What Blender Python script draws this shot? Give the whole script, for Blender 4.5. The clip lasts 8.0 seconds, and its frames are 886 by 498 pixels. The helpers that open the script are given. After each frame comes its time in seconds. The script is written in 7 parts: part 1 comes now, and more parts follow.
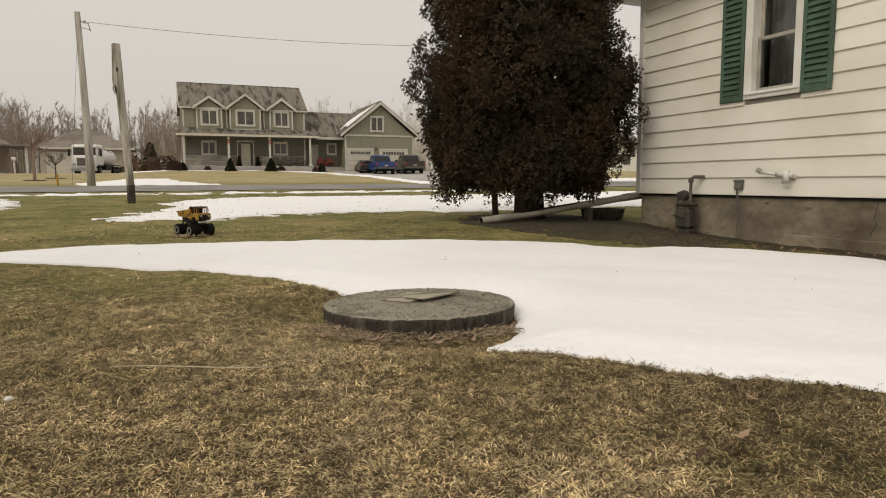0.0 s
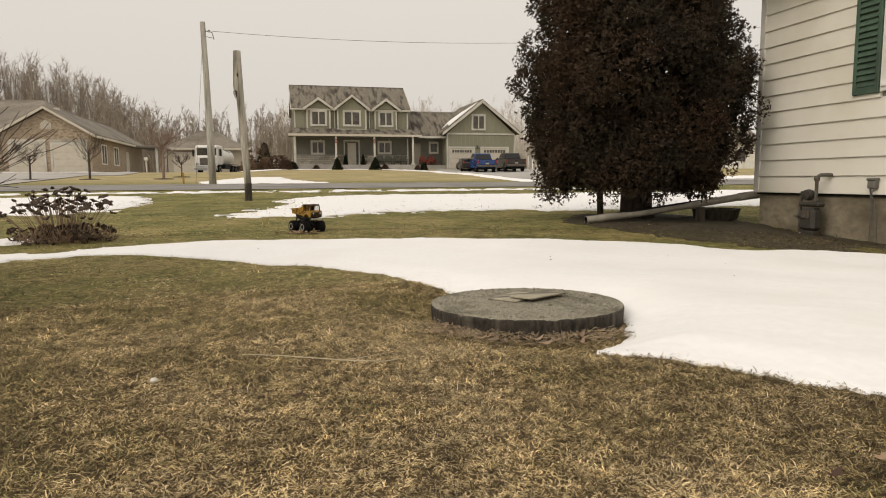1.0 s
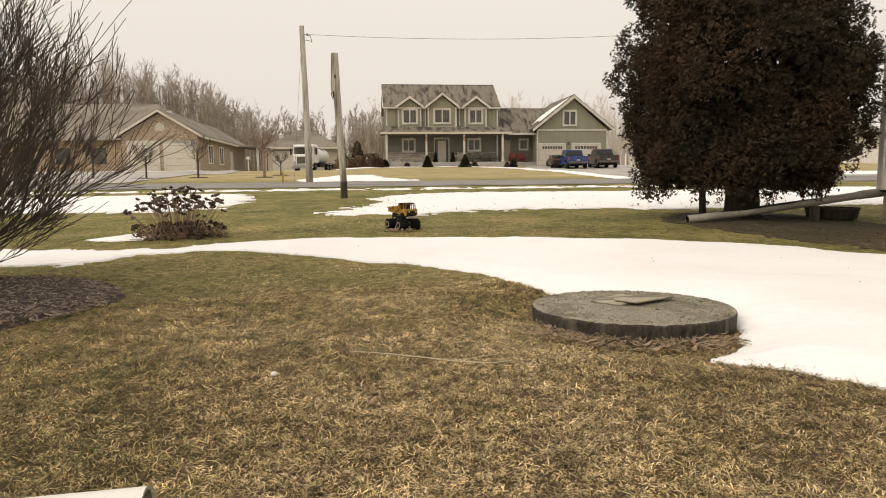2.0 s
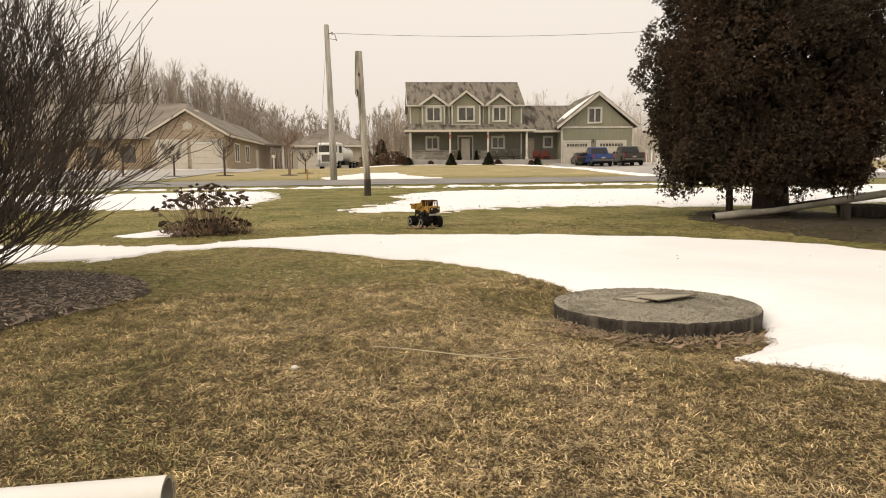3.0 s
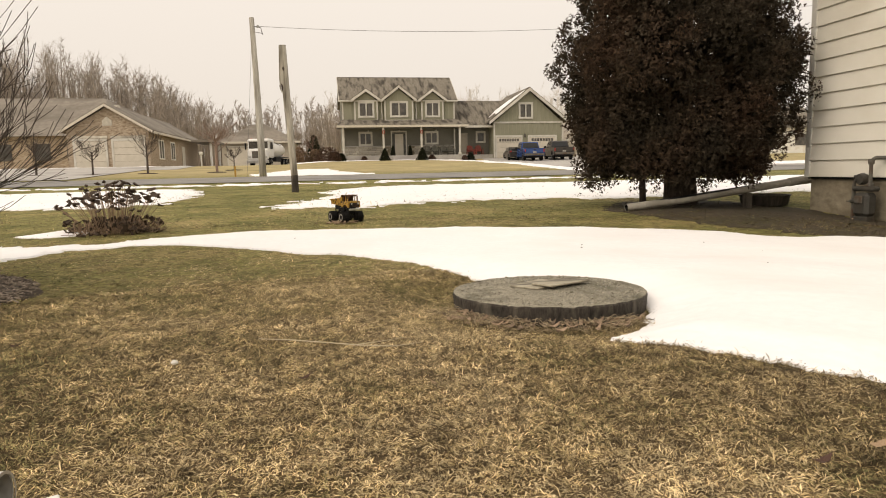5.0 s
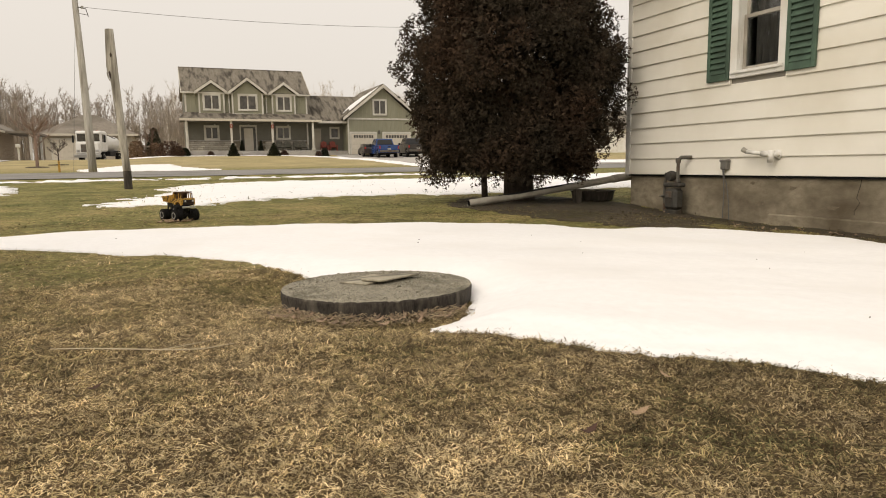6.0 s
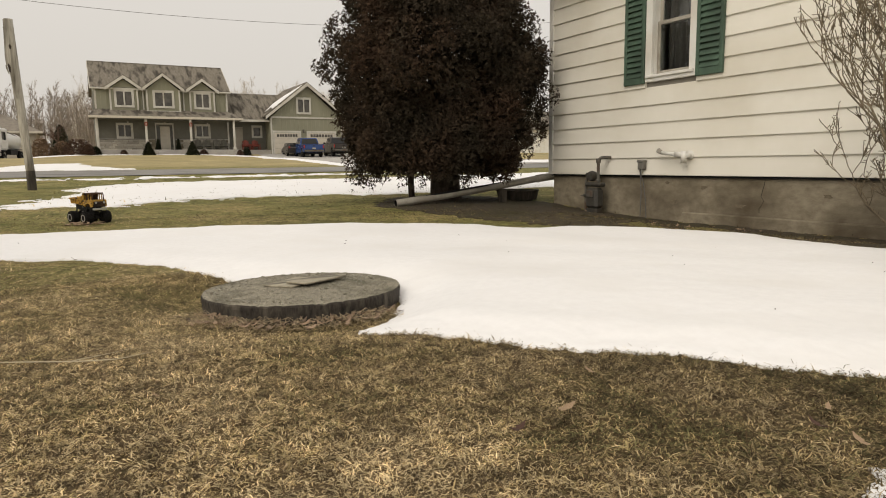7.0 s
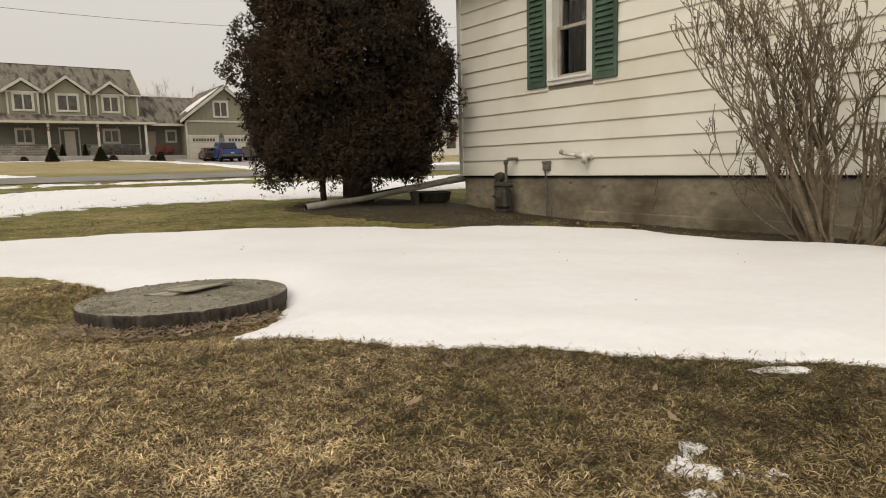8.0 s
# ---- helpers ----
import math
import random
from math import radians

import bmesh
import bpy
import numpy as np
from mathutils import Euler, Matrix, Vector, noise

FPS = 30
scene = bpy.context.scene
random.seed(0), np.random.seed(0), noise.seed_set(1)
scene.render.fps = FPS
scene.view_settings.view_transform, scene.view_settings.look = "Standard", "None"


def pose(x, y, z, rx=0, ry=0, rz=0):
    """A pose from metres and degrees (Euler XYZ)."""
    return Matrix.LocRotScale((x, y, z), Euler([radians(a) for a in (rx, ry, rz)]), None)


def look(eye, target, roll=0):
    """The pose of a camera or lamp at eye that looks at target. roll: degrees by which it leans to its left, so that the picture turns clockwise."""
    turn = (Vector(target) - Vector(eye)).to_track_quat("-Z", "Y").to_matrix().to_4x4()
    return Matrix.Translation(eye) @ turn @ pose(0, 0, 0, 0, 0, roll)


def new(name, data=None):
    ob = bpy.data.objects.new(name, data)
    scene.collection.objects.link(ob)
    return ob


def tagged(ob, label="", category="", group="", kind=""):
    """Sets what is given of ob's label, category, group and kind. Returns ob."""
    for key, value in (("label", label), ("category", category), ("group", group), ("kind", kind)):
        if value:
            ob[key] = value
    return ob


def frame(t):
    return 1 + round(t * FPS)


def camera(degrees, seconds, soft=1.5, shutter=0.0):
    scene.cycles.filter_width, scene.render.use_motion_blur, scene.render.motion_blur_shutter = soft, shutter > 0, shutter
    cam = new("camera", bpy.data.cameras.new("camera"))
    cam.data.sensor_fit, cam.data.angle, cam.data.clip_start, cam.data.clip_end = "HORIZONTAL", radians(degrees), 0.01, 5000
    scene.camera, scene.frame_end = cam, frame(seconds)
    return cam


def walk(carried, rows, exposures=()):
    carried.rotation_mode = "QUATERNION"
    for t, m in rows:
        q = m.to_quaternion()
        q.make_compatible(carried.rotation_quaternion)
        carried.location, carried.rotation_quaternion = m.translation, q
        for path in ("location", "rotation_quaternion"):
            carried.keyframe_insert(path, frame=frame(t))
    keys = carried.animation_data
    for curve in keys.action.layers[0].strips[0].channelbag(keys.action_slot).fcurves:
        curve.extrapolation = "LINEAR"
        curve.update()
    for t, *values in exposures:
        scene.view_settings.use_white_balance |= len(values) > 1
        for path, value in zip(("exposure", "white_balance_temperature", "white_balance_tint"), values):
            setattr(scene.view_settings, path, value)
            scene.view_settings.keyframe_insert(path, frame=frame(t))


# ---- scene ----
# The camera: seconds, x, y, z, heading, pitch, roll.
cam = camera(69.0, 8.0, 1.0)
ROWS = [
    (0.0, 0.000, 0.000, 0.604, -23.44, -6.00, 0.31),
    (0.5, -0.010, 0.002, 0.601, -17.96, -6.01, 0.30),
    (1.0, -0.042, -0.003, 0.613, -14.59, -6.13, 0.37),
    (1.5, -0.091, 0.008, 0.624, -10.15, -6.25, 0.42),
    (2.0, -0.109, 0.007, 0.631, -6.78, -6.33, 0.60),
    (3.5, -0.088, 0.006, 0.617, -4.55, -6.63, 0.71),
    (4.0, -0.073, -0.001, 0.614, -4.65, -6.81, 0.99),
    (5.5, 0.163, -0.093, 0.601, -16.22, -7.17, 1.01),
    (6.0, 0.216, -0.111, 0.599, -22.92, -7.49, 0.86),
    (6.5, 0.250, -0.120, 0.600, -26.95, -7.62, 0.84),
    (7.0, 0.221, -0.101, 0.601, -29.39, -7.60, 0.77),
    (7.5, 0.268, -0.134, 0.593, -31.12, -7.61, 0.90),
    (8.0, 0.371, -0.238, 0.595, -35.92, -7.48, 1.46),
]
EXPOSURES = [(0.0, -0.18, 7150, 10), (0.6, -0.11, 7200, 10), (1.2, -0.02, 7300, 11), (2.0, 0.16, 7450, 12), (3.5, 0.23, 7600, 13), (4.2, 0.23, 7600, 13), (5.5, 0.21, 7500, 12), (6.2, 0.08, 7300, 11), (7.0, -0.06, 7150, 10), (8.0, -0.13, 7150, 10)]
walk(cam, [(t, pose(x, y, z, 90 + pitch, roll, yaw)) for t, x, y, z, yaw, pitch, roll in ROWS], EXPOSURES)

# ---------------------------------------------------------------- sky and sun
world = bpy.data.worlds.new("overcast")
scene.world = world
world.use_nodes = True
wn, wl = world.node_tree.nodes, world.node_tree.links
wn.clear()
sky = wn.new("ShaderNodeTexSky")
sky.sky_type = "NISHITA"
sky.sun_disc = False
sky.sun_elevation, sky.sun_rotation = radians(37), radians(241)
sky.air_density, sky.dust_density = 1.0, 6.0
sky_dim = wn.new("ShaderNodeVectorMath")
sky_dim.operation = "SCALE"
sky_dim.inputs["Scale"].default_value = 0.10
cloud = wn.new("ShaderNodeMixRGB")
cloud.inputs[0].default_value = 0.88
cloud.inputs[2].default_value = (0.90, 0.887, 0.878, 1)
back = wn.new("ShaderNodeBackground")
back.inputs["Strength"].default_value = 0.94
wout = wn.new("ShaderNodeOutputWorld")
wl.new(sky.outputs[0], sky_dim.inputs[0])
wl.new(sky_dim.outputs[0], cloud.inputs[1])
# an overcast sky is brighter overhead than at the horizon
sky_at = wn.new("ShaderNodeTexCoord")
sky_sep = wn.new("ShaderNodeSeparateXYZ")
sky_up = wn.new("ShaderNodeMapRange")
sky_up.inputs[1].default_value, sky_up.inputs[2].default_value = 0.0, 1.0
sky_up.inputs[3].default_value, sky_up.inputs[4].default_value = 0.86, 1.28
sky_mul = wn.new("ShaderNodeVectorMath")
sky_mul.operation = "SCALE"
wl.new(sky_at.outputs["Generated"], sky_sep.inputs[0])
wl.new(sky_sep.outputs[2], sky_up.inputs[0])
wl.new(cloud.outputs[0], sky_mul.inputs[0])
wl.new(sky_up.outputs[0], sky_mul.inputs["Scale"])
wl.new(sky_mul.outputs[0], back.inputs["Color"])
wl.new(back.outputs[0], wout.inputs["Surface"])

sun_data = bpy.data.lights.new("sun", "SUN")
sun_data.energy, sun_data.angle, sun_data.color = 0.95, radians(35), (1.0, 0.97, 0.92)
sun = new("sun", sun_data)
sun.matrix_world = look((-22, -12, 19), (0, 0, 0))


# ---------------------------------------------------------------- materials
def mat(name, c1, c2, scale=8.0, rough=0.8, bump=0.3, c3=None, scale3=1.2, metal=0.0, vary=0.0, stretch=(1, 1, 1),
        island=0.0, dist=0.02, spec=0.4, at3=(0.46, 0.66)):
    """A surface of two colours mixed by fine noise, stained by a third in large patches, with fine relief."""
    m = bpy.data.materials.new(name)
    m.use_nodes = True
    nt = m.node_tree
    b = nt.nodes["Principled BSDF"]
    b.inputs["Roughness"].default_value = rough
    b.inputs["Metallic"].default_value = metal
    b.inputs["Specular IOR Level"].default_value = spec
    tc = nt.nodes.new("ShaderNodeTexCoord")
    mp = nt.nodes.new("ShaderNodeMapping")
    mp.inputs["Scale"].default_value = stretch
    nt.links.new(tc.outputs["Object"], mp.inputs[0])
    n1 = nt.nodes.new("ShaderNodeTexNoise")
    n1.inputs["Scale"].default_value, n1.inputs["Detail"].default_value = scale, 6
    n1.inputs["Roughness"].default_value = 0.62
    nt.links.new(mp.outputs[0], n1.inputs["Vector"])
    r1 = nt.nodes.new("ShaderNodeValToRGB")
    r1.color_ramp.elements[0].position, r1.color_ramp.elements[1].position = 0.32, 0.68
    r1.color_ramp.elements[0].color, r1.color_ramp.elements[1].color = (*c1, 1), (*c2, 1)
    nt.links.new(n1.outputs[0], r1.inputs[0])
    col = r1.outputs[0]
    if c3:
        n3 = nt.nodes.new("ShaderNodeTexNoise")
        n3.inputs["Scale"].default_value, n3.inputs["Detail"].default_value = scale3, 5
        nt.links.new(mp.outputs[0], n3.inputs["Vector"])
        r3 = nt.nodes.new("ShaderNodeValToRGB")
        r3.color_ramp.elements[0].position, r3.color_ramp.elements[1].position = at3
        nt.links.new(n3.outputs[0], r3.inputs[0])
        mx = nt.nodes.new("ShaderNodeMixRGB")
        mx.inputs[2].default_value = (*c3, 1)
        nt.links.new(r3.outputs[0], mx.inputs[0])
        nt.links.new(col, mx.inputs[1])
        col = mx.outputs[0]
    if vary or island:
        hsv = nt.nodes.new("ShaderNodeHueSaturation")
        mr = nt.nodes.new("ShaderNodeMapRange")
        amount = vary or island
        mr.inputs[3].default_value, mr.inputs[4].default_value = 1 - amount, 1 + amount
        if island:
            nt.links.new(nt.nodes.new("ShaderNodeNewGeometry").outputs["Random Per Island"], mr.inputs[0])
        else:
            nt.links.new(nt.nodes.new("ShaderNodeObjectInfo").outputs["Random"], mr.inputs[0])
        nt.links.new(mr.outputs[0], hsv.inputs["Value"])
        nt.links.new(col, hsv.inputs["Color"])
        col = hsv.outputs[0]
    nt.links.new(col, b.inputs["Base Color"])
    if bump:
        bp = nt.nodes.new("ShaderNodeBump")
        bp.inputs["Strength"].default_value, bp.inputs["Distance"].default_value = bump, dist
        nt.links.new(n1.outputs[0], bp.inputs["Height"])
        nt.links.new(bp.outputs[0], b.inputs["Normal"])
    return m


def glass_mat(name, tint=(0.9, 0.95, 0.95)):
    m = bpy.data.materials.new(name)
    m.use_nodes = True
    b = m.node_tree.nodes["Principled BSDF"]
    b.inputs["Base Color"].default_value = (*tint, 1)
    b.inputs["Transmission Weight"].default_value = 1.0
    b.inputs["Roughness"].default_value = 0.02
    b.inputs["IOR"].default_value = 1.45
    return m


def lawn_mat(name, blade):
    """Winter lawn: straw and olive, in patches, greener towards the road. blade: for the blades, each with a tone of its own."""
    m = bpy.data.materials.new(name)
    m.use_nodes = True
    nt = m.node_tree
    nd, lk = nt.nodes, nt.links
    b = nd["Principled BSDF"]
    b.inputs["Roughness"].default_value = 0.85
    b.inputs["Specular IOR Level"].default_value = 0.15
    geo = nd.new("ShaderNodeNewGeometry")
    sep = nd.new("ShaderNodeSeparateXYZ")
    lk.new(geo.outputs["Position"], sep.inputs[0])

    def noise_at(scale, detail=6, rough=0.65):
        n = nd.new("ShaderNodeTexNoise")
        n.inputs["Scale"].default_value, n.inputs["Detail"].default_value = scale, detail
        n.inputs["Roughness"].default_value = rough
        lk.new(geo.outputs["Position"], n.inputs["Vector"])
        return n.outputs[0]

    def ranged(src, a0, a1, b0, b1):
        r = nd.new("ShaderNodeMapRange")
        for k, v in enumerate((a0, a1, b0, b1)):
            r.inputs[k + 1].default_value = v
        lk.new(src, r.inputs[0])
        return r.outputs[0]

    def maths(op, p, q):
        r = nd.new("ShaderNodeMath")
        r.operation = op
        for k, v in enumerate((p, q)):
            if isinstance(v, float):
                r.inputs[k].default_value = v
            else:
                lk.new(v, r.inputs[k])
        return r.outputs[0]

    def ramp(src, *stops):
        r = nd.new("ShaderNodeValToRGB")
        e = r.color_ramp.elements
        e[0].position, e[1].position = stops[0][0], stops[-1][0]
        e[0].color, e[1].color = (*stops[0][1], 1), (*stops[-1][1], 1)
        for at, colour in stops[1:-1]:
            e.new(at).color = (*colour, 1)
        lk.new(src, r.inputs[0])
        return r.outputs[0]

    def mixed(fac, p, q):
        r = nd.new("ShaderNodeMixRGB")
        lk.new(fac, r.inputs[0])
        lk.new(p, r.inputs[1])
        if isinstance(q, tuple):
            r.inputs[2].default_value = (*q, 1)
        else:
            lk.new(q, r.inputs[2])
        return r.outputs[0]

    def toned(value, colour):
        r = nd.new("ShaderNodeHueSaturation")
        lk.new(value, r.inputs["Value"])
        lk.new(colour, r.inputs["Color"])
        return r.outputs[0]

    # how green: in patches, more to the left, past the lid and towards the road
    where = maths("ADD", noise_at(1.7), ranged(sep.outputs[1], 2.5, 8.5, -0.07, 0.10))
    where = maths("ADD", where, ranged(sep.outputs[0], 0.3, -1.8, 0.0, 0.15))
    where = maths("ADD", where, ranged(sep.outputs[0], 0.8, 1.8, 0.0, 0.10))
    fine = noise_at(42.0, 6, 0.7)
    clump = noise_at(17.0, 5, 0.6)
    if blade:
        rnd_a = geo.outputs["Random Per Island"]
        white = nd.new("ShaderNodeTexWhiteNoise")
        white.noise_dimensions = "1D"
        lk.new(rnd_a, white.inputs["W"])
        colour = ramp(maths("ADD", where, ranged(rnd_a, 0.0, 1.0, -0.16, 0.16)), (0.36, (0.62, 0.495, 0.29)), (0.46, (0.51, 0.38, 0.195)), (0.545, (0.37, 0.285, 0.135)), (0.67, (0.20, 0.19, 0.085)))
        # some blades are dead and brown
        colour = mixed(ranged(white.outputs[0], 0.58, 0.66, 0.0, 0.75), colour, (0.15, 0.085, 0.045))
        value = maths("MULTIPLY", ranged(white.outputs[0], 0.0, 0.75, 1.50, 0.58), ranged(clump, 0.36, 0.62, 0.50, 1.25))
        value = maths("MULTIPLY", value, ranged(noise_at(5.5, 5), 0.36, 0.6, 0.66, 1.15))
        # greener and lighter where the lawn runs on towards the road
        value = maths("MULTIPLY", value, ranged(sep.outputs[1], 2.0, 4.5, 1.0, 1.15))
        # darker towards the right: olive grass, with some exposure swing painted in
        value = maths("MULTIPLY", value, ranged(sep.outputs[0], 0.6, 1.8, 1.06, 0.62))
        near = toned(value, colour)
    else:
        thatch = ramp(maths("ADD", where, ranged(fine, 0.3, 0.7, -0.12, 0.12)), (0.38, (0.17, 0.122, 0.066)), (0.64, (0.09, 0.076, 0.036)))
        thatch = toned(ranged(clump, 0.3, 0.7, 0.55, 1.3), thatch)
        # turf seen from afar, where the blades run together
        broad = maths("ADD", maths("MULTIPLY", noise_at(0.9, 8, 0.7), 0.6), maths("MULTIPLY", noise_at(6.0, 8, 0.75), 0.4))
        broad = maths("ADD", broad, ranged(sep.outputs[1], 6.0, 12.0, -0.025, 0.02))
        reach = nd.new("ShaderNodeVectorMath")
        reach.operation = "DISTANCE"
        reach.inputs[1].default_value = (0.2, 0.0, 0.0)
        lk.new(geo.outputs["Position"], reach.inputs[0])
        turf = ramp(broad, (0.40, (0.36, 0.285, 0.125)), (0.49, (0.25, 0.225, 0.082)), (0.60, (0.125, 0.13, 0.04)))
        turf = toned(maths("MULTIPLY", ranged(fine, 0.3, 0.7, 0.45, 1.5), ranged(clump, 0.35, 0.65, 0.7, 1.25)), turf)
        near = mixed(ranged(reach.outputs["Value"], 2.4, 4.3, 0.0, 1.0), thatch, turf)
    # dry straw lawn beyond the road
    dry = ramp(noise_at(0.5, 8, 0.7), (0.3, (0.26, 0.23, 0.115)), (0.7, (0.52, 0.41, 0.22)))
    lk.new(mixed(ranged(sep.outputs[1], 31.0, 36.0, 0.0, 0.9), near, dry), b.inputs["Base Color"])
    if not blade:
        bp = nd.new("ShaderNodeBump")
        bp.inputs["Strength"].default_value, bp.inputs["Distance"].default_value = 0.8, 0.03
        lk.new(fine, bp.inputs["Height"])
        lk.new(bp.outputs[0], b.inputs["Normal"])
    return m


M_LAWN = lawn_mat("lawn", False)
M_BLADE = lawn_mat("grass_blades", True)
M_SNOW = mat("old_snow", (0.865, 0.86, 0.86), (0.91, 0.905, 0.905), 22, 0.6, 0.12, (0.86, 0.85, 0.84), 1.6, dist=0.012)
M_ASPHALT = mat("worn_asphalt", (0.20, 0.19, 0.175), (0.28, 0.268, 0.248), 30, 0.9, 0.3, (0.17, 0.16, 0.148), 0.6)
M_GRAVEL = mat("pale_drive", (0.36, 0.34, 0.31), (0.48, 0.46, 0.43), 12, 0.9, 0.3, (0.30, 0.28, 0.26), 0.4)
M_MULCH = mat("mulch", (0.03, 0.022, 0.016), (0.10, 0.075, 0.055), 60, 0.95, 0.8, (0.05, 0.04, 0.03), 3)
# soil brown, darkened further by painting in the shade of house and cedar
M_SOIL = mat("shade_darkened_soil", (0.036, 0.027, 0.017), (0.085, 0.064, 0.040), 30, 0.95, 0.5, (0.05, 0.042, 0.02), 1.6)
M_LITTER = mat("leaf_litter", (0.048, 0.033, 0.019), (0.12, 0.085, 0.05), 30, 0.95, 0.2, (0.065, 0.056, 0.025), 1.3, island=0.5)
M_TWIG_DRY = mat("bleached_twig", (0.44, 0.37, 0.26), (0.58, 0.50, 0.37), 30, 0.8, 0.2)
M_STRAW = mat("bleached_straw", (0.24, 0.18, 0.105), (0.46, 0.375, 0.25), 30, 0.85, 0, island=0.5)
M_CHIP = mat("bark_chips", (0.11, 0.086, 0.066), (0.36, 0.295, 0.235), 40, 0.9, 0.3, island=0.6)
M_LEAF_DRY = mat("dry_leaf", (0.19, 0.13, 0.085), (0.42, 0.31, 0.21), 60, 0.8, 0.4, (0.14, 0.085, 0.055), 40, vary=0.55)
M_SIDING = mat("cream_siding", (0.81, 0.78, 0.69), (0.845, 0.815, 0.73), 3, 0.5, 0.05, (0.74, 0.70, 0.60), 0.8, vary=0.02)
M_TRIM = mat("white_trim", (0.76, 0.75, 0.70), (0.82, 0.81, 0.77), 6, 0.5, 0.08, (0.70, 0.67, 0.60), 2.0)
M_TRIM_FAR = mat("weathered_white_trim", (0.54, 0.52, 0.46), (0.62, 0.60, 0.54), 3, 0.6, 0.05, (0.48, 0.45, 0.39), 1.0)
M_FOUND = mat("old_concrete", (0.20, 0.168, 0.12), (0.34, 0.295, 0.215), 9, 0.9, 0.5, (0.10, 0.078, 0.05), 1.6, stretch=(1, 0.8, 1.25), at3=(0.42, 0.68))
M_SPALL = mat("spalled_concrete", (0.13, 0.105, 0.072), (0.20, 0.165, 0.115), 25, 0.95, 0.5)
M_GREEN = mat("green_shutter_paint", (0.062, 0.108, 0.074), (0.088, 0.148, 0.105), 14, 0.65, 0.15, (0.05, 0.082, 0.058), 3)
# sash tone, darker than the white casing round it
M_SASH = mat("grey_sash_paint", (0.36, 0.33, 0.28), (0.48, 0.45, 0.39), 9, 0.6, 0.2, (0.26, 0.235, 0.195), 4)
M_GLASS = glass_mat("window_glass")
M_CURTAIN = mat("dark_curtain", (0.05, 0.045, 0.04), (0.09, 0.08, 0.07), 12, 0.9, 0.3, stretch=(1, 6, 0.4))
M_ROOM = mat("room_plaster", (0.22, 0.20, 0.17), (0.26, 0.24, 0.20), 4, 0.9, 0.05)
M_METER = mat("grey_meter_paint", (0.04, 0.038, 0.032), (0.07, 0.066, 0.057), 14, 0.6, 0.15, (0.055, 0.043, 0.03), 5)
M_PIPE_IRON = mat("painted_iron_pipe", (0.08, 0.076, 0.064), (0.13, 0.122, 0.104), 20, 0.6, 0.2, (0.09, 0.055, 0.034), 6)
M_BOX_GREY = mat("grey_plastic_box", (0.30, 0.29, 0.26), (0.37, 0.36, 0.33), 12, 0.6, 0.1, (0.25, 0.23, 0.2), 5)
M_JBOX = mat("weathered_grey_plastic", (0.15, 0.143, 0.125), (0.21, 0.20, 0.178), 12, 0.6, 0.1, (0.12, 0.11, 0.095), 5)
M_PVC = mat("white_pvc", (0.74, 0.73, 0.69), (0.80, 0.79, 0.75), 10, 0.4, 0.05, (0.62, 0.59, 0.52), 4)
M_PVC_OLD = mat("weathered_pipe", (0.27, 0.25, 0.21), (0.42, 0.39, 0.335), 9, 0.6, 0.15, (0.25, 0.23, 0.19), 2.2)
M_CONC = mat("lid_concrete", (0.045, 0.041, 0.03), (0.53, 0.485, 0.38), 190, 0.95, 0.8, (0.12, 0.112, 0.08), 6, dist=0.006, at3=(0.50, 0.72))
# rim tone, far darker than the top slab, with paler streaks
M_CONC_SIDE = mat("dark_streaked_concrete", (0.016, 0.0135, 0.011), (0.075, 0.063, 0.05), 60, 0.9, 0.9, (0.13, 0.115, 0.09), 11, dist=0.006, stretch=(1, 1, 0.35), at3=(0.52, 0.68))
M_BOARD = mat("weathered_board", (0.25, 0.225, 0.165), (0.50, 0.45, 0.35), 18, 0.85, 0.5, (0.10, 0.09, 0.07), 5, stretch=(0.3, 3, 1))
M_POLE = mat("grey_pole_wood", (0.36, 0.34, 0.29), (0.54, 0.51, 0.45), 6, 0.9, 0.4, (0.22, 0.20, 0.165), 1.0, stretch=(6, 6, 0.5))
M_STUB = mat("silvered_pole_wood", (0.27, 0.25, 0.205), (0.52, 0.48, 0.405), 5, 0.9, 0.6, (0.11, 0.095, 0.072), 1.6, stretch=(5, 5, 0.5))
M_DARKWOOD = mat("dark_damp_wood", (0.05, 0.042, 0.032), (0.12, 0.10, 0.08), 6, 0.9, 0.5, (0.03, 0.026, 0.02), 2, stretch=(4, 4, 0.7))
M_WIRE = mat("cable", (0.10, 0.095, 0.09), (0.14, 0.135, 0.13), 5, 0.6, 0)
M_BARK = mat("cedar_bark", (0.028, 0.02, 0.015), (0.07, 0.05, 0.036), 9, 0.95, 0.8, stretch=(4, 4, 0.6))
M_CEDAR = mat("cedar_foliage", (0.036, 0.029, 0.020), (0.058, 0.045, 0.030), 3, 0.85, 0.0, (0.072, 0.045, 0.029), 1.3, island=0.38, spec=0.15)
M_TWIG_DARK = mat("dark_twig", (0.045, 0.035, 0.029), (0.105, 0.082, 0.067), 12, 0.85, 0.2)
M_TWIG_PALE = mat("pale_twig", (0.12, 0.092, 0.058), (0.25, 0.20, 0.133), 40, 0.85, 0.5, (0.075, 0.058, 0.038), 5)
# distance haze is mixed into both wood colours, most into the second
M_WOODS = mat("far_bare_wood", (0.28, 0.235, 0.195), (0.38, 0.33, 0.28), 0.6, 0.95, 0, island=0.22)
M_WOODS_FAR = mat("haze_tinted_wood", (0.54, 0.50, 0.455), (0.64, 0.60, 0.555), 0.6, 0.95, 0, island=0.10)
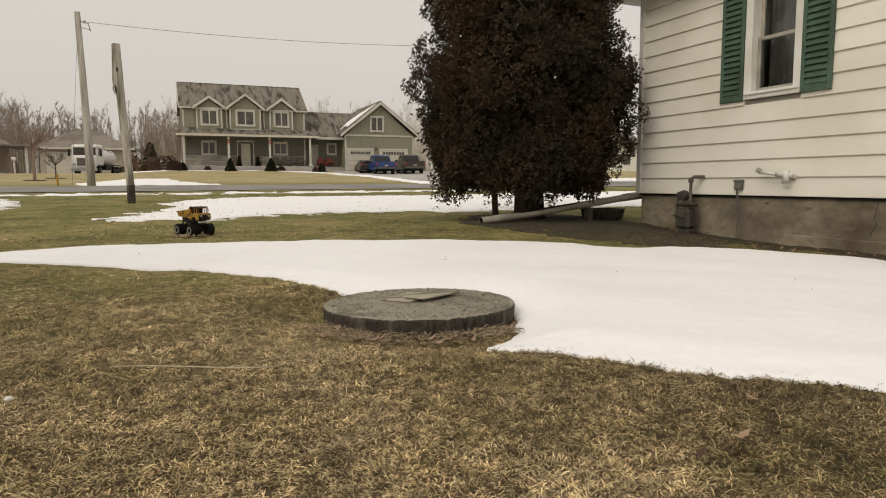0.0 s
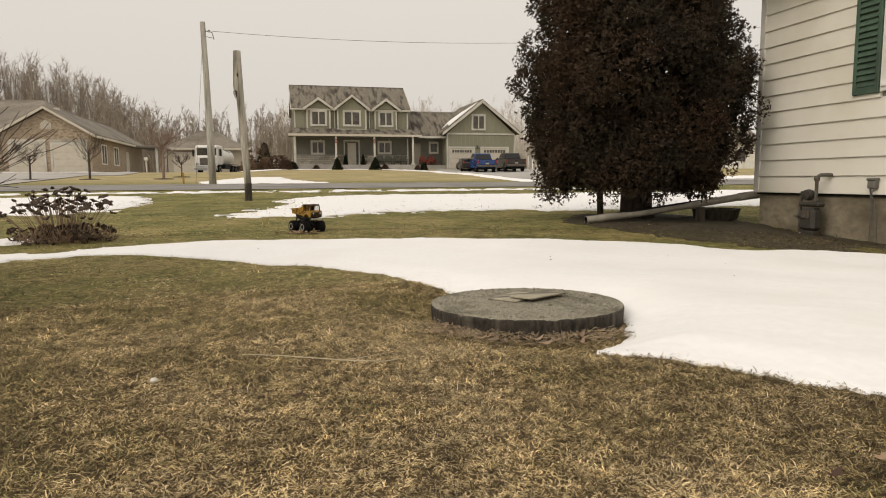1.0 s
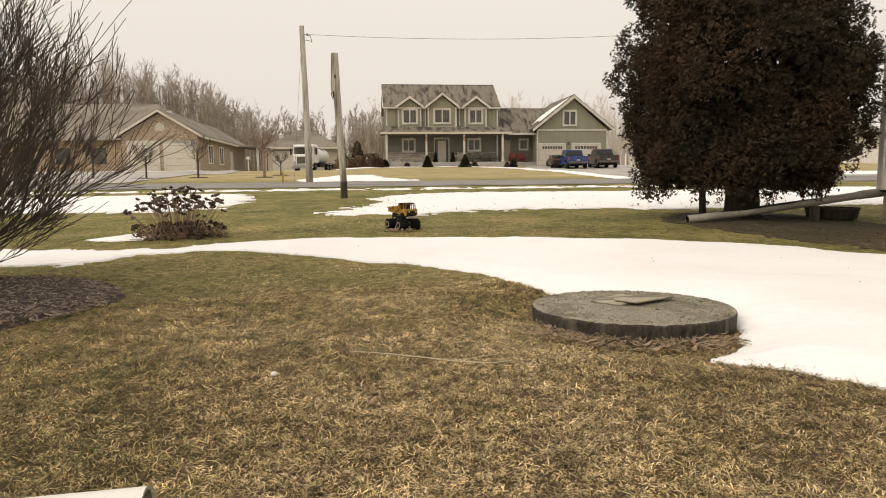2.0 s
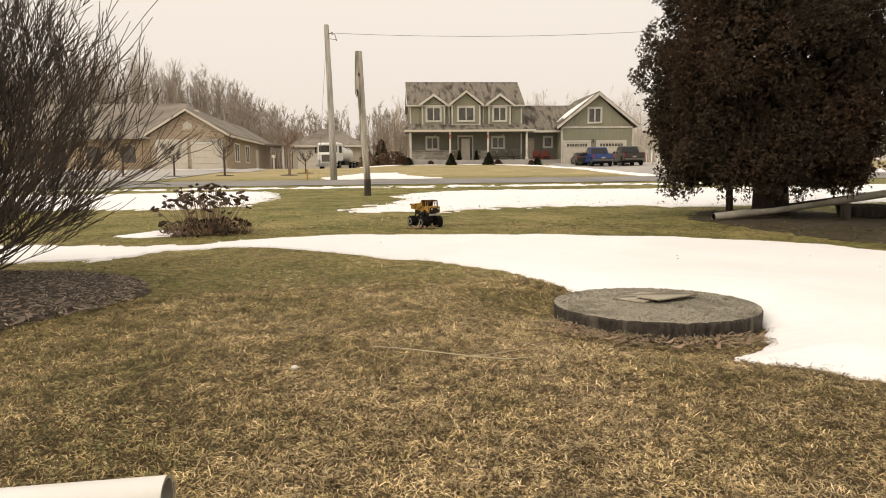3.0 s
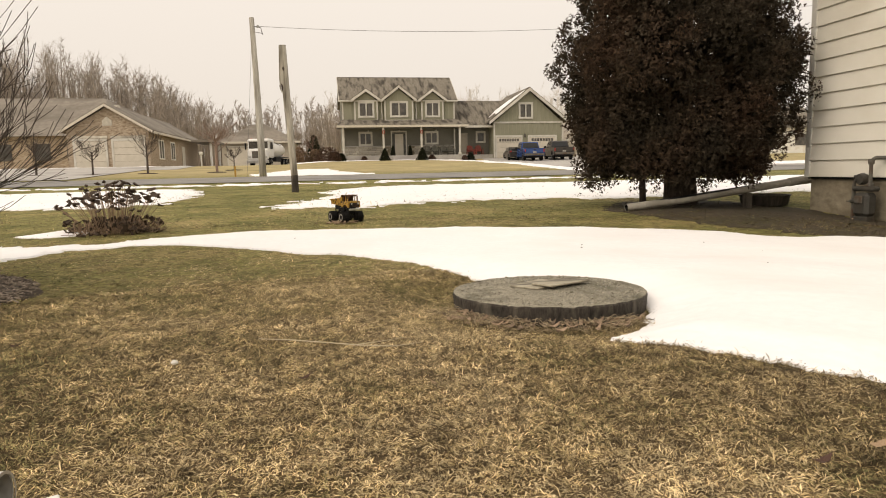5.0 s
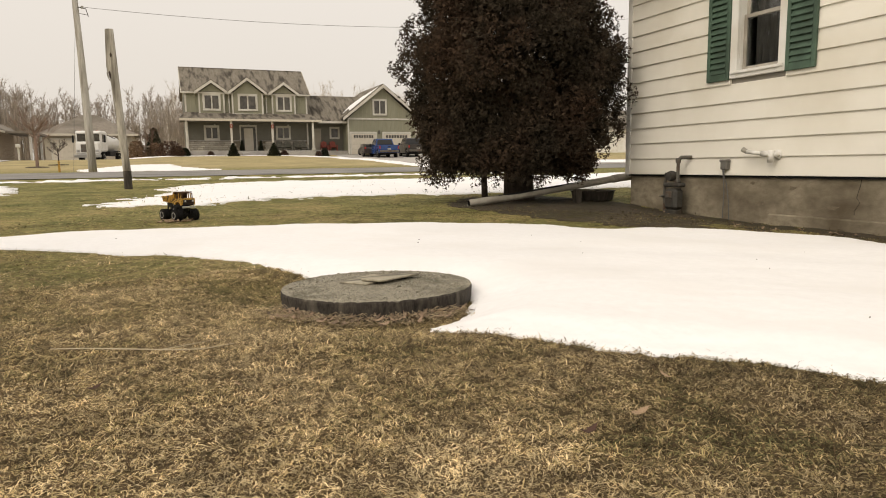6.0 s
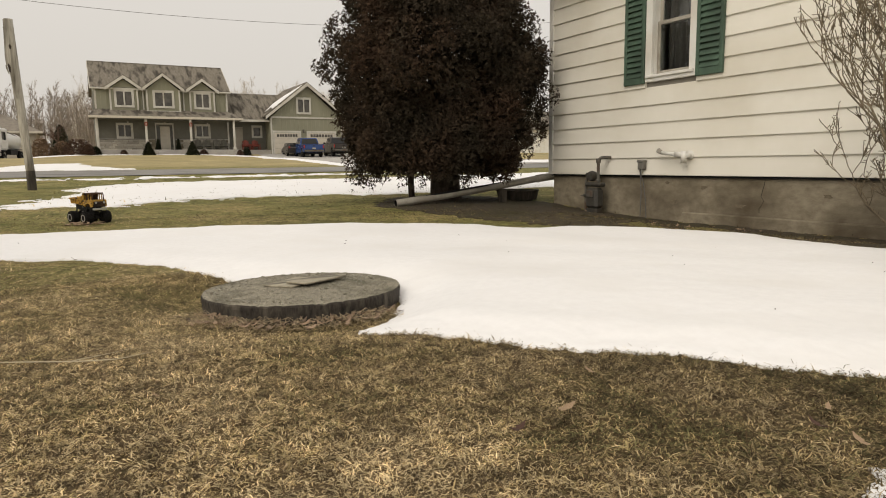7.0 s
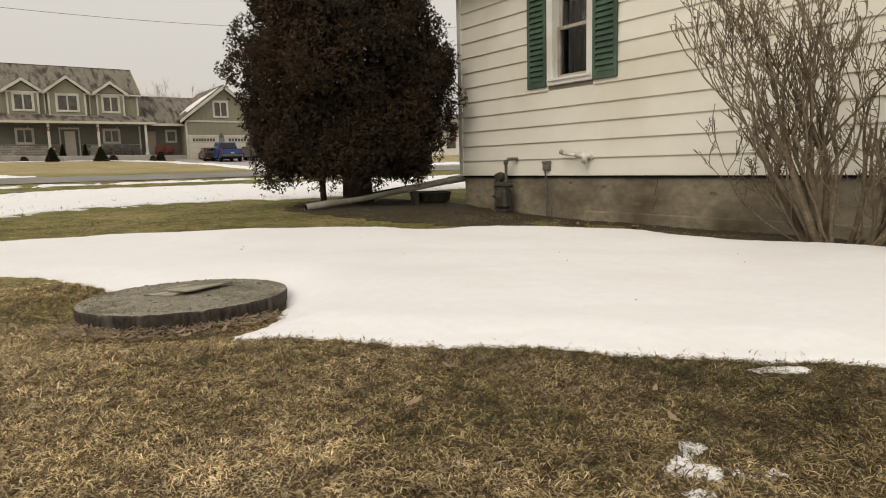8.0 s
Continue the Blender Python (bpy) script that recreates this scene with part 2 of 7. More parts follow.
M_SEED = mat("dead_flower_head", (0.035, 0.024, 0.018), (0.09, 0.06, 0.04), 30, 0.95, 0.5, island=0.4)
M_STALK = mat("dead_stalk", (0.20, 0.13, 0.085), (0.36, 0.26, 0.18), 14, 0.9, 0.2, island=0.4)
M_HOUSE = mat("sage_siding", (0.245, 0.24, 0.17), (0.28, 0.272, 0.20), 2, 0.7, 0.05, stretch=(1, 1, 0.3))
M_BATTEN = mat("sage_batten", (0.275, 0.268, 0.195), (0.305, 0.298, 0.22), 2, 0.7, 0.05)
# grey with the porch's shade painted in, for lower walls and chairs
M_LAP = mat("porch_shaded_grey", (0.14, 0.134, 0.108), (0.175, 0.168, 0.138), 2, 0.7, 0.05)
M_SHINGLE = mat("asphalt_shingle", (0.15, 0.133, 0.104), (0.24, 0.212, 0.172), 5, 0.95, 0.4, (0.055, 0.046, 0.036), 1.5, stretch=(1.5, 0.4, 0.4), at3=(0.47, 0.64))
M_SHINGLE_B = mat("brown_shingle", (0.19, 0.165, 0.135), (0.27, 0.24, 0.20), 3, 0.95, 0.4, (0.15, 0.13, 0.105), 0.4)
M_STONE = mat("ledge_stone", (0.42, 0.385, 0.32), (0.58, 0.545, 0.47), 4, 0.9, 0.5, (0.34, 0.31, 0.26), 1.2, vary=0.25)
M_BRICK = mat("buff_brick", (0.33, 0.25, 0.17), (0.62, 0.52, 0.405), 4.5, 0.9, 0.4, (0.28, 0.20, 0.135), 2.6, stretch=(1.2, 1.2, 3), vary=0.15)
M_GDOOR = mat("cream_garage_door", (0.53, 0.485, 0.40), (0.60, 0.55, 0.465), 3, 0.6, 0.05)
M_SHEDWALL = mat("tan_metal_wall", (0.36, 0.32, 0.255), (0.42, 0.375, 0.30), 3, 0.6, 0.05)
M_DARK_GLASS = mat("dark_pane", (0.045, 0.042, 0.037), (0.12, 0.108, 0.09), 1.8, 0.14, 0, spec=0.5)
M_RED = mat("red_paint", (0.26, 0.05, 0.035), (0.36, 0.08, 0.05), 6, 0.5, 0.05)
M_SHRUB = mat("dark_evergreen", (0.018, 0.025, 0.014), (0.045, 0.05, 0.025), 8, 0.9, 0.3, island=0.4)
M_RUST_SHRUB = mat("brown_shrub", (0.09, 0.055, 0.04), (0.16, 0.10, 0.075), 8, 0.9, 0.3, island=0.4)
M_PINK_TWIG = mat("pinkish_twig", (0.19, 0.13, 0.10), (0.28, 0.20, 0.16), 8, 0.9, 0.2, island=0.3)
M_CAR_BLUE = mat("blue_car_paint", (0.014, 0.045, 0.165), (0.02, 0.06, 0.20), 2, 0.22, 0, spec=0.6)
M_CAR_DARK = mat("charcoal_car_paint", (0.028, 0.023, 0.019), (0.04, 0.033, 0.027), 2, 0.3, 0, spec=0.5)
M_CAR_WHITE = mat("white_truck_paint", (0.72, 0.71, 0.68), (0.78, 0.77, 0.74), 2, 0.35, 0.02)
M_TYRE = mat("tyre_rubber", (0.006, 0.0055, 0.005), (0.014, 0.013, 0.012), 40, 0.85, 0.3, spec=0.2)
M_CHROME = mat("dull_chrome", (0.45, 0.45, 0.44), (0.60, 0.60, 0.58), 20, 0.3, 0.05, metal=0.9)
M_TAIL = mat("red_lamp_plastic", (0.30, 0.02, 0.015), (0.36, 0.03, 0.02), 4, 0.3, 0)
M_TOY = mat("chipped_yellow_paint", (0.32, 0.165, 0.026), (0.54, 0.33, 0.06), 30, 0.55, 0.3, (0.05, 0.026, 0.015), 30, at3=(0.54, 0.60))
M_RUST = mat("rusty_steel", (0.05, 0.027, 0.015), (0.14, 0.07, 0.035), 22, 0.9, 0.5, (0.03, 0.02, 0.014), 7)
M_BLACK = mat("black_plastic", (0.006, 0.006, 0.006), (0.015, 0.014, 0.013), 30, 0.65, 0.2, spec=0.25)
M_CAR_GLASS = mat("tinted_car_glass", (0.012, 0.013, 0.014), (0.02, 0.021, 0.022), 1.2, 0.15, 0, spec=0.4)
M_RIM = mat("grey_rim", (0.34, 0.33, 0.31), (0.46, 0.45, 0.43), 20, 0.45, 0.1, (0.22, 0.20, 0.17), 8)


# ---------------------------------------------------------------- mesh tools
class Build:
    """Gathers vertices and faces of one mesh."""

    def __init__(self):
        self.v, self.f = [], []

    def add(self, vs, fs):
        k = len(self.v)
        self.v.extend(tuple(p) for p in vs)
        self.f.extend(tuple(k + i for i in f) for f in fs)
        return self

    def box(self, lo, hi, c=0.0, m=None):
        """A box with chamfered edges of width c."""
        lo, hi = Vector(lo), Vector(hi)
        if c <= 0:
            vs = [Vector((x, y, z)) for x in (lo.x, hi.x) for y in (lo.y, hi.y) for z in (lo.z, hi.z)]
            fs = [(0, 1, 3, 2), (4, 6, 7, 5), (0, 4, 5, 1), (2, 3, 7, 6), (0, 2, 6, 4), (1, 5, 7, 3)]
        else:
            vs, at = [], {}
            for sx in (0, 1):
                for sy in (0, 1):
                    for sz in (0, 1):
                        for a in range(3):
                            p = [hi[0] if sx else lo[0], hi[1] if sy else lo[1], hi[2] if sz else lo[2]]
                            for k, s in enumerate((sx, sy, sz)):
                                if k != a:
                                    p[k] += -c if s else c
                            at[sx, sy, sz, a] = len(vs)
                            vs.append(Vector(p))
            fs = []
            for a in range(3):
                o = [k for k in range(3) if k != a]
                for s in (0, 1):
                    q = []
                    for u, w in ((0, 0), (1, 0), (1, 1), (0, 1)):
                        i = [0, 0, 0]
                        i[a], i[o[0]], i[o[1]] = s, u, w
                        q.append(at[(*i, a)])
                    fs.append(q)
                for u in (0, 1):
                    for w in (0, 1):
                        q = []
                        for s in (0, 1):
                            i = [0, 0, 0]
                            i[a], i[o[0]], i[o[1]] = s, u, w
                            q.append((tuple(i), o[0], o[1]))
                        fs.append([at[(*q[0][0], o[0])], at[(*q[0][0], o[1])], at[(*q[1][0], o[1])], at[(*q[1][0], o[0])]])
            for sx in (0, 1):
                for sy in (0, 1):
                    for sz in (0, 1):
                        fs.append([at[sx, sy, sz, a] for a in range(3)])
        if m is not None:
            vs = [m @ p for p in vs]
        return self.add(vs, fs)

    def tube(self, pts, rads, n=8, caps=True):
        """A round bar along points, with a radius at each."""
        pts = [Vector(p) for p in pts]
        if not hasattr(rads, "__len__"):
            rads = [rads] * len(pts)
        vs, fs = [], []
        for i, p in enumerate(pts):
            d = (pts[min(i + 1, len(pts) - 1)] - pts[max(i - 1, 0)]).normalized()
            a = d.orthogonal().normalized() if i == 0 else (a - d * a.dot(d)).normalized()
            b = d.cross(a)
            for k in range(n):
                w = 2 * math.pi * k / n
                vs.append(p + (a * math.cos(w) + b * math.sin(w)) * rads[i])
        for i in range(len(pts) - 1):
            for k in range(n):
                fs.append((i * n + k, i * n + (k + 1) % n, (i + 1) * n + (k + 1) % n, (i + 1) * n + k))
        if caps:
            fs.append(tuple(reversed(range(n))))
            fs.append(tuple((len(pts) - 1) * n + k for k in range(n)))
        return self.add(vs, fs)

    def prism(self, poly, axis, a, b, m=None):
        """A flat outline, pushed along an axis from a to b. poly: pairs in the two other axes, in their order."""
        vs = []
        for s in (a, b):
            for p in poly:
                q = list(p)
                q.insert(axis, s)
                vs.append(Vector(q))
        n = len(poly)
        fs = [tuple(range(n)), tuple(reversed(range(n, 2 * n)))]
        fs += [(i, i + n, (i + 1) % n + n, (i + 1) % n) for i in range(n)]
        if m is not None:
            vs = [m @ p for p in vs]
        return self.add(vs, fs)

    def lathe(self, prof, centre, axis="z", n=24):
        """A profile of (radius, height) pairs, turned about an axis through centre."""
        vs, fs, c = [], [], Vector(centre)
        for r, h in prof:
            for k in range(n):
                w = 2 * math.pi * k / n
                x, y = r * math.cos(w), r * math.sin(w)
                vs.append(c + (Vector((x, y, h)) if axis == "z" else Vector((h, x, y)) if axis == "x" else Vector((y, h, x))))
        for i in range(len(prof) - 1):
            for k in range(n):
                fs.append((i * n + k, i * n + (k + 1) % n, (i + 1) * n + (k + 1) % n, (i + 1) * n + k))
        fs.append(tuple(reversed(range(n))))
        fs.append(tuple((len(prof) - 1) * n + k for k in range(n)))
        return self.add(vs, fs)

    def mesh(self, name, material, smooth=False):
        me = bpy.data.meshes.new(name)
        me.from_pydata(self.v, [], self.f)
        bm = bmesh.new()
        bm.from_mesh(me)
        bmesh.ops.recalc_face_normals(bm, faces=bm.faces)
        bm.to_mesh(me)
        bm.free()
        me.materials.append(material)
        if smooth:
            me.polygons.foreach_set("use_smooth", [True] * len(me.polygons))
        me.update()
        return me


def thing(name, label, category, at=None, group="", kind=""):
    """An empty at its base that parents the parts of one thing."""
    ob = new(name)
    ob.matrix_basis = at if at is not None else Matrix()
    return tagged(ob, label, category, group, kind)


def part(name, build, material, parent=None, label="", smooth=False):
    ob = new(name, build.mesh(name, material, smooth))
    if parent is not None:
        ob.parent = parent
    return tagged(ob, label)


def single(name, build, material, label, category, group="", kind="", smooth=False):
    ob = new(name, build.mesh(name, material, smooth))
    return tagged(ob, label, category, group, kind)


def fast_mesh(name, verts, faces, material, smooth=False):
    """A mesh from numpy arrays; faces all of one size."""
    me = bpy.data.meshes.new(name)
    me.vertices.add(len(verts))
    me.vertices.foreach_set("co", np.asarray(verts, dtype=np.float32).ravel())
    k = faces.shape[1]
    me.loops.add(faces.size)
    me.loops.foreach_set("vertex_index", faces.astype(np.int32).ravel())
    me.polygons.add(len(faces))
    me.polygons.foreach_set("loop_start", np.arange(0, faces.size, k, dtype=np.int32))
    if smooth:
        me.polygons.foreach_set("use_smooth", np.ones(len(faces), dtype=bool))
    me.update(calc_edges=True)
    me.validate()
    me.materials.append(material)
    return me


# ---------------------------------------------------------------- ground
PROFILE_Y = [-300, 4.5, 7.5, 10, 17, 22.5, 24, 30.5, 32, 44, 55, 62, 120, 1500]
PROFILE_Z = [0, 0, 0.05, 0.085, 0.14, 0.24, 0.31, 0.47, 0.50, 0.95, 1.42, 1.66, 2.0, 5]


def lerp_step(v, a, b):
    t = np.clip((np.asarray(v, dtype=float) - a) / (b - a), 0, 1)
    return t * t * (3 - 2 * t)


def ground_z(x, y):
    x, y = np.asarray(x, dtype=float), np.asarray(y, dtype=float)
    z = np.interp(y, PROFILE_Y, PROFILE_Z)
    z = np.where(y > 52, z - (z - np.interp(52, PROFILE_Y, PROFILE_Z)) * 0.85 * lerp_step(-x, -1, 5), z)
    z = z - 0.1 * lerp_step(x, 4.2, 6.1) * lerp_step(-y, -8.5, -5.5)
    z = z - 0.2 * lerp_step(x, 8, 15) * lerp_step(y, 44, 54) * (1 - lerp_step(y, 59.5, 62.5))
    return z - 0.055 * (1 - lerp_step(np.hypot(x - 1.05, y - 2.8), 0.40, 0.95))


def gz(x, y):
    return float(ground_z(x, y))


def ripple(x, y):
    return 0.008 * np.sin(2.1 * x + 0.7 * np.sin(1.7 * y)) * np.sin(1.9 * y + 0.5) + 0.005 * np.sin(5.3 * x + 1.1) * np.sin(4.7 * y)


def sheet(name, xs, ys, lift, material, label, category, kind, rough=True):
    gx, gy = np.meshgrid(xs, ys)
    g = ground_z(gx, gy) + lift + (ripple(gx, gy) if rough else 0)
    v = np.stack([gx, gy, g], -1).reshape(-1, 3)
    n, k = len(xs), len(ys)
    i = (np.arange(k - 1)[:, None] * n + np.arange(n - 1)[None]).ravel()
    ob = new(name, fast_mesh(name, v, np.stack([i, i + 1, i + 1 + n, i + n], 1), material, True))
    return tagged(ob, label, category, "", kind)


def steps(*spans):
    out = []
    for a, b, s in spans:
        out.extend(np.arange(a, b, s).tolist())
    return np.array(out + [spans[-1][1]])


sheet("ground", steps((-1200, -200, 200), (-200, -30, 10), (-30, -6, 1), (-6, 7, 0.12), (7, 40, 1), (40, 200, 10), (200, 1200, 200)),
      steps((-200, -20, 20), (-20, -2, 1), (-2, 12, 0.12), (12, 34, 0.25), (34, 70, 1), (70, 200, 10), (200, 1400, 200)), 0.0, M_LAWN,
      "winter lawn of matted straw and olive grass", "lawn", "structure")
sheet("road", steps((-300, -60, 20), (-60, 60, 2), (60, 300, 20)), steps((24, 30.5, 0.5)), 0.02, M_ASPHALT,
      "worn grey asphalt country road", "road", "structure", False)

# ---------------------------------------------------------------- snow
def inside(px, py, poly):
    """Signed distance to a closed outline, positive inside."""
    hit = np.zeros(px.shape, dtype=bool)
    best = np.full(px.shape, 1e9)
    n = len(poly)
    for i in range(n):
        (x0, y0), (x1, y1) = poly[i], poly[(i + 1) % n]
        dx, dy = x1 - x0, y1 - y0
        t = np.clip(((px - x0) * dx + (py - y0) * dy) / (dx * dx + dy * dy + 1e-12), 0, 1)
        best = np.minimum(best, np.hypot(px - x0 - t * dx, py - y0 - t * dy))
        if dy:
            hit ^= ((y0 > py) != (y1 > py)) & (px < x0 + (py - y0) / dy * dx)
    return np.where(hit, best, -best)


def wobble(x, y, k=1.0):
    return (0.12 * np.sin(83 * k * x + 3 * np.sin(47 * k * y)) * np.sin(71 * k * y + 2) + np.sin(7.1 * k * x + 2 * np.sin(3.3 * k * y)) * np.sin(6.3 * k * y + 1.3 * np.sin(4.1 * k * x)) * 0.5
            + 0.35 * np.sin(17 * k * x + 3 * np.sin(9 * k * y)) * np.sin(15 * k * y)
            + 0.2 * np.sin(41 * k * x + 2 * np.sin(23 * k * y)) * np.sin(37 * k * y + 1))


# the lid's place, also used to keep snow and grass off it
LID_X, LID_Y, LID_R, LID_TOP = 1.13, 2.905, 0.468, 0.02

SNOW_NEAR_EDGE = [(-6.5, 5.2), (-4.5, 5.0), (-2.8, 5.0), (-2.42, 5.06), (-2.15, 5.5), (-1.8, 5.70), (-1.4, 5.74), (-1.02, 5.54), (-0.5, 5.14), (0.3, 4.56), (0.6, 4.1),
                  (0.8, 3.66), (0.95, 3.3), (1.3, 3.1), (1.55, 2.9), (1.52, 2.62), (1.32, 2.32), (1.10, 2.10), (1.28, 1.79), (1.46, 1.52),
                  (1.68, 1.36), (1.9, 1.07), (2.05, 0.87), (2.25, 0.7), (2.38, 0.48), (2.7, 0.1), (3.2, -0.8)]
SNOW_FAR_EDGE = [(5.2, -0.8), (5.3, 0.6), (5.15, 1.45), (4.75, 2.2), (4.95, 3.3), (4.6, 3.6), (4.25, 4.08), (3.9, 4.45), (3.65, 4.34),
                 (3.5, 4.85), (3.0, 5.36), (2.1, 5.85), (1.5, 6.15), (0.5, 6.30), (-0.6, 6.40), (-1.15, 6.38), (-1.5, 6.22), (-1.82, 5.98),
                 (-2.25, 5.84), (-2.75, 5.92), (-3.3, 6.08), (-5, 6.1), (-6.5, 6.2)]
MAIN_SNOW = SNOW_NEAR_EDGE + SNOW_FAR_EDGE


def snow_field(x, y, poly, k, amp):
    # ragged, and more broken where the strip runs thin
    if poly is MAIN_SNOW:
        amp = amp * (1 + 1.6 * lerp_step(-x, 1.0, 2.2))
    return inside(x, y, poly) + amp * (wobble(x, y, k) + 0.14 * np.sin(131 * k * x + 3 * np.sin(61 * k * y)) * np.sin(117 * k * y + 1))


def snow_sheet(name, poly, step, deep, label, k=1.0, amp=0.03, soft=0.3, material=None, lift=0.014, category="snow"):
    """A sheet of old snow that thins out to its edge, where it dips under the grass."""
    p = np.array(poly)
    lo, hi = p.min(0) - 0.2, p.max(0) + 0.2
    xs, ys = np.arange(lo[0], hi[0], step), np.arange(lo[1], hi[1], step)
    gx, gy = np.meshgrid(xs, ys)
    d = snow_field(gx, gy, poly, k, amp)
    if poly is MAIN_SNOW:
        deep = deep * (1 - 0.75 * lerp_step(-gx, 0.4, 1.8))
    h = np.where(d > 0, lift + deep * lerp_step(d, 0, soft), lift + d * 1.6)
    h += np.where(d > 0.04, 0.004 * wobble(gx, gy, 0.6) + 0.012 * np.sin(1.3 * gx + 0.8) * np.sin(1.1 * gy) + 0.005 * np.sin(4.3 * gx + 2 * np.sin(2.3 * gy)) * np.sin(3.9 * gy + 1.5 * np.sin(1.9 * gx)), 0) * lerp_step(d, 0, 0.5)
    z = ground_z(gx, gy) + ripple(gx, gy) + h
    v = np.stack([gx, gy, z], -1).reshape(-1, 3)
    n = len(xs)
    i = (np.arange(len(ys) - 1)[:, None] * n + np.arange(n - 1)[None]).ravel()
    q = np.stack([i, i + 1, i + 1 + n, i + n], 1)
    q = q[(d.ravel()[q] > -0.06 - step).any(1)]
    used = np.unique(q)
    back_ = np.full(len(v), -1)
    back_[used] = np.arange(len(used))
    ob = new(name, fast_mesh(name, v[used], back_[q], material or M_SNOW, True))
    return tagged(ob, label, category, "", "stuff")


snow_sheet("snow", MAIN_SNOW, 0.02, 0.035, "sheet of old thawing snow on the lawn", 1.0, 0.055)
BAND_RIGHT = [(-0.75, 10.6), (-0.5, 9.9), (0.3, 9.6), (1.0, 9.85), (1.8, 10.4), (2.9, 10.65), (3.8, 10.35), (4.6, 9.95), (7, 10.2), (11, 10.5), (16, 11),
              (16, 19), (9, 18.5), (5, 18.3), (3.4, 19.2), (1.6, 18.4), (0.6, 17.5), (0.1, 15.5), (0.3, 13.5), (-0.2, 12)]
snow_sheet("snow", BAND_RIGHT, 0.07, 0.03, "thawing snow in the dip before the road", 0.8, 0.45, 0.8)
BAND_LEFT = [(-2.8, 12.5), (-3.6, 11.3), (-4.8, 11.6), (-6.5, 11.9), (-12, 12), (-20, 13), (-20, 19), (-9, 19.2), (-6, 20), (-3.6, 19.6), (-2.9, 16)]
snow_sheet("snow", BAND_LEFT, 0.08, 0.03, "thawing snow in the dip before the road", 0.8, 0.4, 0.8)
VERGE = [(-14, 22.1), (-6, 22.3), (0, 22.2), (6, 22.0), (14, 21.8), (14, 22.5), (4, 22.6), (-4, 22.8), (-14, 22.7)]
snow_sheet("snow", VERGE, 0.1, 0.03, "broken strip of dirty snow on the road verge", 0.5, 0.9, 0.5)
CLUMP_SNOW = [(-2.95, 6.85), (-2.6, 6.65), (-2.3, 6.7), (-2.2, 7.0), (-2.6, 7.3)]
snow_sheet("snow", CLUMP_SNOW, 0.03, 0.03, "small leftover of snow beside the dead plant")
for poly in ([(1.525, 0.525), (1.565, 0.505), (1.553, 0.478), (1.50, 0.470), (1.452, 0.452), (1.475, 0.424), (1.472, 0.385), (1.432, 0.375), (1.420, 0.410), (1.398, 0.440), (1.392, 0.468), (1.440, 0.487), (1.480, 0.500)],
             [(1.474, 0.385), (1.500, 0.385), (1.497, 0.350), (1.470, 0.352)], [(1.515, 0.350), (1.553, 0.345), (1.553, 0.318), (1.515, 0.325)], [(1.338, 0.392), (1.375, 0.384), (1.368, 0.356), (1.332, 0.366)],
             [(2.10, 0.70), (2.17, 0.675), (2.235, 0.60), (2.21, 0.575), (2.15, 0.62), (2.10, 0.66)]):
    snow_sheet("snow", poly, 0.004, 0.004, "last crumbs of snow in the grass", 5, 0.016, 0.03, None, 0.004)
LAWN_SNOW = [(-3.2, 31.6), (2.4, 31.6), (2.4, 32.6), (0.9, 36), (0.2, 41), (-2.0, 39), (-3.6, 34)]
snow_sheet("snow", LAWN_SNOW, 0.15, 0.06, "patch of snow beside the road", 0.4, 0.4, 1.0)
DRIVE_SNOW = [(13.9, 59), (15.3, 58.5), (14.7, 50), (14.3, 44), (13.9, 36), (13.6, 31.5), (12.3, 31.5), (12.6, 37), (13.1, 44), (13.4, 52)]
snow_sheet("snow", DRIVE_SNOW, 0.2, 0.08, "ridge of ploughed snow along the drive", 0.3, 0.3, 0.8)
PORCH_SNOW = [(-3, 60.5), (2, 61.3), (6, 61.0), (11, 61.2), (15, 60.3), (15.5, 58.5), (14, 59.0), (10, 60.2), (4, 60.4), (0, 59.8), (-3, 59)]
snow_sheet("snow", PORCH_SNOW, 0.2, 0.08, "strip of snow before the porch", 0.3, 0.25, 0.8)
BRICK_SNOW = [(-26, 53), (-20, 53.6), (-12, 53), (-9, 54), (-11, 51.8), (-20, 52), (-27, 52)]
snow_sheet("snow", BRICK_SNOW, 0.2, 0.05, "thin snow on the far drive", 0.3, 0.5, 0.8)
RIGHT_FAR_SNOW = [(20, 33), (40, 33), (60, 36), (60, 42), (40, 40), (26, 37)]
snow_sheet("snow", RIGHT_FAR_SNOW, 0.3, 0.06, "snow on the lawn across the road", 0.3, 0.5, 1.0)

# ---------------------------------------------------------------- drives across the road
xs_, ys_ = np.linspace(0, 1, 16), steps((30.6, 62.6, 0.8))
gx_, gy_ = np.meshgrid(xs_, ys_)
left_ = np.interp(gy_, [31, 44, 62], [13.4, 14.0, 15.2])
gx_ = left_ + gx_ * (np.interp(gy_, [31, 44, 62], [33, 28, 26]) - left_)
drv = np.stack([gx_, gy_, ground_z(gx_, gy_) + 0.03], -1).reshape(-1, 3)
i_ = (np.arange(len(ys_) - 1)[:, None] * len(xs_) + np.arange(len(xs_) - 1)[None]).ravel()
tagged(new("driveway", fast_mesh("driveway", drv, np.stack([i_, i_ + 1, i_ + 1 + len(xs_), i_ + len(xs_)], 1), M_GRAVEL, True)),
       "pale gravel driveway up to the garage", "driveway", "", "structure")
sheet("driveway", steps((-28, -9.5, 1)), steps((45, 55, 1)), 0.03, M_GRAVEL, "pale concrete apron before the brick garage", "driveway", "structure", False)
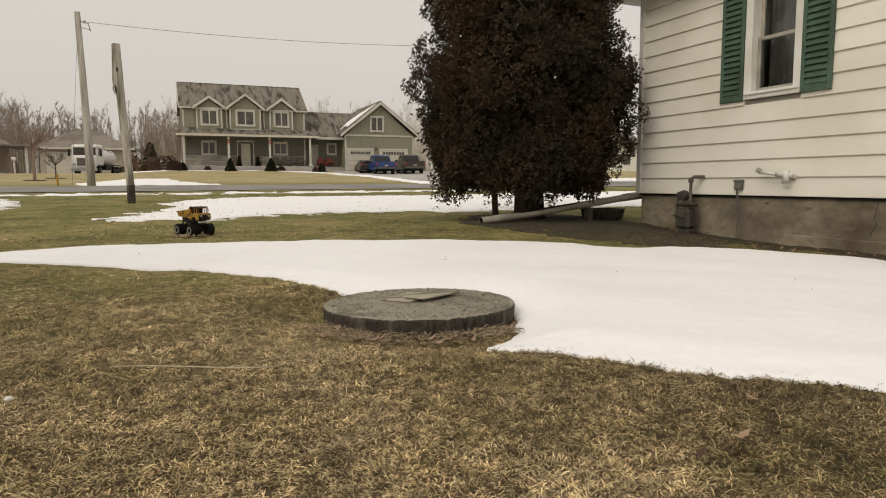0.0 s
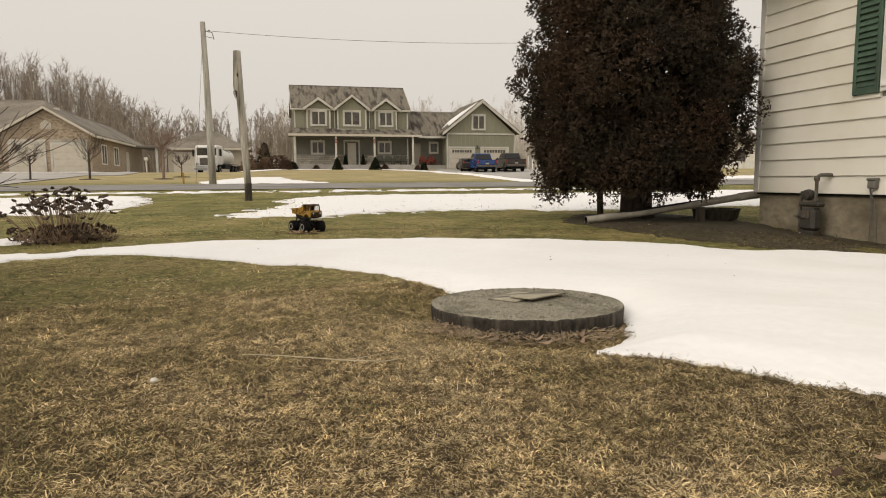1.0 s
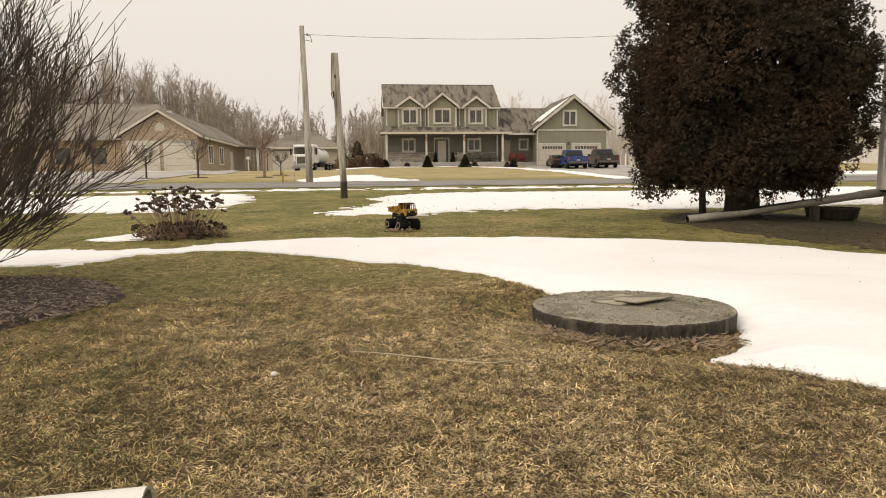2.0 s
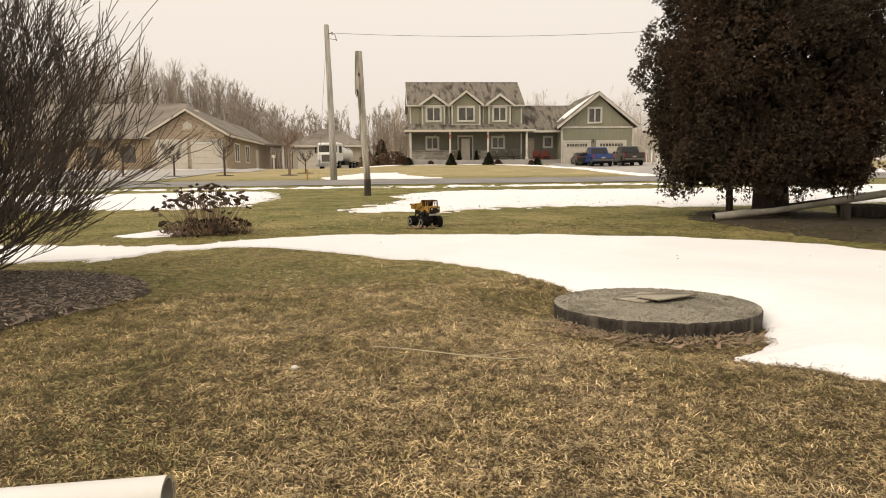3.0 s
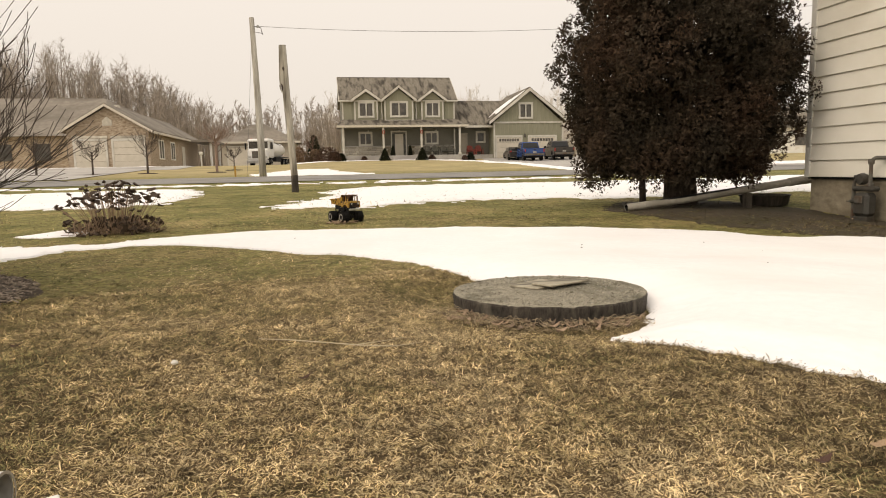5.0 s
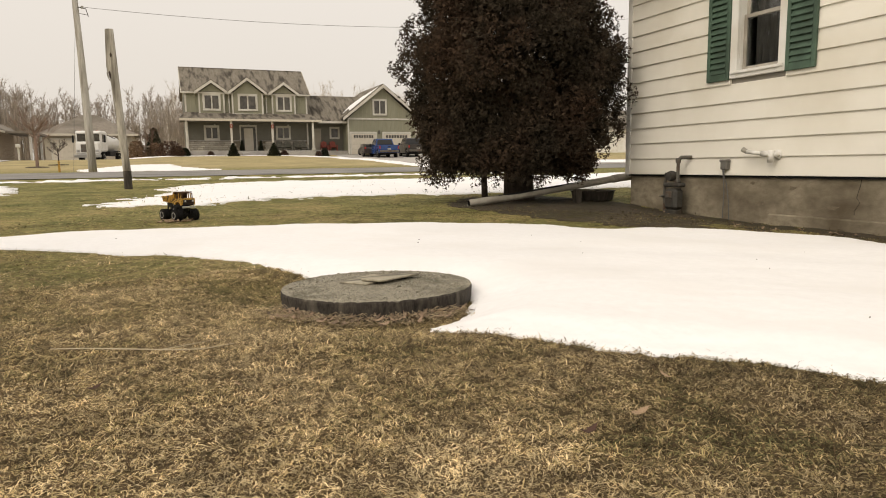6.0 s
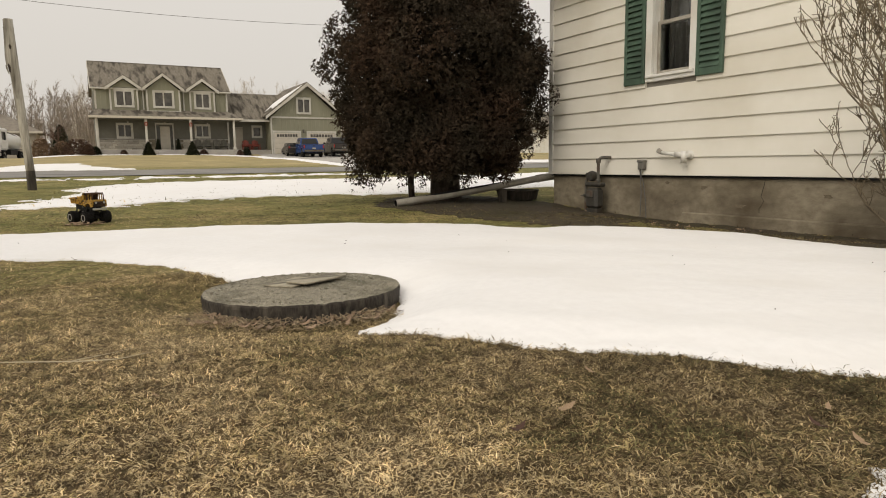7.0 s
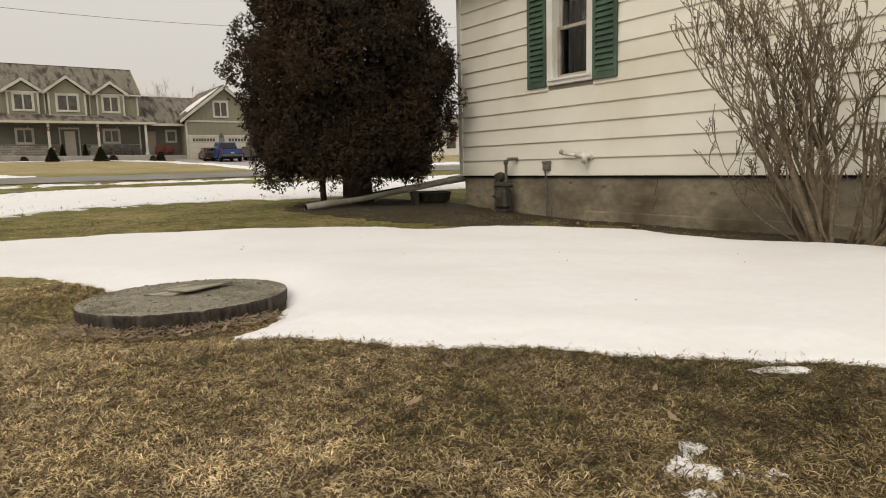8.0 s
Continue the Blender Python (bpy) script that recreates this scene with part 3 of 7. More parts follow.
sheet("driveway", steps((-26, -11.5, 1)), steps((32, 45, 1)), 0.03, M_GRAVEL, "pale concrete drive down to the road", "driveway", "structure", False)
sheet("driveway", steps((-14, -2.5, 1)), steps((66, 90, 1)), 0.035, M_GRAVEL, "pale gravel yard before the shed", "driveway", "structure", False)
# soil by wall and cedar; its colour carries their shade
SOIL = [(6.13, -3), (6.13, 7.3), (5.95, 8.2), (5.6, 9.0), (4.6, 9.0), (3.9, 8.4), (3.5, 7.6), (3.6, 6.6), (3.8, 5.6), (4.0, 4.6), (4.4, 3.9), (4.8, 3.3), (4.7, 2.2),
        (5.1, 1.3), (5.2, -3)]
tagged(snow_sheet("soil", SOIL, 0.06, 0.006, "bare soil and leaf litter under the cedar and along the wall, shade painted into its dark colour", 1.2, 0.16, 0.4, M_SOIL, 0.006, "soil"), kind="structure")


# ---------------------------------------------------------------- the white house beside the lawn
WALL_X, CORNER_Y, SIDING_Z, COURSE = 6.12, 7.25, 0.425, 0.2032
WALL_END = -5.0
TOP_Z = SIDING_Z + 13 * COURSE
WIN_Y0, WIN_Y1, WIN_Z0, WIN_Z1 = 4.76, 5.48, 1.50, 2.92      # outside of the window's casing
house = thing("white_house", "cream clapboard house on a grey concrete foundation", "house")


def siding_board(y0, y1, z0, name="siding_board"):
    """One lapped board: thick at its lower lip, thin at the top."""
    prof = [(WALL_X + 0.012, z0), (WALL_X - 0.019, z0), (WALL_X - 0.022, z0 + 0.004), (WALL_X - 0.021, z0 + 0.016),
            (WALL_X + 0.002, z0 + COURSE + 0.004), (WALL_X + 0.012, z0 + COURSE + 0.004)]
    b = Build()
    vs = [(x, y, z) for y in (y0, y1) for x, z in prof]
    n = len(prof)
    b.add(vs, [tuple(range(n)), tuple(range(2 * n - 1, n - 1, -1))] + [(i, i + n, (i + 1) % n + n, (i + 1) % n) for i in range(n)])
    return part(name, b, M_SIDING, house)


for c_ in range(13):
    z_ = SIDING_Z + c_ * COURSE
    if z_ + COURSE > WIN_Z0 + 0.02 and z_ < WIN_Z1 - 0.02:
        siding_board(WALL_END, WIN_Y0, z_)
        siding_board(WIN_Y1, CORNER_Y - 0.07, z_)
    else:
        siding_board(WALL_END, CORNER_Y - 0.07, z_)
# sheathing with the window's opening, and the other walls
b = Build()
b.box((WALL_X + 0.012, WALL_END, SIDING_Z), (WALL_X + 0.16, WIN_Y0 + 0.03, TOP_Z))
b.box((WALL_X + 0.012, WIN_Y1 - 0.03, SIDING_Z), (WALL_X + 0.16, CORNER_Y - 0.02, TOP_Z))
b.box((WALL_X + 0.012, WIN_Y0 + 0.03, SIDING_Z), (WALL_X + 0.16, WIN_Y1 - 0.03, WIN_Z0 + 0.04))
b.box((WALL_X + 0.012, WIN_Y0 + 0.03, WIN_Z1 - 0.04), (WALL_X + 0.16, WIN_Y1 - 0.03, TOP_Z))
part("wall", b, M_ROOM, house)
part("wall", Build().box((WALL_X + 0.16, CORNER_Y - 0.18, SIDING_Z), (15, CORNER_Y - 0.02, TOP_Z)), M_SIDING, house, "cream front wall")
part("wall", Build().box((14.9, WALL_END, SIDING_Z), (15, CORNER_Y - 0.18, TOP_Z)), M_SIDING, house)
part("wall", Build().box((WALL_X + 0.16, WALL_END, SIDING_Z), (14.9, WALL_END + 0.1, TOP_Z)), M_SIDING, house)
part("room_floor", Build().box((WALL_X + 0.17, WALL_END + 0.11, 0.55), (14.89, CORNER_Y - 0.19, 0.6)), M_ROOM, house)
part("partition", Build().box((9.2, WALL_END + 0.11, 0.61), (9.3, CORNER_Y - 0.19, TOP_Z - 0.02)), M_ROOM, house)
# corner post in two faces
b = Build()
b.box((WALL_X - 0.022, CORNER_Y - 0.075, SIDING_Z - 0.005), (WALL_X + 0.011, CORNER_Y + 0.012, TOP_Z), 0.004)
b.box((WALL_X + 0.0115, CORNER_Y - 0.018, SIDING_Z - 0.005), (WALL_X + 0.09, CORNER_Y + 0.012, TOP_Z), 0.004)
part("corner_trim", b, M_TRIM, house, "white corner trim")
# added black strip: the shade of the gap under the siding, as colour
part("starter_strip", Build().box((WALL_X + 0.004, WALL_END, SIDING_Z - 0.022), (WALL_X + 0.03, CORNER_Y - 0.03, SIDING_Z - 0.002)), M_BLACK, house)
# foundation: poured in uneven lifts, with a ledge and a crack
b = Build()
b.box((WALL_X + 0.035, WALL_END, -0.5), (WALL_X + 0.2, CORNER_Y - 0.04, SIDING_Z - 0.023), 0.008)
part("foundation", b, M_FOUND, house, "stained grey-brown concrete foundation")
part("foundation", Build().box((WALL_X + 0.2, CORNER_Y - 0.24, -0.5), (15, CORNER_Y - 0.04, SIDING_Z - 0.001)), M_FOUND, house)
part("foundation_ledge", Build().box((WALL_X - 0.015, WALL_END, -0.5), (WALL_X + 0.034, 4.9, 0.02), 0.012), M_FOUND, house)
rnd = random.Random(5)
pts_, y_, z_ = [], 3.93, SIDING_Z - 0.03
while z_ > 0.03:
    pts_.append((WALL_X + 0.034, y_, z_))
    y_ += rnd.uniform(-0.035, 0.03)
    z_ -= rnd.uniform(0.03, 0.06)
part("crack", Build().tube(pts_, 0.0022, 5), M_BLACK, house)
for yc_, zc_, s_ in ((4.65, 0.30, 0.05), (5.15, 0.34, 0.035), (4.2, 0.12, 0.06), (3.3, 0.25, 0.04), (5.05, 0.13, 0.06)):
    # spalled patches where the skim coat has come away
    n_ = 9
    ring = [(yc_ + s_ * rnd.uniform(0.6, 1.5) * math.cos(6.283 * k / n_), zc_ + s_ * rnd.uniform(0.25, 0.6) * math.sin(6.283 * k / n_)) for k in range(n_)]
    part("spall", Build().prism(ring, 0, WALL_X + 0.032, WALL_X + 0.036), M_SPALL, house, "dark spalled patch")
# eave and roof, above the view
part("soffit", Build().box((WALL_X - 0.35, WALL_END - 0.3, TOP_Z), (15.3, CORNER_Y + 0.35, TOP_Z + 0.05)), M_TRIM, house)
part("gutter", Build().box((WALL_X - 0.47, WALL_END - 0.3, TOP_Z + 0.02), (WALL_X - 0.36, CORNER_Y + 0.35, TOP_Z + 0.14), 0.02), M_TRIM, house)
part("roof", Build().prism([(WALL_X - 0.36, TOP_Z + 0.051), (15.3, TOP_Z + 0.051), (10.7, TOP_Z + 2.9)], 1, WALL_END - 0.3, CORNER_Y + 0.35), M_SHINGLE_B, house)

# window
win = part("window", Build().box((WALL_X - 0.035, WIN_Y0 - 0.0, WIN_Z0), (WALL_X + 0.011, WIN_Y0 + 0.095, WIN_Z1), 0.006)
           .box((WALL_X - 0.035, WIN_Y1 - 0.095, WIN_Z0), (WALL_X + 0.011, WIN_Y1, WIN_Z1), 0.006)
           .box((WALL_X - 0.033, WIN_Y0 + 0.095, WIN_Z1 - 0.1), (WALL_X + 0.011, WIN_Y1 - 0.095, WIN_Z1), 0.006)
           .box((WALL_X - 0.033, WIN_Y0 + 0.095, WIN_Z0), (WALL_X + 0.011, WIN_Y1 - 0.095, WIN_Z0 + 0.06), 0.006), M_TRIM, house, "white window casing")
part("sill", Build().box((WALL_X - 0.058, WIN_Y0 + 0.02, WIN_Z0 + 0.045), (WALL_X + 0.055, WIN_Y1 - 0.02, WIN_Z0 + 0.078), 0.006), M_TRIM, win, "white sill")
iy0, iy1, iz0, iz1 = WIN_Y0 + 0.095, WIN_Y1 - 0.095, WIN_Z0 + 0.08, WIN_Z1 - 0.1
mid = WIN_Z0 + 0.66


def sash(z0, z1, dx, name):
    b = Build()
    w = 0.042
    b.box((WALL_X + dx, iy0, z0), (WALL_X + dx + 0.03, iy0 + w, z1), 0.004)
    b.box((WALL_X + dx, iy1 - w, z0), (WALL_X + dx + 0.03, iy1, z1), 0.004)
    b.box((WALL_X + dx, iy0 + w, z0), (WALL_X + dx + 0.03, iy1 - w, z0 + w), 0.004)
    b.box((WALL_X + dx, iy0 + w, z1 - w), (WALL_X + dx + 0.03, iy1 - w, z1), 0.004)
    s = part(name, b, M_SASH, win, "grey-white sash")
    return s


sash(iz0, mid + 0.02, 0.055, "sash")
sash(mid - 0.02, iz1, 0.09, "sash")
part("jamb", Build().box((WALL_X + 0.012, iy1, iz0 - 0.02), (WALL_X + 0.13, iy1 + 0.02, iz1 + 0.02)).box((WALL_X + 0.012, iy0 - 0.02, iz0 - 0.02), (WALL_X + 0.13, iy0, iz1 + 0.02)), M_TRIM, win)
for z0_, z1_, dx_ in ((iz0 + 0.042, mid - 0.022, 0.068), (mid + 0.022, iz1 - 0.042, 0.103)):
    pane = part("pane", Build().box((WALL_X + dx_, iy0 + 0.042, z0_), (WALL_X + dx_ + 0.004, iy1 - 0.042, z1_)), M_GLASS, win)
    pane.visible_shadow = False
# curtain: a wavy sheet behind the panes
vs_, fs_ = [], []
for k in range(41):
    yy = iy0 + 0.01 + (iy1 - iy0 - 0.02) * k / 40
    for zz in (iz0 - 0.05, iz1 + 0.02):
        vs_.append((WALL_X + 0.24 + 0.018 * math.sin(k * 0.95), yy, zz))
for k in range(40):
    fs_.append((2 * k, 2 * k + 2, 2 * k + 3, 2 * k + 1))
cur = part("curtain", Build().add(vs_, fs_), M_CURTAIN, win, "dark drawn curtain", True)
sol = cur.modifiers.new("thick", "SOLIDIFY")
sol.thickness = 0.004


def shutter(y0, y1):
    sh = part("shutter", Build().box((WALL_X - 0.052, y0, WIN_Z0 - 0.01), (WALL_X - 0.016, y0 + 0.045, WIN_Z1), 0.005)
              .box((WALL_X - 0.052, y1 - 0.045, WIN_Z0 - 0.01), (WALL_X - 0.016, y1, WIN_Z1), 0.005)
              .box((WALL_X - 0.050, y0 + 0.045, WIN_Z0 - 0.01), (WALL_X - 0.018, y1 - 0.045, WIN_Z0 + 0.065), 0.004)
              .box((WALL_X - 0.050, y0 + 0.045, WIN_Z1 - 0.06), (WALL_X - 0.018, y1 - 0.045, WIN_Z1), 0.004)
              .box((WALL_X - 0.022, y0 + 0.045, WIN_Z0 + 0.065), (WALL_X - 0.015, y1 - 0.045, WIN_Z1 - 0.06)), M_GREEN, house, "green louvred shutter")
    z = WIN_Z0 + 0.07
    while z < WIN_Z1 - 0.13:
        prof = [(WALL_X - 0.054, z), (WALL_X - 0.047, z - 0.003), (WALL_X - 0.022, z + 0.050), (WALL_X - 0.029, z + 0.053)]
        b = Build()
        vs = [(x, y, zz) for y in (y0 + 0.046, y1 - 0.046) for x, zz in prof]
        b.add(vs, [(0, 1, 2, 3), (7, 6, 5, 4)] + [(i, i + 4, (i + 1) % 4 + 4, (i + 1) % 4) for i in range(4)])
        part("louvre", b, M_GREEN, sh)
        z += 0.064


shutter(WIN_Y1 + 0.004, 5.80)
shutter(4.42, WIN_Y0 - 0.004)

# gas meter with regulator and pipes, standing at the wall
GX, GY = WALL_X - 0.16, 6.15
meter = thing("gas_meter", "grey gas meter with regulator and bent pipe by the foundation", "gas meter", pose(GX, GY, gz(GX, GY)))
part("body", Build().box((-0.08, -0.11, 0.06), (0.07, 0.10, 0.32), 0.035), M_METER, meter)
part("dial_cover", Build().box((-0.10, -0.06, 0.20), (-0.078, 0.05, 0.29), 0.012), M_PIPE_IRON, meter)
part("top_casting", Build().box((-0.06, -0.15, 0.335), (0.06, 0.14, 0.39), 0.02), M_METER, meter)
part("regulator", Build().lathe([(0.02, -0.05), (0.055, -0.045), (0.066, -0.01), (0.066, 0.01), (0.055, 0.045), (0.03, 0.06), (0.03, 0.09)], (0, 0.05, 0.47), "x", 20), M_METER, meter)
part("riser", Build().tube([(0, 0.16, -0.1), (0, 0.16, 0.40), (0, 0.14, 0.45), (0, 0.05, 0.46)], 0.02, 10), M_PIPE_IRON, meter)
part("outlet_pipe", Build().tube([(0.0, -0.06, 0.38), (0.0, -0.06, 0.42), (0.0, -0.06, 0.44), (0.0, -0.06, 0.66), (0.02, -0.07, 0.69), (0.03, -0.08, 0.70), (0.10, -0.11, 0.70), (0.16, -0.13, 0.70)], 0.02, 10), M_PIPE_IRON, meter)
part("elbow", Build().lathe([(0.03, -0.03), (0.033, 0.0), (0.03, 0.03)], (0.0, -0.06, 0.66), "z", 12), M_PIPE_IRON, meter)
part("union_nut", Build().lathe([(0.028, -0.02), (0.034, -0.012), (0.034, 0.012), (0.028, 0.02)], (0.0, -0.06, 0.41), "z", 8), M_PIPE_IRON, meter)
part("inlet_cock", Build().tube([(-0.01, 0.16, 0.22), (-0.05, 0.16, 0.22)], [0.026, 0.014], 10).box((-0.065, 0.125, 0.214), (-0.05, 0.195, 0.226), 0.003), M_PIPE_IRON, meter)
part("vent_spout", Build().tube([(0, 0.10, 0.49), (0, 0.15, 0.50), (0, 0.165, 0.47)], 0.014, 8), M_METER, meter)
part("foot", Build().box((-0.06, -0.1, -0.03), (0.06, 0.1, 0.059), 0.01), M_METER, meter)

# junction box with its cable
jb = thing("junction_box", "small grey plastic junction box with a dangling cable", "junction box", pose(WALL_X - 0.012, 5.47, 0.53))
part("box", Build().box((-0.07, -0.045, -0.04), (-0.002, 0.045, 0.06), 0.01), M_JBOX, jb)
part("cover", Build().box((-0.08, -0.05, 0.045), (-0.0, 0.05, 0.075), 0.008), M_JBOX, jb)
part("cable", Build().tube([(-0.04, 0.02, -0.04), (-0.02, 0.02, -0.12), (-0.005, 0.0, -0.2), (-0.006, -0.04, -0.4), (-0.02, -0.07, -0.62)], 0.0055, 6), M_WIRE, jb)
part("cable", Build().tube([(-0.04, 0.03, -0.04), (-0.02, 0.035, -0.12), (-0.006, 0.03, -0.3), (-0.015, 0.03, -0.6)], 0.006, 6), M_WIRE, jb)

# white vent pipe with a tee
vent = thing("vent_pipe", "white plastic vent tee sticking out of the siding", "pipe", pose(WALL_X - 0.012, 4.80, 0.65))
part("stub_pipe", Build().tube([(0.01, 0, 0), (-0.09, 0, 0)], 0.032, 14), M_PVC, vent, "", True)
part("tee", Build().tube([(-0.10, 0.01, 0.045), (-0.10, 0.012, -0.085)], 0.031, 14).tube([(-0.10, 0.0, 0.0), (-0.105, 0.12, 0.012)], 0.030, 14), M_PVC, vent, "", True)
part("arm", Build().tube([(-0.105, 0.12, 0.012), (-0.12, 0.30, 0.035)], 0.022, 14), M_PVC, vent, "", True)
part("arm_end", Build().tube([(-0.12, 0.30, 0.035), (-0.125, 0.35, 0.06)], [0.024, 0.028], 14), M_PVC_OLD, vent, "", True)
part("wall_ring", Build().tube([(-0.004, 0, 0), (-0.02, 0, 0)], 0.05, 16), M_TRIM, vent, "", True)

# drain pipe from the corner out over the lawn, on a short post
drain = thing("drain_pipe", "long weathered plastic drain pipe sloping from the house corner", "pipe")
lo_, hi_ = Vector((3.72, 7.36, gz(3.72, 7.36) + 0.05)), Vector((6.02, 7.40, 0.36))
part("pipe", Build().tube([lo_, lo_.lerp(hi_, 0.33) - Vector((0, 0, 0.012)), lo_.lerp(hi_, 0.66) - Vector((0, 0, 0.008)), hi_], 0.047, 18, False), M_PVC_OLD, drain, "", True)
part("pipe_inside", Build().tube([lo_ + Vector((0.004, 0, 0)), hi_], 0.041, 18, False), M_BLACK, drain)
part("coupling", Build().tube([hi_ - Vector((0.03, 0, 0.004)), hi_ + Vector((0.08, 0, 0.01)), hi_ + Vector((0.40, 0, 0.04))], 0.054, 18), M_PVC_OLD, drain, "", True)
POST_X, POST_Y = 5.40, 7.40
zt_ = 0.36 - (6.02 - POST_X) / 2.3 * (0.36 - lo_.z) - 0.055
single("pipe_post", Build().box((POST_X - 0.045, POST_Y - 0.045, gz(POST_X, POST_Y) - 0.05), (POST_X + 0.045, POST_Y + 0.045, zt_), 0.006), M_DARKWOOD,
       "short dark wooden post propping the drain pipe", "post")
# low planter ring at the corner
tub = thing("planter_tub", "low dark round planter tub with earth beside the house corner", "planter", pose(5.93, 7.78, gz(5.93, 7.78)))
part("tub", Build().lathe([(0.25, 0.0), (0.29, 0.02), (0.31, 0.13), (0.325, 0.135), (0.325, 0.15), (0.29, 0.15), (0.28, 0.10)], (0, 0, 0), "z", 28), M_DARKWOOD, tub, "", True)
part("earth", Build().lathe([(0.275, 0.09), (0.15, 0.115), (0.05, 0.12)], (0, 0, 0), "z", 20), M_SOIL, tub)

# ---------------------------------------------------------------- concrete lid with its boards
lid = thing("concrete_cover", "round weathered concrete tank cover set in the grass", "tank cover", pose(LID_X, LID_Y, LID_TOP - 0.062, -1.3, 0.6, 20))
rnd = random.Random(11)
# rim and gritty top, both uneven
vs_, fs_, N_ = [], [], 280
prof_ = [(0.975, -0.08), (0.982, -0.055), (0.985, -0.03), (0.990, 0.0), (0.992, 0.02), (0.996, 0.036), (0.996, 0.048), (0.988, 0.056)]
RIM_ = len(prof_)
prof_ += [(0.97 - 0.96 * k / 72, 0.0595 + 0.0045 * min(1, k / 30)) for k in range(73)]
for j_, (r_, h_) in enumerate(prof_):
    for k in range(N_):
        w_ = 6.28319 * k / N_
        wob = 1 + (rnd.uniform(-0.002, 0.0018) + 0.003 * math.sin(9 * w_) if 0 < j_ < RIM_ else 0)
        pit = rnd.choice((-0.0030, 0.0, 0.0005, 0.0012, 0.0020)) if j_ > RIM_ - 2 else 0
        vs_.append((LID_R * r_ * wob * math.cos(w_), LID_R * r_ * wob * math.sin(w_), h_ + pit + rnd.uniform(-0.0008, 0.0008)))
for j_ in range(len(prof_) - 1):
    for k in range(N_):
        fs_.append((j_ * N_ + k, j_ * N_ + (k + 1) % N_, (j_ + 1) * N_ + (k + 1) % N_, (j_ + 1) * N_ + k))
fs_.append(tuple((len(prof_) - 1) * N_ + k for k in range(N_)))
CUT_ = (RIM_ - 1) * N_
part("rim", Build().add(vs_[:CUT_ + N_], [f for f in fs_ if max(f) < CUT_ + N_]), M_CONC_SIDE, lid, "dark streaked concrete rim")
part("top_slab", Build().add(vs_[CUT_:], [tuple(i - CUT_ for i in f) for f in fs_ if min(f) >= CUT_]), M_CONC, lid, "pitted grey concrete top")
single("cover_board", Build().box((-0.13, -0.085, 0), (0.13, 0.085, 0.010), 0.003, pose(1.115, 2.995, LID_TOP + 0.002, -1.3, 0.6, 36)), M_BOARD,
       "warped weathered cover board lying on the concrete lid", "board")
single("cover_board", Build().box((-0.142, -0.068, 0), (0.142, 0.068, 0.010), 0.003, pose(1.212, 2.945, LID_TOP + 0.016, -2.4, 1.2, 29)), M_BOARD,
       "second thin weathered board lying across the cover board", "board")
b = Build()
for k in range(60):
    x_, y_ = rnd.uniform(-0.36, 0.36), rnd.uniform(-0.36, 0.36)
    if x_ * x_ + y_ * y_ < 0.14:
        s_ = rnd.uniform(0.003, 0.008)
        b.box((-s_, -s_, 0), (s_, s_, s_), s_ * 0.3, pose(LID_X + x_, LID_Y + y_, LID_TOP - 0.023 * y_ + 0.001, 0, 0, rnd.uniform(0, 90)))
for k in range(1100):
    x_, y_ = rnd.uniform(-0.45, 0.45), rnd.uniform(-0.45, 0.45)
    if x_ * x_ + y_ * y_ < 0.198:
        s_ = rnd.uniform(0.0015, 0.0045)
        b.box((-s_, -s_ * 0.8, -0.001), (s_, s_ * 0.8, s_ * 0.9), 0, pose(LID_X + x_, LID_Y + y_, LID_TOP - 0.023 * y_ + 0.001, rnd.uniform(-20, 20), 0, rnd.uniform(0, 90)))
pale_ = Build()
for k in range(420):
    x_, y_ = rnd.uniform(-0.45, 0.45), rnd.uniform(-0.45, 0.45)
    if x_ * x_ + y_ * y_ < 0.198:
        s_ = rnd.uniform(0.0015, 0.0038)
        pale_.box((-s_, -s_ * 0.8, -0.001), (s_, s_ * 0.8, s_ * 0.8), 0, pose(LID_X + x_, LID_Y + y_, LID_TOP - 0.023 * y_ + 0.001, rnd.uniform(-20, 20), 0, rnd.uniform(0, 90)))
single("lid_grit", pale_, M_BOX_GREY, "pale pebbles showing in the concrete lid", "grit", "", "stuff")
single("lid_grit", b, M_CONC, "loose grit on the concrete lid", "grit", "", "stuff")


# ---------------------------------------------------------------- bare branches
def limb(rng, p, d, length, r, level, out, depth, wild=0.25, up=0.10, split=(2, 3), shrink=(0.62, 0.8), side=3, rmin=0.0012, spread=(0.35, 0.8)):
    """One branch as a bent bar, then its twigs. out: list of (points, radii, level)."""
    pts, rad = [p.copy()], [r]
    n = max(2, side)
    d = d.normalized()
    for k in range(n):
        d = (d + Vector((rng.uniform(-wild, wild), rng.uniform(-wild, wild), rng.uniform(-wild, wild) * 0.6 + up))).normalized()
        p = p + d * (length / n)
        pts.append(p.copy())
        rad.append(max(rmin, r * (1 - 0.45 * (k + 1) / n)))
    out.append((pts, rad, level))
    if level >= depth:
        return
    for k in range(rng.randint(*split)):
        j = rng.randint(max(1, n - 2), n)
        a = Vector((rng.uniform(-1, 1), rng.uniform(-1, 1), rng.uniform(-0.4, 0.8)))
        nd = (d + a * rng.uniform(*spread)).normalized()
        limb(rng, pts[j], nd, length * rng.uniform(*shrink), max(rmin, rad[j] * rng.uniform(0.6, 0.85)), level + 1, out, depth, wild, up, split, shrink, side, rmin, spread)


def branch_mesh(b, runs, n0=6):
    for pts, rad, level in runs:
        b.tube(pts, rad, max(3, n0 - level), level == 0)
    return b


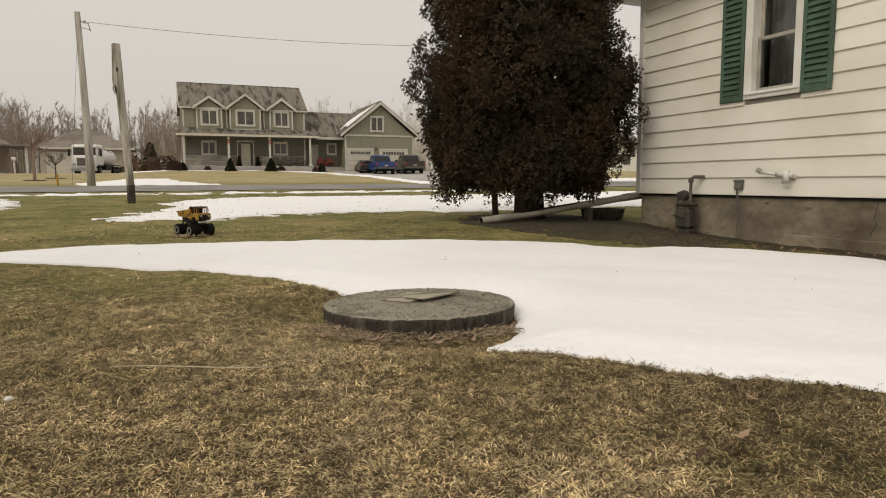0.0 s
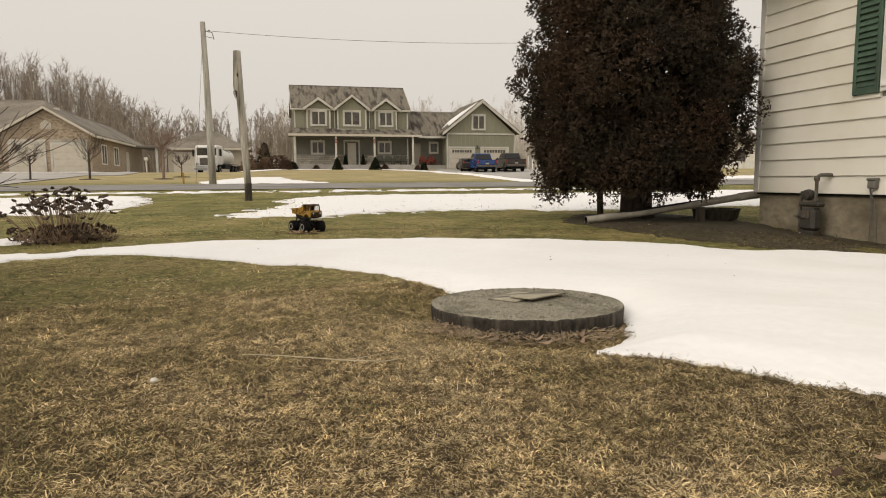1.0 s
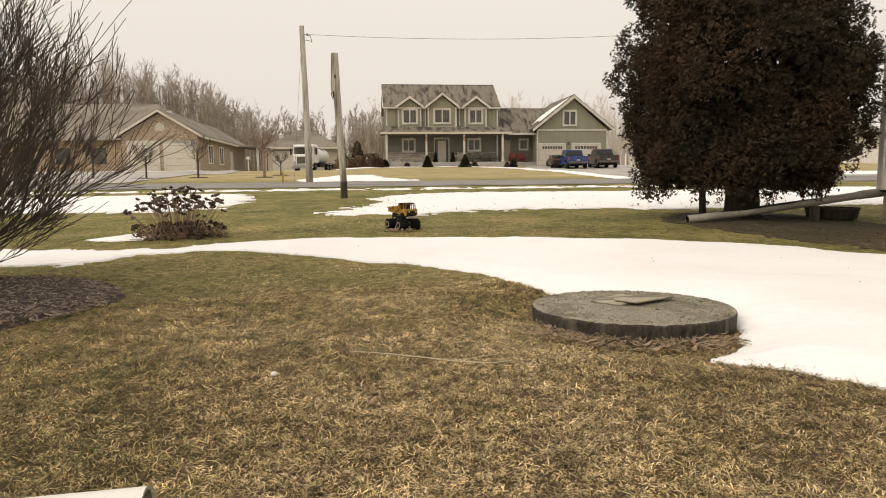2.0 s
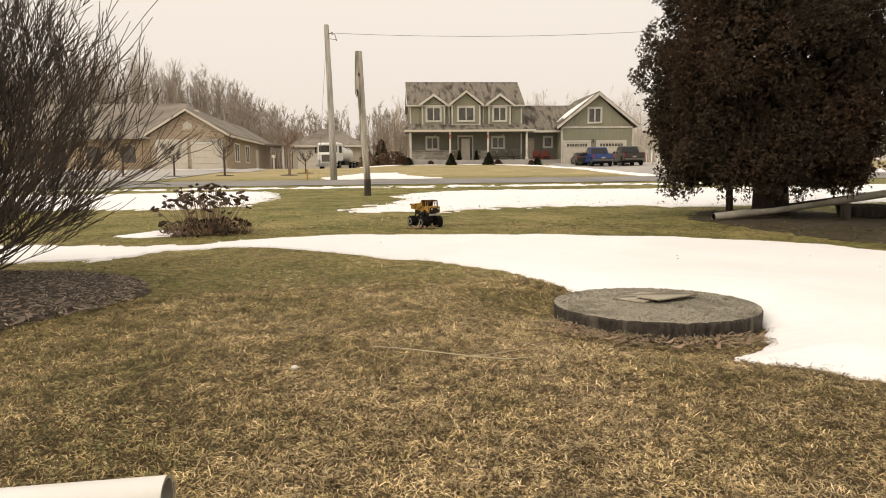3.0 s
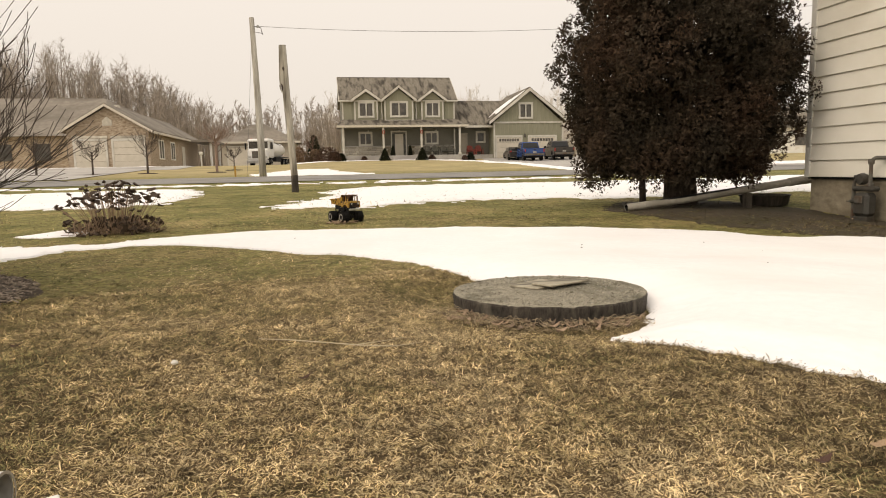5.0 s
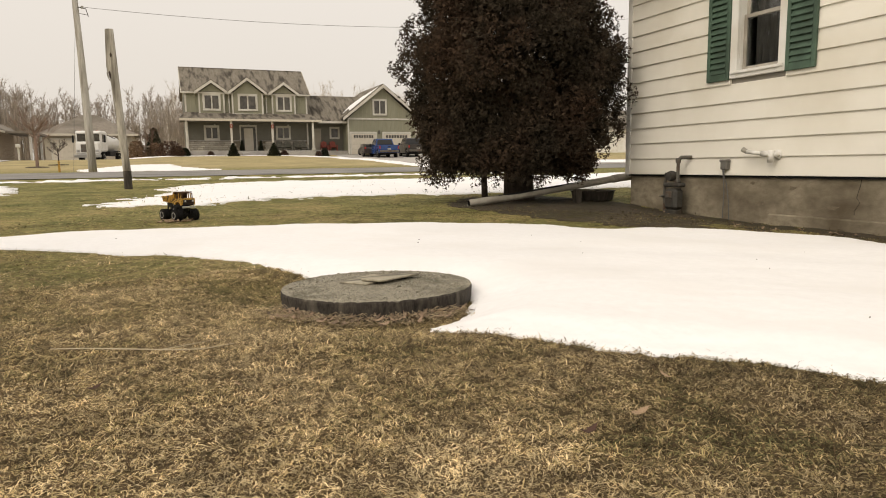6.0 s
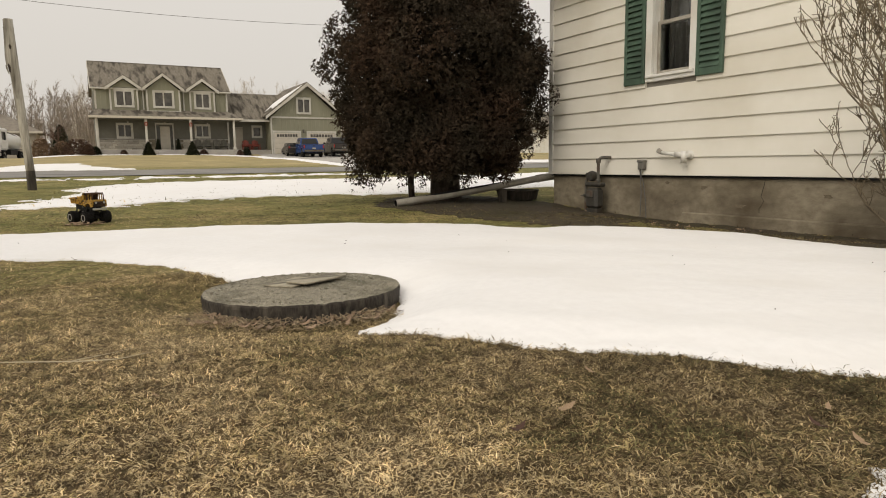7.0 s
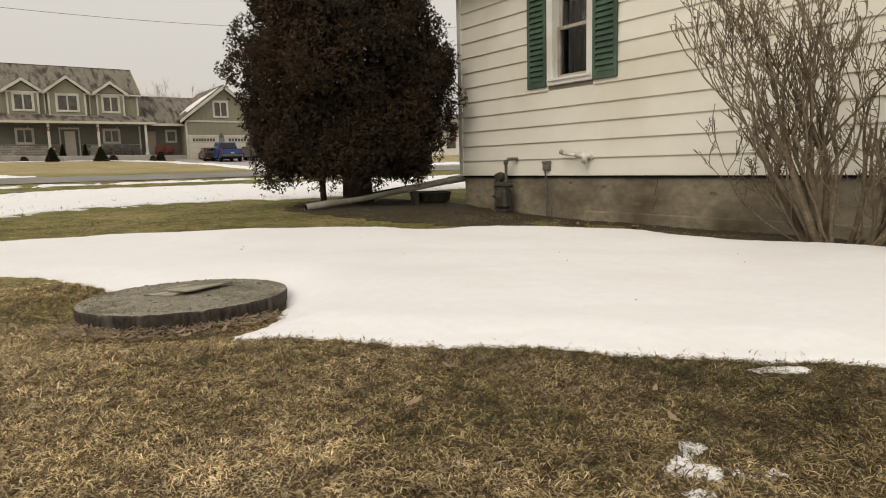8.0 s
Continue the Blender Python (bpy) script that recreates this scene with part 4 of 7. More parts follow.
# ---------------------------------------------------------------- big cedar by the corner
CED_X, CED_Y = 4.84, 8.13
cedar_z = gz(CED_X, CED_Y)
cedar = thing("cedar_tree", "dense dark evergreen cedar with drooping sprays, close to the house corner", "tree", pose(CED_X, CED_Y, cedar_z))
rng = random.Random(21)
part("trunk", Build().tube([(0.05, 0, -0.1), (0.05, 0, 0.12), (0.04, 0, 0.5), (0, 0, 1.6), (0, 0, 3.5), (0, 0, 5.6)], [0.27, 0.22, 0.20, 0.16, 0.10, 0.03], 14), M_BARK, cedar)
part("side_stem", Build().tube([(-0.42, 0.15, -0.1), (-0.43, 0.16, 0.3), (-0.40, 0.15, 0.9), (-0.2, 0.1, 2.0)], [0.05, 0.045, 0.04, 0.02], 8), M_BARK, cedar)


def crown_r(z, w):
    """Radius of the crown at height z above its foot, towards the angle w."""
    t = z / 6.4
    base = 1.60 * min(1.0, 0.70 + z * 0.26) * (1.0 if t < 0.5 else max(0.0, 1 - ((t - 0.5) / 0.5) ** 1.8))
    lobe = noise.noise(Vector((1.6 * math.cos(w), 1.6 * math.sin(w), 1.3 * z))) * 0.30 + noise.noise(Vector((3.6 * math.cos(w), 3.6 * math.sin(w), 3.1 * z + 7))) * 0.24
    house_side = max(0.0, math.cos(w + 0.7))
    lobe += house_side * (-0.02 * math.exp(-((z - 1.55) / 0.55) ** 2) - 0.27 * max(0.0, min(1.0, (z - 1.95) / 0.5)))
    return base * (0.905 + lobe)


def hits_house(x, y):
    return CED_X + x > WALL_X - 0.06 and CED_Y + y < CORNER_Y + 0.06


rgc = np.random.RandomState(21)


def sprays(o, d, size, count, wide):
    """Fans of narrow scale leaves: count thin blades from each point o, spread about the way d."""
    n = len(o)
    d = d / np.linalg.norm(d, axis=1, keepdims=True)
    u = np.cross(d, rgc.normal(size=(n, 3)))
    u /= np.linalg.norm(u, axis=1, keepdims=True)
    out = []
    for a in np.linspace(-1.0, 1.0, count):
        a = a + rgc.normal(0, 0.12, (n, 1))
        way = d * np.cos(a) + u * np.sin(a)
        side = (u * np.cos(a) - d * np.sin(a)) * (size * wide)[:, None]
        root = o + d * (size * rgc.uniform(0.0, 0.45, n))[:, None]
        tip = root + way * (size * rgc.uniform(0.6, 1.0, n))[:, None]
        out.append(np.stack([root - side, root + side, tip], 1))
    return np.concatenate(out).reshape(-1, 3)


tips, ways, bulk = [], [], []
for k in range(860):
    # boughs: rounded lumps of sprays near the surface
    z, w_ = (rng.uniform(0.4, 6.2) if k % 4 == 0 else rng.uniform(0.4, 3.6)), rng.uniform(0, 6.28319)
    rr = crown_r(z, w_)
    size_ = rng.uniform(0.13, 0.30) * min(1.0, rr)
    mid_ = Vector(((rr - size_ * 0.95) * math.cos(w_), (rr - size_ * 0.95) * math.sin(w_), z))
    out_ = Vector((math.cos(w_), math.sin(w_), 0.15))
    for q in range(int(11 + 90 * size_)):
        d_ = (Vector((rng.gauss(0, 1), rng.gauss(0, 1), rng.gauss(0, 1))).normalized() + out_ * 0.6).normalized()
        c = mid_ + d_ * size_ * rng.uniform(0.72, 1.0)
        if not hits_house(c.x, c.y) and c.z > 0.26:
            tips.append(tuple(c))
            ways.append(tuple(d_ + Vector((0, 0, -0.1))))
for k in range(15000):
    z, w_ = rng.uniform(0.42, 6.0), rng.uniform(0, 6.28319)
    rr = crown_r(z, w_) * rng.uniform(0.30, 0.76)
    if not hits_house(rr * math.cos(w_), rr * math.sin(w_)) and noise.noise(Vector((rr * math.cos(w_), rr * math.sin(w_), z)) * 2.0) > -0.44:
        bulk.append((rr * math.cos(w_), rr * math.sin(w_), z, math.cos(w_), math.sin(w_), rng.uniform(-0.6, 1.2)))
tips, ways, bulk = np.repeat(np.array(tips), 5, 0), np.repeat(np.array(ways), 5, 0), np.array(bulk)
tips = tips + rgc.normal(size=tips.shape) * 0.026
clear = ~((CED_X + tips[:, 0] > WALL_X - 0.1) & (CED_Y + tips[:, 1] < CORNER_Y + 0.1))
tips, ways = tips[clear], ways[clear]
cv = np.concatenate([sprays(tips, ways + rgc.normal(size=ways.shape) * 0.6, rgc.uniform(0.024, 0.052, len(tips)), 3, 0.20),
                     sprays(bulk[:, :3], bulk[:, 3:], rgc.uniform(0.10, 0.19, len(bulk)), 4, 0.22)])
crown = new("crown", fast_mesh("crown", cv, np.arange(len(cv)).reshape(-1, 3), M_CEDAR))
crown.parent = cedar
for k in range(60):
    z, w_ = rng.uniform(0.5, 5.6), rng.uniform(0, 6.28319)
    rr = crown_r(z, w_) * 0.84
    e_ = Vector((rr * math.cos(w_), rr * math.sin(w_), z))
    if not hits_house(e_.x, e_.y):
        part("bough", Build().tube([(0, 0, max(0.3, z - 0.35)), (e_.x * 0.5, e_.y * 0.5, z - 0.2), e_], [0.035, 0.022, 0.006], 5), M_BARK, cedar)

# ---------------------------------------------------------------- dark bare shrub in its bed of bark
BED_X, BED_Y = -2.75, 3.45
vs_, N_ = [(BED_X, BED_Y, gz(BED_X, BED_Y) + 0.05)], 60
fs_ = []
for ring_, h_ in ((0.5, 0.045), (0.85, 0.03), (0.97, 0.014), (1.03, -0.02)):
    for k in range(N_):
        w_ = 6.28319 * k / N_
        r_ = 1.3 * ring_ * (1 + 0.05 * math.sin(3 * w_) + 0.03 * math.sin(8 * w_ + 1))
        vs_.append((BED_X + r_ * math.cos(w_), BED_Y + 0.82 * r_ * math.sin(w_), h_))
for k in range(N_):
    fs_.append((0, 1 + k, 1 + (k + 1) % N_))
    for j_ in range(3):
        fs_.append((1 + j_ * N_ + k, 1 + (j_ + 1) * N_ + k, 1 + (j_ + 1) * N_ + (k + 1) % N_, 1 + j_ * N_ + (k + 1) % N_))
single("mulch_bed", Build().add(vs_, fs_), M_MULCH, "bed of dark bark mulch round the shrub", "mulch", "", "structure", True)
b = Build()
rng = random.Random(3)
for k in range(6800):
    w_, r_ = rng.uniform(0, 6.28319), 1.32 * math.sqrt(rng.random())
    l_, t_ = rng.uniform(0.008, 0.036), rng.uniform(0.001, 0.0032)
    b.box((-l_, -t_, -0.002), (l_, t_, 0.003), 0, pose(BED_X + r_ * math.cos(w_), BED_Y + 0.82 * r_ * math.sin(w_), 0.045 - 0.03 * (r_ / 1.3) ** 2 + 0.005,
          rng.uniform(-20, 20), rng.uniform(-20, 20), rng.uniform(0, 180)))
single("bark_chips", b, M_CHIP, "loose bark chips and twigs on the bed", "bark", "", "stuff")

rng = random.Random(8)
shrub = thing("bare_shrub", "large bare dark-stemmed shrub with fine upswept twigs", "shrub", pose(-2.78, 3.62, 0.03))
runs = []
for k in range(98):
    w_ = rng.uniform(0, 6.28319)
    lean_ = 0.05 + 2.8 * rng.random() ** 1.5
    d_ = Vector((math.cos(w_) * lean_, math.sin(w_) * lean_, 1.0))
    limb(rng, Vector((0.14 * math.cos(w_), 0.14 * math.sin(w_), -0.05)), d_, rng.uniform(0.88, 1.08) - 0.17 * lean_, rng.uniform(0.008, 0.017), 0, runs, 4, 0.19, 0.05, (2, 4), (0.60, 0.86), 3, 0.0021, spread=(0.28, 0.65))
for q in runs:
    if q[2] == 0:
        part("stem", branch_mesh(Build(), [q]), M_TWIG_DARK, shrub)
tagged(part("twig_mass", branch_mesh(Build(), [q for q in runs if q[2] > 0], 5), M_TWIG_DARK, shrub, "fine dark upswept twigs"), kind="stuff")

# ---------------------------------------------------------------- pale bare shrub by the wall
rng = random.Random(14)
shrub = thing("bare_shrub", "bare pale-barked shrub with stubby budded twigs against the siding", "shrub", pose(5.16, 1.74, gz(5.16, 1.74)))
runs = []
for k in range(28):
    w_ = rng.uniform(0, 6.28319)
    low_ = k >= 14
    lean_ = rng.uniform(0.9, 1.8) if low_ else rng.uniform(0.05, 0.6)
    d_ = Vector((math.cos(w_) * lean_ * 0.5, math.sin(w_) * lean_ * 1.1, 1.0))
    limb(rng, Vector((0.08 * math.cos(w_), 0.16 * math.sin(w_), -0.06)), d_, rng.uniform(0.42, 0.6) if low_ else rng.uniform(0.76, 1.05),
         rng.uniform(0.008, 0.012) if low_ else rng.uniform(0.018, 0.031), 0, runs, 4, 0.26, 0.10, (2, 3) if low_ else (2, 4), (0.50, 0.74), 4, 0.0030, spread=(0.4, 0.85))
# stubby spurs and buds along the twigs
for pts_, rad_, lvl_ in list(runs):
    if lvl_ >= 1:
        for q in range(2 if lvl_ < 4 else 1):
            p_ = pts_[rng.randint(1, len(pts_) - 1)]
            e_ = p_ + Vector((rng.uniform(-1, 1), rng.uniform(-1, 1), rng.uniform(-0.2, 1))) * 0.035
            runs.append(([p_, e_], [0.0032, 0.0028], 5))
keep = [q for q in runs if all(5.16 + p.x < WALL_X - 0.05 for p in q[0])]
for q in keep:
    if q[2] == 0:
        part("stem", branch_mesh(Build(), [q], 8), M_TWIG_PALE, shrub)
tagged(part("twig_mass", branch_mesh(Build(), [q for q in keep if q[2] > 0], 6), M_TWIG_PALE, shrub, "stubby pale budded twigs"), kind="stuff")

# ---------------------------------------------------------------- dead flower clump
rng = random.Random(31)
HX, HY = -2.02, 6.9
clump = thing("dead_perennial", "dead perennial clump with flat dark seed heads on thin stalks", "plant", pose(HX, HY, gz(HX, HY)))
litter = Build()
for k in range(100):
    w_, r_ = rng.uniform(0, 6.28319), math.sqrt(rng.random())
    x0_, y0_ = 0.25 * r_ * math.cos(w_), 0.2 * r_ * math.sin(w_)
    x1_, y1_ = 0.52 * r_ * math.cos(w_), 0.38 * r_ * math.sin(w_)
    z1_ = (0.52 - 0.2 * r_ ** 2) * rng.uniform(0.62, 1.05)
    b, heads = Build(), Build()
    b.tube([(x0_, y0_, -0.02), ((x0_ + x1_) / 2, (y0_ + y1_) / 2, z1_ * 0.55), (x1_, y1_, z1_)], [0.004, 0.003, 0.0025], 4)
    n_, r0_ = 11, rng.uniform(0.018, 0.048)
    tx_, ty_ = rng.uniform(-0.5, 0.5), rng.uniform(-0.5, 0.5)
    top_, low_ = [], []
    for q in range(n_):
        a_, j_ = 6.28319 * q / n_, rng.uniform(0.45, 1.35)
        top_.append((x1_ + r0_ * j_ * math.cos(a_), y1_ + r0_ * j_ * math.sin(a_), z1_ + r0_ * j_ * (tx_ * math.cos(a_) + ty_ * math.sin(a_)) + rng.uniform(-0.010, 0.006)))
        low_.append((x1_ + 0.35 * r0_ * math.cos(a_), y1_ + 0.35 * r0_ * math.sin(a_), z1_ - 0.014))
    crown_ = [(x1_ + 0.5 * (p[0] - x1_), y1_ + 0.5 * (p[1] - y1_), p[2] * 0.6 + z1_ * 0.4 + rng.uniform(0.004, 0.014)) for p in top_]
    heads.add(low_ + top_ + crown_, [tuple(range(n_)), tuple(range(2 * n_, 3 * n_))] + [(r * n_ + q, r * n_ + (q + 1) % n_, (r + 1) * n_ + (q + 1) % n_, (r + 1) * n_ + q) for r in (0, 1) for q in range(n_)])
    st_ = part("stalk", b, M_STALK, clump, "dry brown stalk")
    part("seed_head", heads, M_SEED, st_, "dark flat seed head")
for k in range(420):
    w_, r_ = rng.uniform(0, 6.28319), math.sqrt(rng.random()) * 0.45
    l_ = rng.uniform(0.03, 0.13)
    litter.tube([(r_ * math.cos(w_), 0.75 * r_ * math.sin(w_), rng.uniform(0, 0.05)), (r_ * math.cos(w_) + rng.uniform(-l_, l_), 0.75 * r_ * math.sin(w_) + rng.uniform(-l_, l_), rng.uniform(0.02, 0.16))], 0.003, 3, False)
tagged(part("litter", litter, M_STALK, clump), kind="stuff")
leaf_b = Build()
for k in range(240):
    w_, r_ = rng.uniform(0, 6.28319), rng.uniform(0.1, 0.48)
    s_ = rng.uniform(0.012, 0.032)
    leaf_b.box((-s_, -s_ * 0.7, -0.004), (s_, s_ * 0.7, 0.004), 0.002, pose(r_ * math.cos(w_), 0.75 * r_ * math.sin(w_), rng.uniform(0.01, 0.16), rng.uniform(-70, 70), rng.uniform(-70, 70), rng.uniform(0, 180)))
tagged(part("leaf_litter", leaf_b, M_SEED, clump), kind="stuff")

# ---------------------------------------------------------------- white pipe lying near the camera
pvc = thing("plastic_pipe", "short length of white plastic pipe lying on the grass", "pipe", pose(-0.515, 1.165, 0.036, 0, 0, 0))
part("tube", Build().tube([(0, 0, 0), (-0.3, -0.022, 0), (-1.1, -0.09, 0)], 0.046, 24, False), M_PVC, pvc, "", True)
part("bore", Build().tube([(0.0, 0, 0), (-0.3, -0.022, 0), (-1.1, -0.09, 0)], 0.041, 24, False), M_BOX_GREY, pvc, "", True)
b = Build()
b.add([(0.0015, r * math.cos(6.28319 * k / 24), r * math.sin(6.28319 * k / 24)) for r in (0.0405, 0.0465) for k in range(24)],
      [(k, (k + 1) % 24, 24 + (k + 1) % 24, 24 + k) for k in range(24)])
part("cut_edge", b, M_PVC_OLD, pvc)

# ---------------------------------------------------------------- poles and cable by the road
pole = thing("utility_pole", "tall slightly leaning grey wooden utility pole across the road", "utility pole", pose(-2.75, 31.2, gz(-2.75, 31.2)))
part("shaft", Build().tube([(0, 0, -0.3), (-0.03, 0, 2), (-0.09, 0, 5), (-0.14, 0, 7.15)], [0.17, 0.16, 0.13, 0.11], 14), M_POLE, pole, "", True)
part("bracket", Build().tube([(-0.03, -0.1, 6.75), (0.25, -0.1, 6.7), (0.32, -0.1, 6.4)], 0.018, 6), M_WIRE, pole)
part("insulator", Build().lathe([(0.02, -0.06), (0.05, -0.04), (0.03, 0), (0.05, 0.04), (0.02, 0.06)], (0.12, -0.1, 6.75), "z", 10), M_BOX_GREY, pole)
part("guy_wire", Build().tube([(-0.2, 0.1, 6.2), (-0.75, 0.2, 0.0)], 0.008, 4), M_WIRE, pole)
part("climb_steps", Build().tube([(0.0, -0.12, 6.5), (0.3, -0.12, 6.45)], 0.012, 5), M_WIRE, pole)
stub = thing("old_pole", "short weathered pole cut off at the top with a split side", "pole", pose(-0.72, 16.6, gz(-0.72, 16.6)))
part("shaft", Build().tube([(0.06, 0, -0.3), (0.05, 0, 0.4), (0.01, 0, 1.2), (-0.025, 0, 1.9), (-0.06, 0, 2.6), (-0.09, 0, 3.58)], [0.088, 0.086, 0.085, 0.088, 0.092, 0.086], 14), M_STUB, stub, "", True)
part("plank", Build().prism([(-0.172, 3.55), (-0.06, 3.57), (-0.03, 3.3), (-0.03, 2.1), (-0.07, 1.95), (-0.125, 2.35), (-0.150, 2.50), (-0.165, 2.61), (-0.192, 2.64), (-0.20, 2.78), (-0.185, 3.2)], 1, -0.112, -0.045), M_STUB, stub, "splintered plank on the side")
part("splinter", Build().prism([(-0.205, 2.62), (-0.175, 2.62), (-0.15, 2.45), (-0.162, 2.44), (-0.20, 2.56)], 1, -0.10, -0.06), M_STUB, stub)
# solid dark patches; the shade inside a gap is given by their colour
part("knot_hole", Build().prism([(-0.165, 2.62), (-0.14, 2.66), (-0.11, 2.58), (-0.12, 2.46), (-0.15, 2.50)], 1, -0.117, -0.10), M_BARK, stub, "dark patch in place of a hole")
part("knot_hole", Build().prism([(-0.115, 3.02), (-0.09, 3.06), (-0.065, 3.01), (-0.08, 2.95), (-0.105, 2.96)], 1, -0.117, -0.10), M_BARK, stub)
part("base_band", Build().tube([(0.055, 0, -0.1), (0.052, 0, 0.42)], [0.092, 0.089], 12), M_DARKWOOD, stub, "dark damp foot")
b = Build()
b.tube([(-2.7 + 1.1 * k, 31.2, 7.15 + 0.0033 * (1.1 * k - 5.9) ** 2) for k in range(36)], 0.009, 5)
single("overhead_cable", b, M_WIRE, "thin sagging overhead cable", "cable")


# ---------------------------------------------------------------- toy dump truck on monster wheels
T_ANG = -62.0
toy = thing("toy_dump_truck", "rusty yellow toy dump truck on big black monster-truck wheels", "toy truck", pose(0.29, 7.30, gz(0.29, 7.3) + 0.006, 0, 0, T_ANG) @ Matrix.Diagonal((0.69, 0.69, 0.69, 1)))


def toy_wheel(x, y):
    w = part("wheel", Build().lathe([(0.045, -0.056), (0.066, -0.06), (0.081, -0.048), (0.085, -0.02), (0.085, 0.02), (0.081, 0.048), (0.066, 0.06), (0.045, 0.056)], (0, 0, 0), "y", 28), M_TYRE, toy, "black ribbed tyre", True)
    w.location = (x, y, 0.085)
    b = Build()
    for k in range(22):
        a = 360 * k / 22
        for s in (-1, 1):
            b.box((-0.006, 0.004 if s > 0 else -0.054, 0.080), (0.006, 0.054 if s > 0 else -0.004, 0.090), 0.002, pose(0, 0, 0, 0, a + (4 if s > 0 else -4), 0) @ pose(0, 0, 0, 0, 0, 14 * s))
    part("tread", b, M_TYRE, w)
    s = 1 if y > 0 else -1
    part("rim", Build().lathe([(0.049, 0.04 * s), (0.050, 0.062 * s), (0.043, 0.064 * s), (0.039, 0.045 * s), (0.014, 0.040 * s), (0.012, 0.050 * s), (0.004, 0.052 * s)], (0, 0, 0), "y", 20), M_RIM, w, "grey dish rim", True)


for wx_ in (-0.166, 0.186):
    for wy_ in (-0.132, 0.132):
        toy_wheel(wx_, wy_)
    part("axle", Build().tube([(wx_, -0.10, 0.085), (wx_, 0.10, 0.085)], 0.012, 8).box((wx_ - 0.03, -0.03, 0.06), (wx_ + 0.03, 0.03, 0.115), 0.01), M_BLACK, toy)
part("chassis", Build().box((-0.21, -0.045, 0.125), (0.20, 0.045, 0.165), 0.008).box((-0.10, -0.06, 0.085), (0.09, 0.06, 0.126), 0.01), M_BLACK, toy, "black radio-control chassis")
for wx_ in (-0.166, 0.186):
    for wy_ in (-0.065, 0.065):
        for s_ in (-0.03, 0.03):
            part("shock_absorber", Build().tube([(wx_ + s_, wy_, 0.09), (wx_ + s_ * 1.6, wy_ * 0.85, 0.215)], 0.011, 8), M_BLACK, toy)
part("gearbox", Build().lathe([(0.02, -0.05), (0.05, -0.045), (0.055, 0.0), (0.05, 0.045), (0.02, 0.05)], (0.0, 0, 0.10), "y", 16), M_BLACK, toy, "", True)
part("battery_tray", Build().box((-0.04, -0.085, 0.10), (0.07, -0.045, 0.16), 0.006), M_BLACK, toy)
part("label_plate", Build().box((-0.005, -0.089, 0.127), (0.055, -0.0855, 0.145), 0.001), M_BOX_GREY, toy)
part("subframe", Build().box((-0.21, -0.07, 0.20), (0.18, 0.07, 0.245), 0.008).box((-0.19, -0.085, 0.235), (0.03, 0.085, 0.275), 0.01).box((-0.13, -0.072, 0.165), (0.07, 0.072, 0.262), 0.02), M_BLACK, toy, "black underframe")
for x0_, x1_, z0_, z1_ in ((-0.15, -0.02, 0.10, 0.20), (0.15, 0.04, 0.10, 0.21), (-0.11, 0.0, 0.15, 0.24), (0.09, 0.14, 0.13, 0.23)):
    part("link_rod", Build().tube([(x0_, -0.092, z0_), ((x0_ + x1_) / 2, -0.094, (z0_ + z1_) / 2 + 0.01), (x1_, -0.088, z1_)], 0.006, 6), M_BLACK, toy)
for x_, z_ in ((-0.075, 0.185), (-0.05, 0.19), (0.03, 0.235), (0.02, 0.175)):
    part("screw", Build().lathe([(0.005, -0.006), (0.006, 0.0), (0.003, 0.004)], (x_, -0.094, z_), "y", 8), M_RIM, toy)
part("fender_liner", Build().lathe([(0.03, -0.06), (0.066, -0.055), (0.07, 0.055), (0.03, 0.06)], (0.176, 0, 0.235), "y", 18), M_BLACK, toy, "", True)
# dump bed: sloping tray with ribs and a canopy over the cab
b = Build()


def slab_quad(b, p, t):
    """A plate of thickness t from four corners."""
    p = [Vector(q) for q in p]
    n = (p[1] - p[0]).cross(p[3] - p[0]).normalized() * t
    b.add(p + [q + n for q in p], [(0, 1, 2, 3), (7, 6, 5, 4), (0, 4, 5, 1), (1, 5, 6, 2), (2, 6, 7, 3), (3, 7, 4, 0)])


slab_quad(b, [(-0.255, -0.095, 0.292), (0.045, -0.095, 0.265), (0.045, 0.095, 0.265), (-0.255, 0.095, 0.292)], 0.005)
for s_ in (-1, 1):
    slab_quad(b, [(-0.255, 0.098 * s_, 0.289), (0.048, 0.098 * s_, 0.262), (0.055, 0.118 * s_, 0.392), (-0.275, 0.112 * s_, 0.362)], 0.005)
    slab_quad(b, [(0.048, 0.098 * s_, 0.262), (0.058, 0.098 * s_, 0.30), (0.11, 0.108 * s_, 0.435), (0.055, 0.118 * s_, 0.395)], 0.005)
slab_quad(b, [(0.045, -0.098, 0.262), (0.045, 0.098, 0.262), (0.085, 0.108, 0.43), (0.085, -0.108, 0.43)], 0.005)
bed = part("dump_bed", b, M_TOY, toy, "chipped yellow dump bed")
b = Build()
for s_ in (-1, 1):
    b.box((-0.28, 0.107 * s_ - 0.006, 0.366), (0.06, 0.107 * s_ + 0.012, 0.380), 0.004, pose(0, 0, 0.008, 0, -5.0, 0))
    for x_ in (-0.235, -0.18, -0.125, -0.07, -0.015, 0.04):
        b.box((x_ - 0.007, -0.006, 0.0), (x_ + 0.007, 0.006, 0.085), 0.002, pose(0, 0.110 * s_, 0.279 - 0.02 * x_, -9 * s_, 0, 0))
part("ribs", b, M_TOY, bed)
part("bed_edge", Build().box((-0.272, -0.108, 0.290), (-0.258, 0.108, 0.306), 0.003), M_RUST, bed)
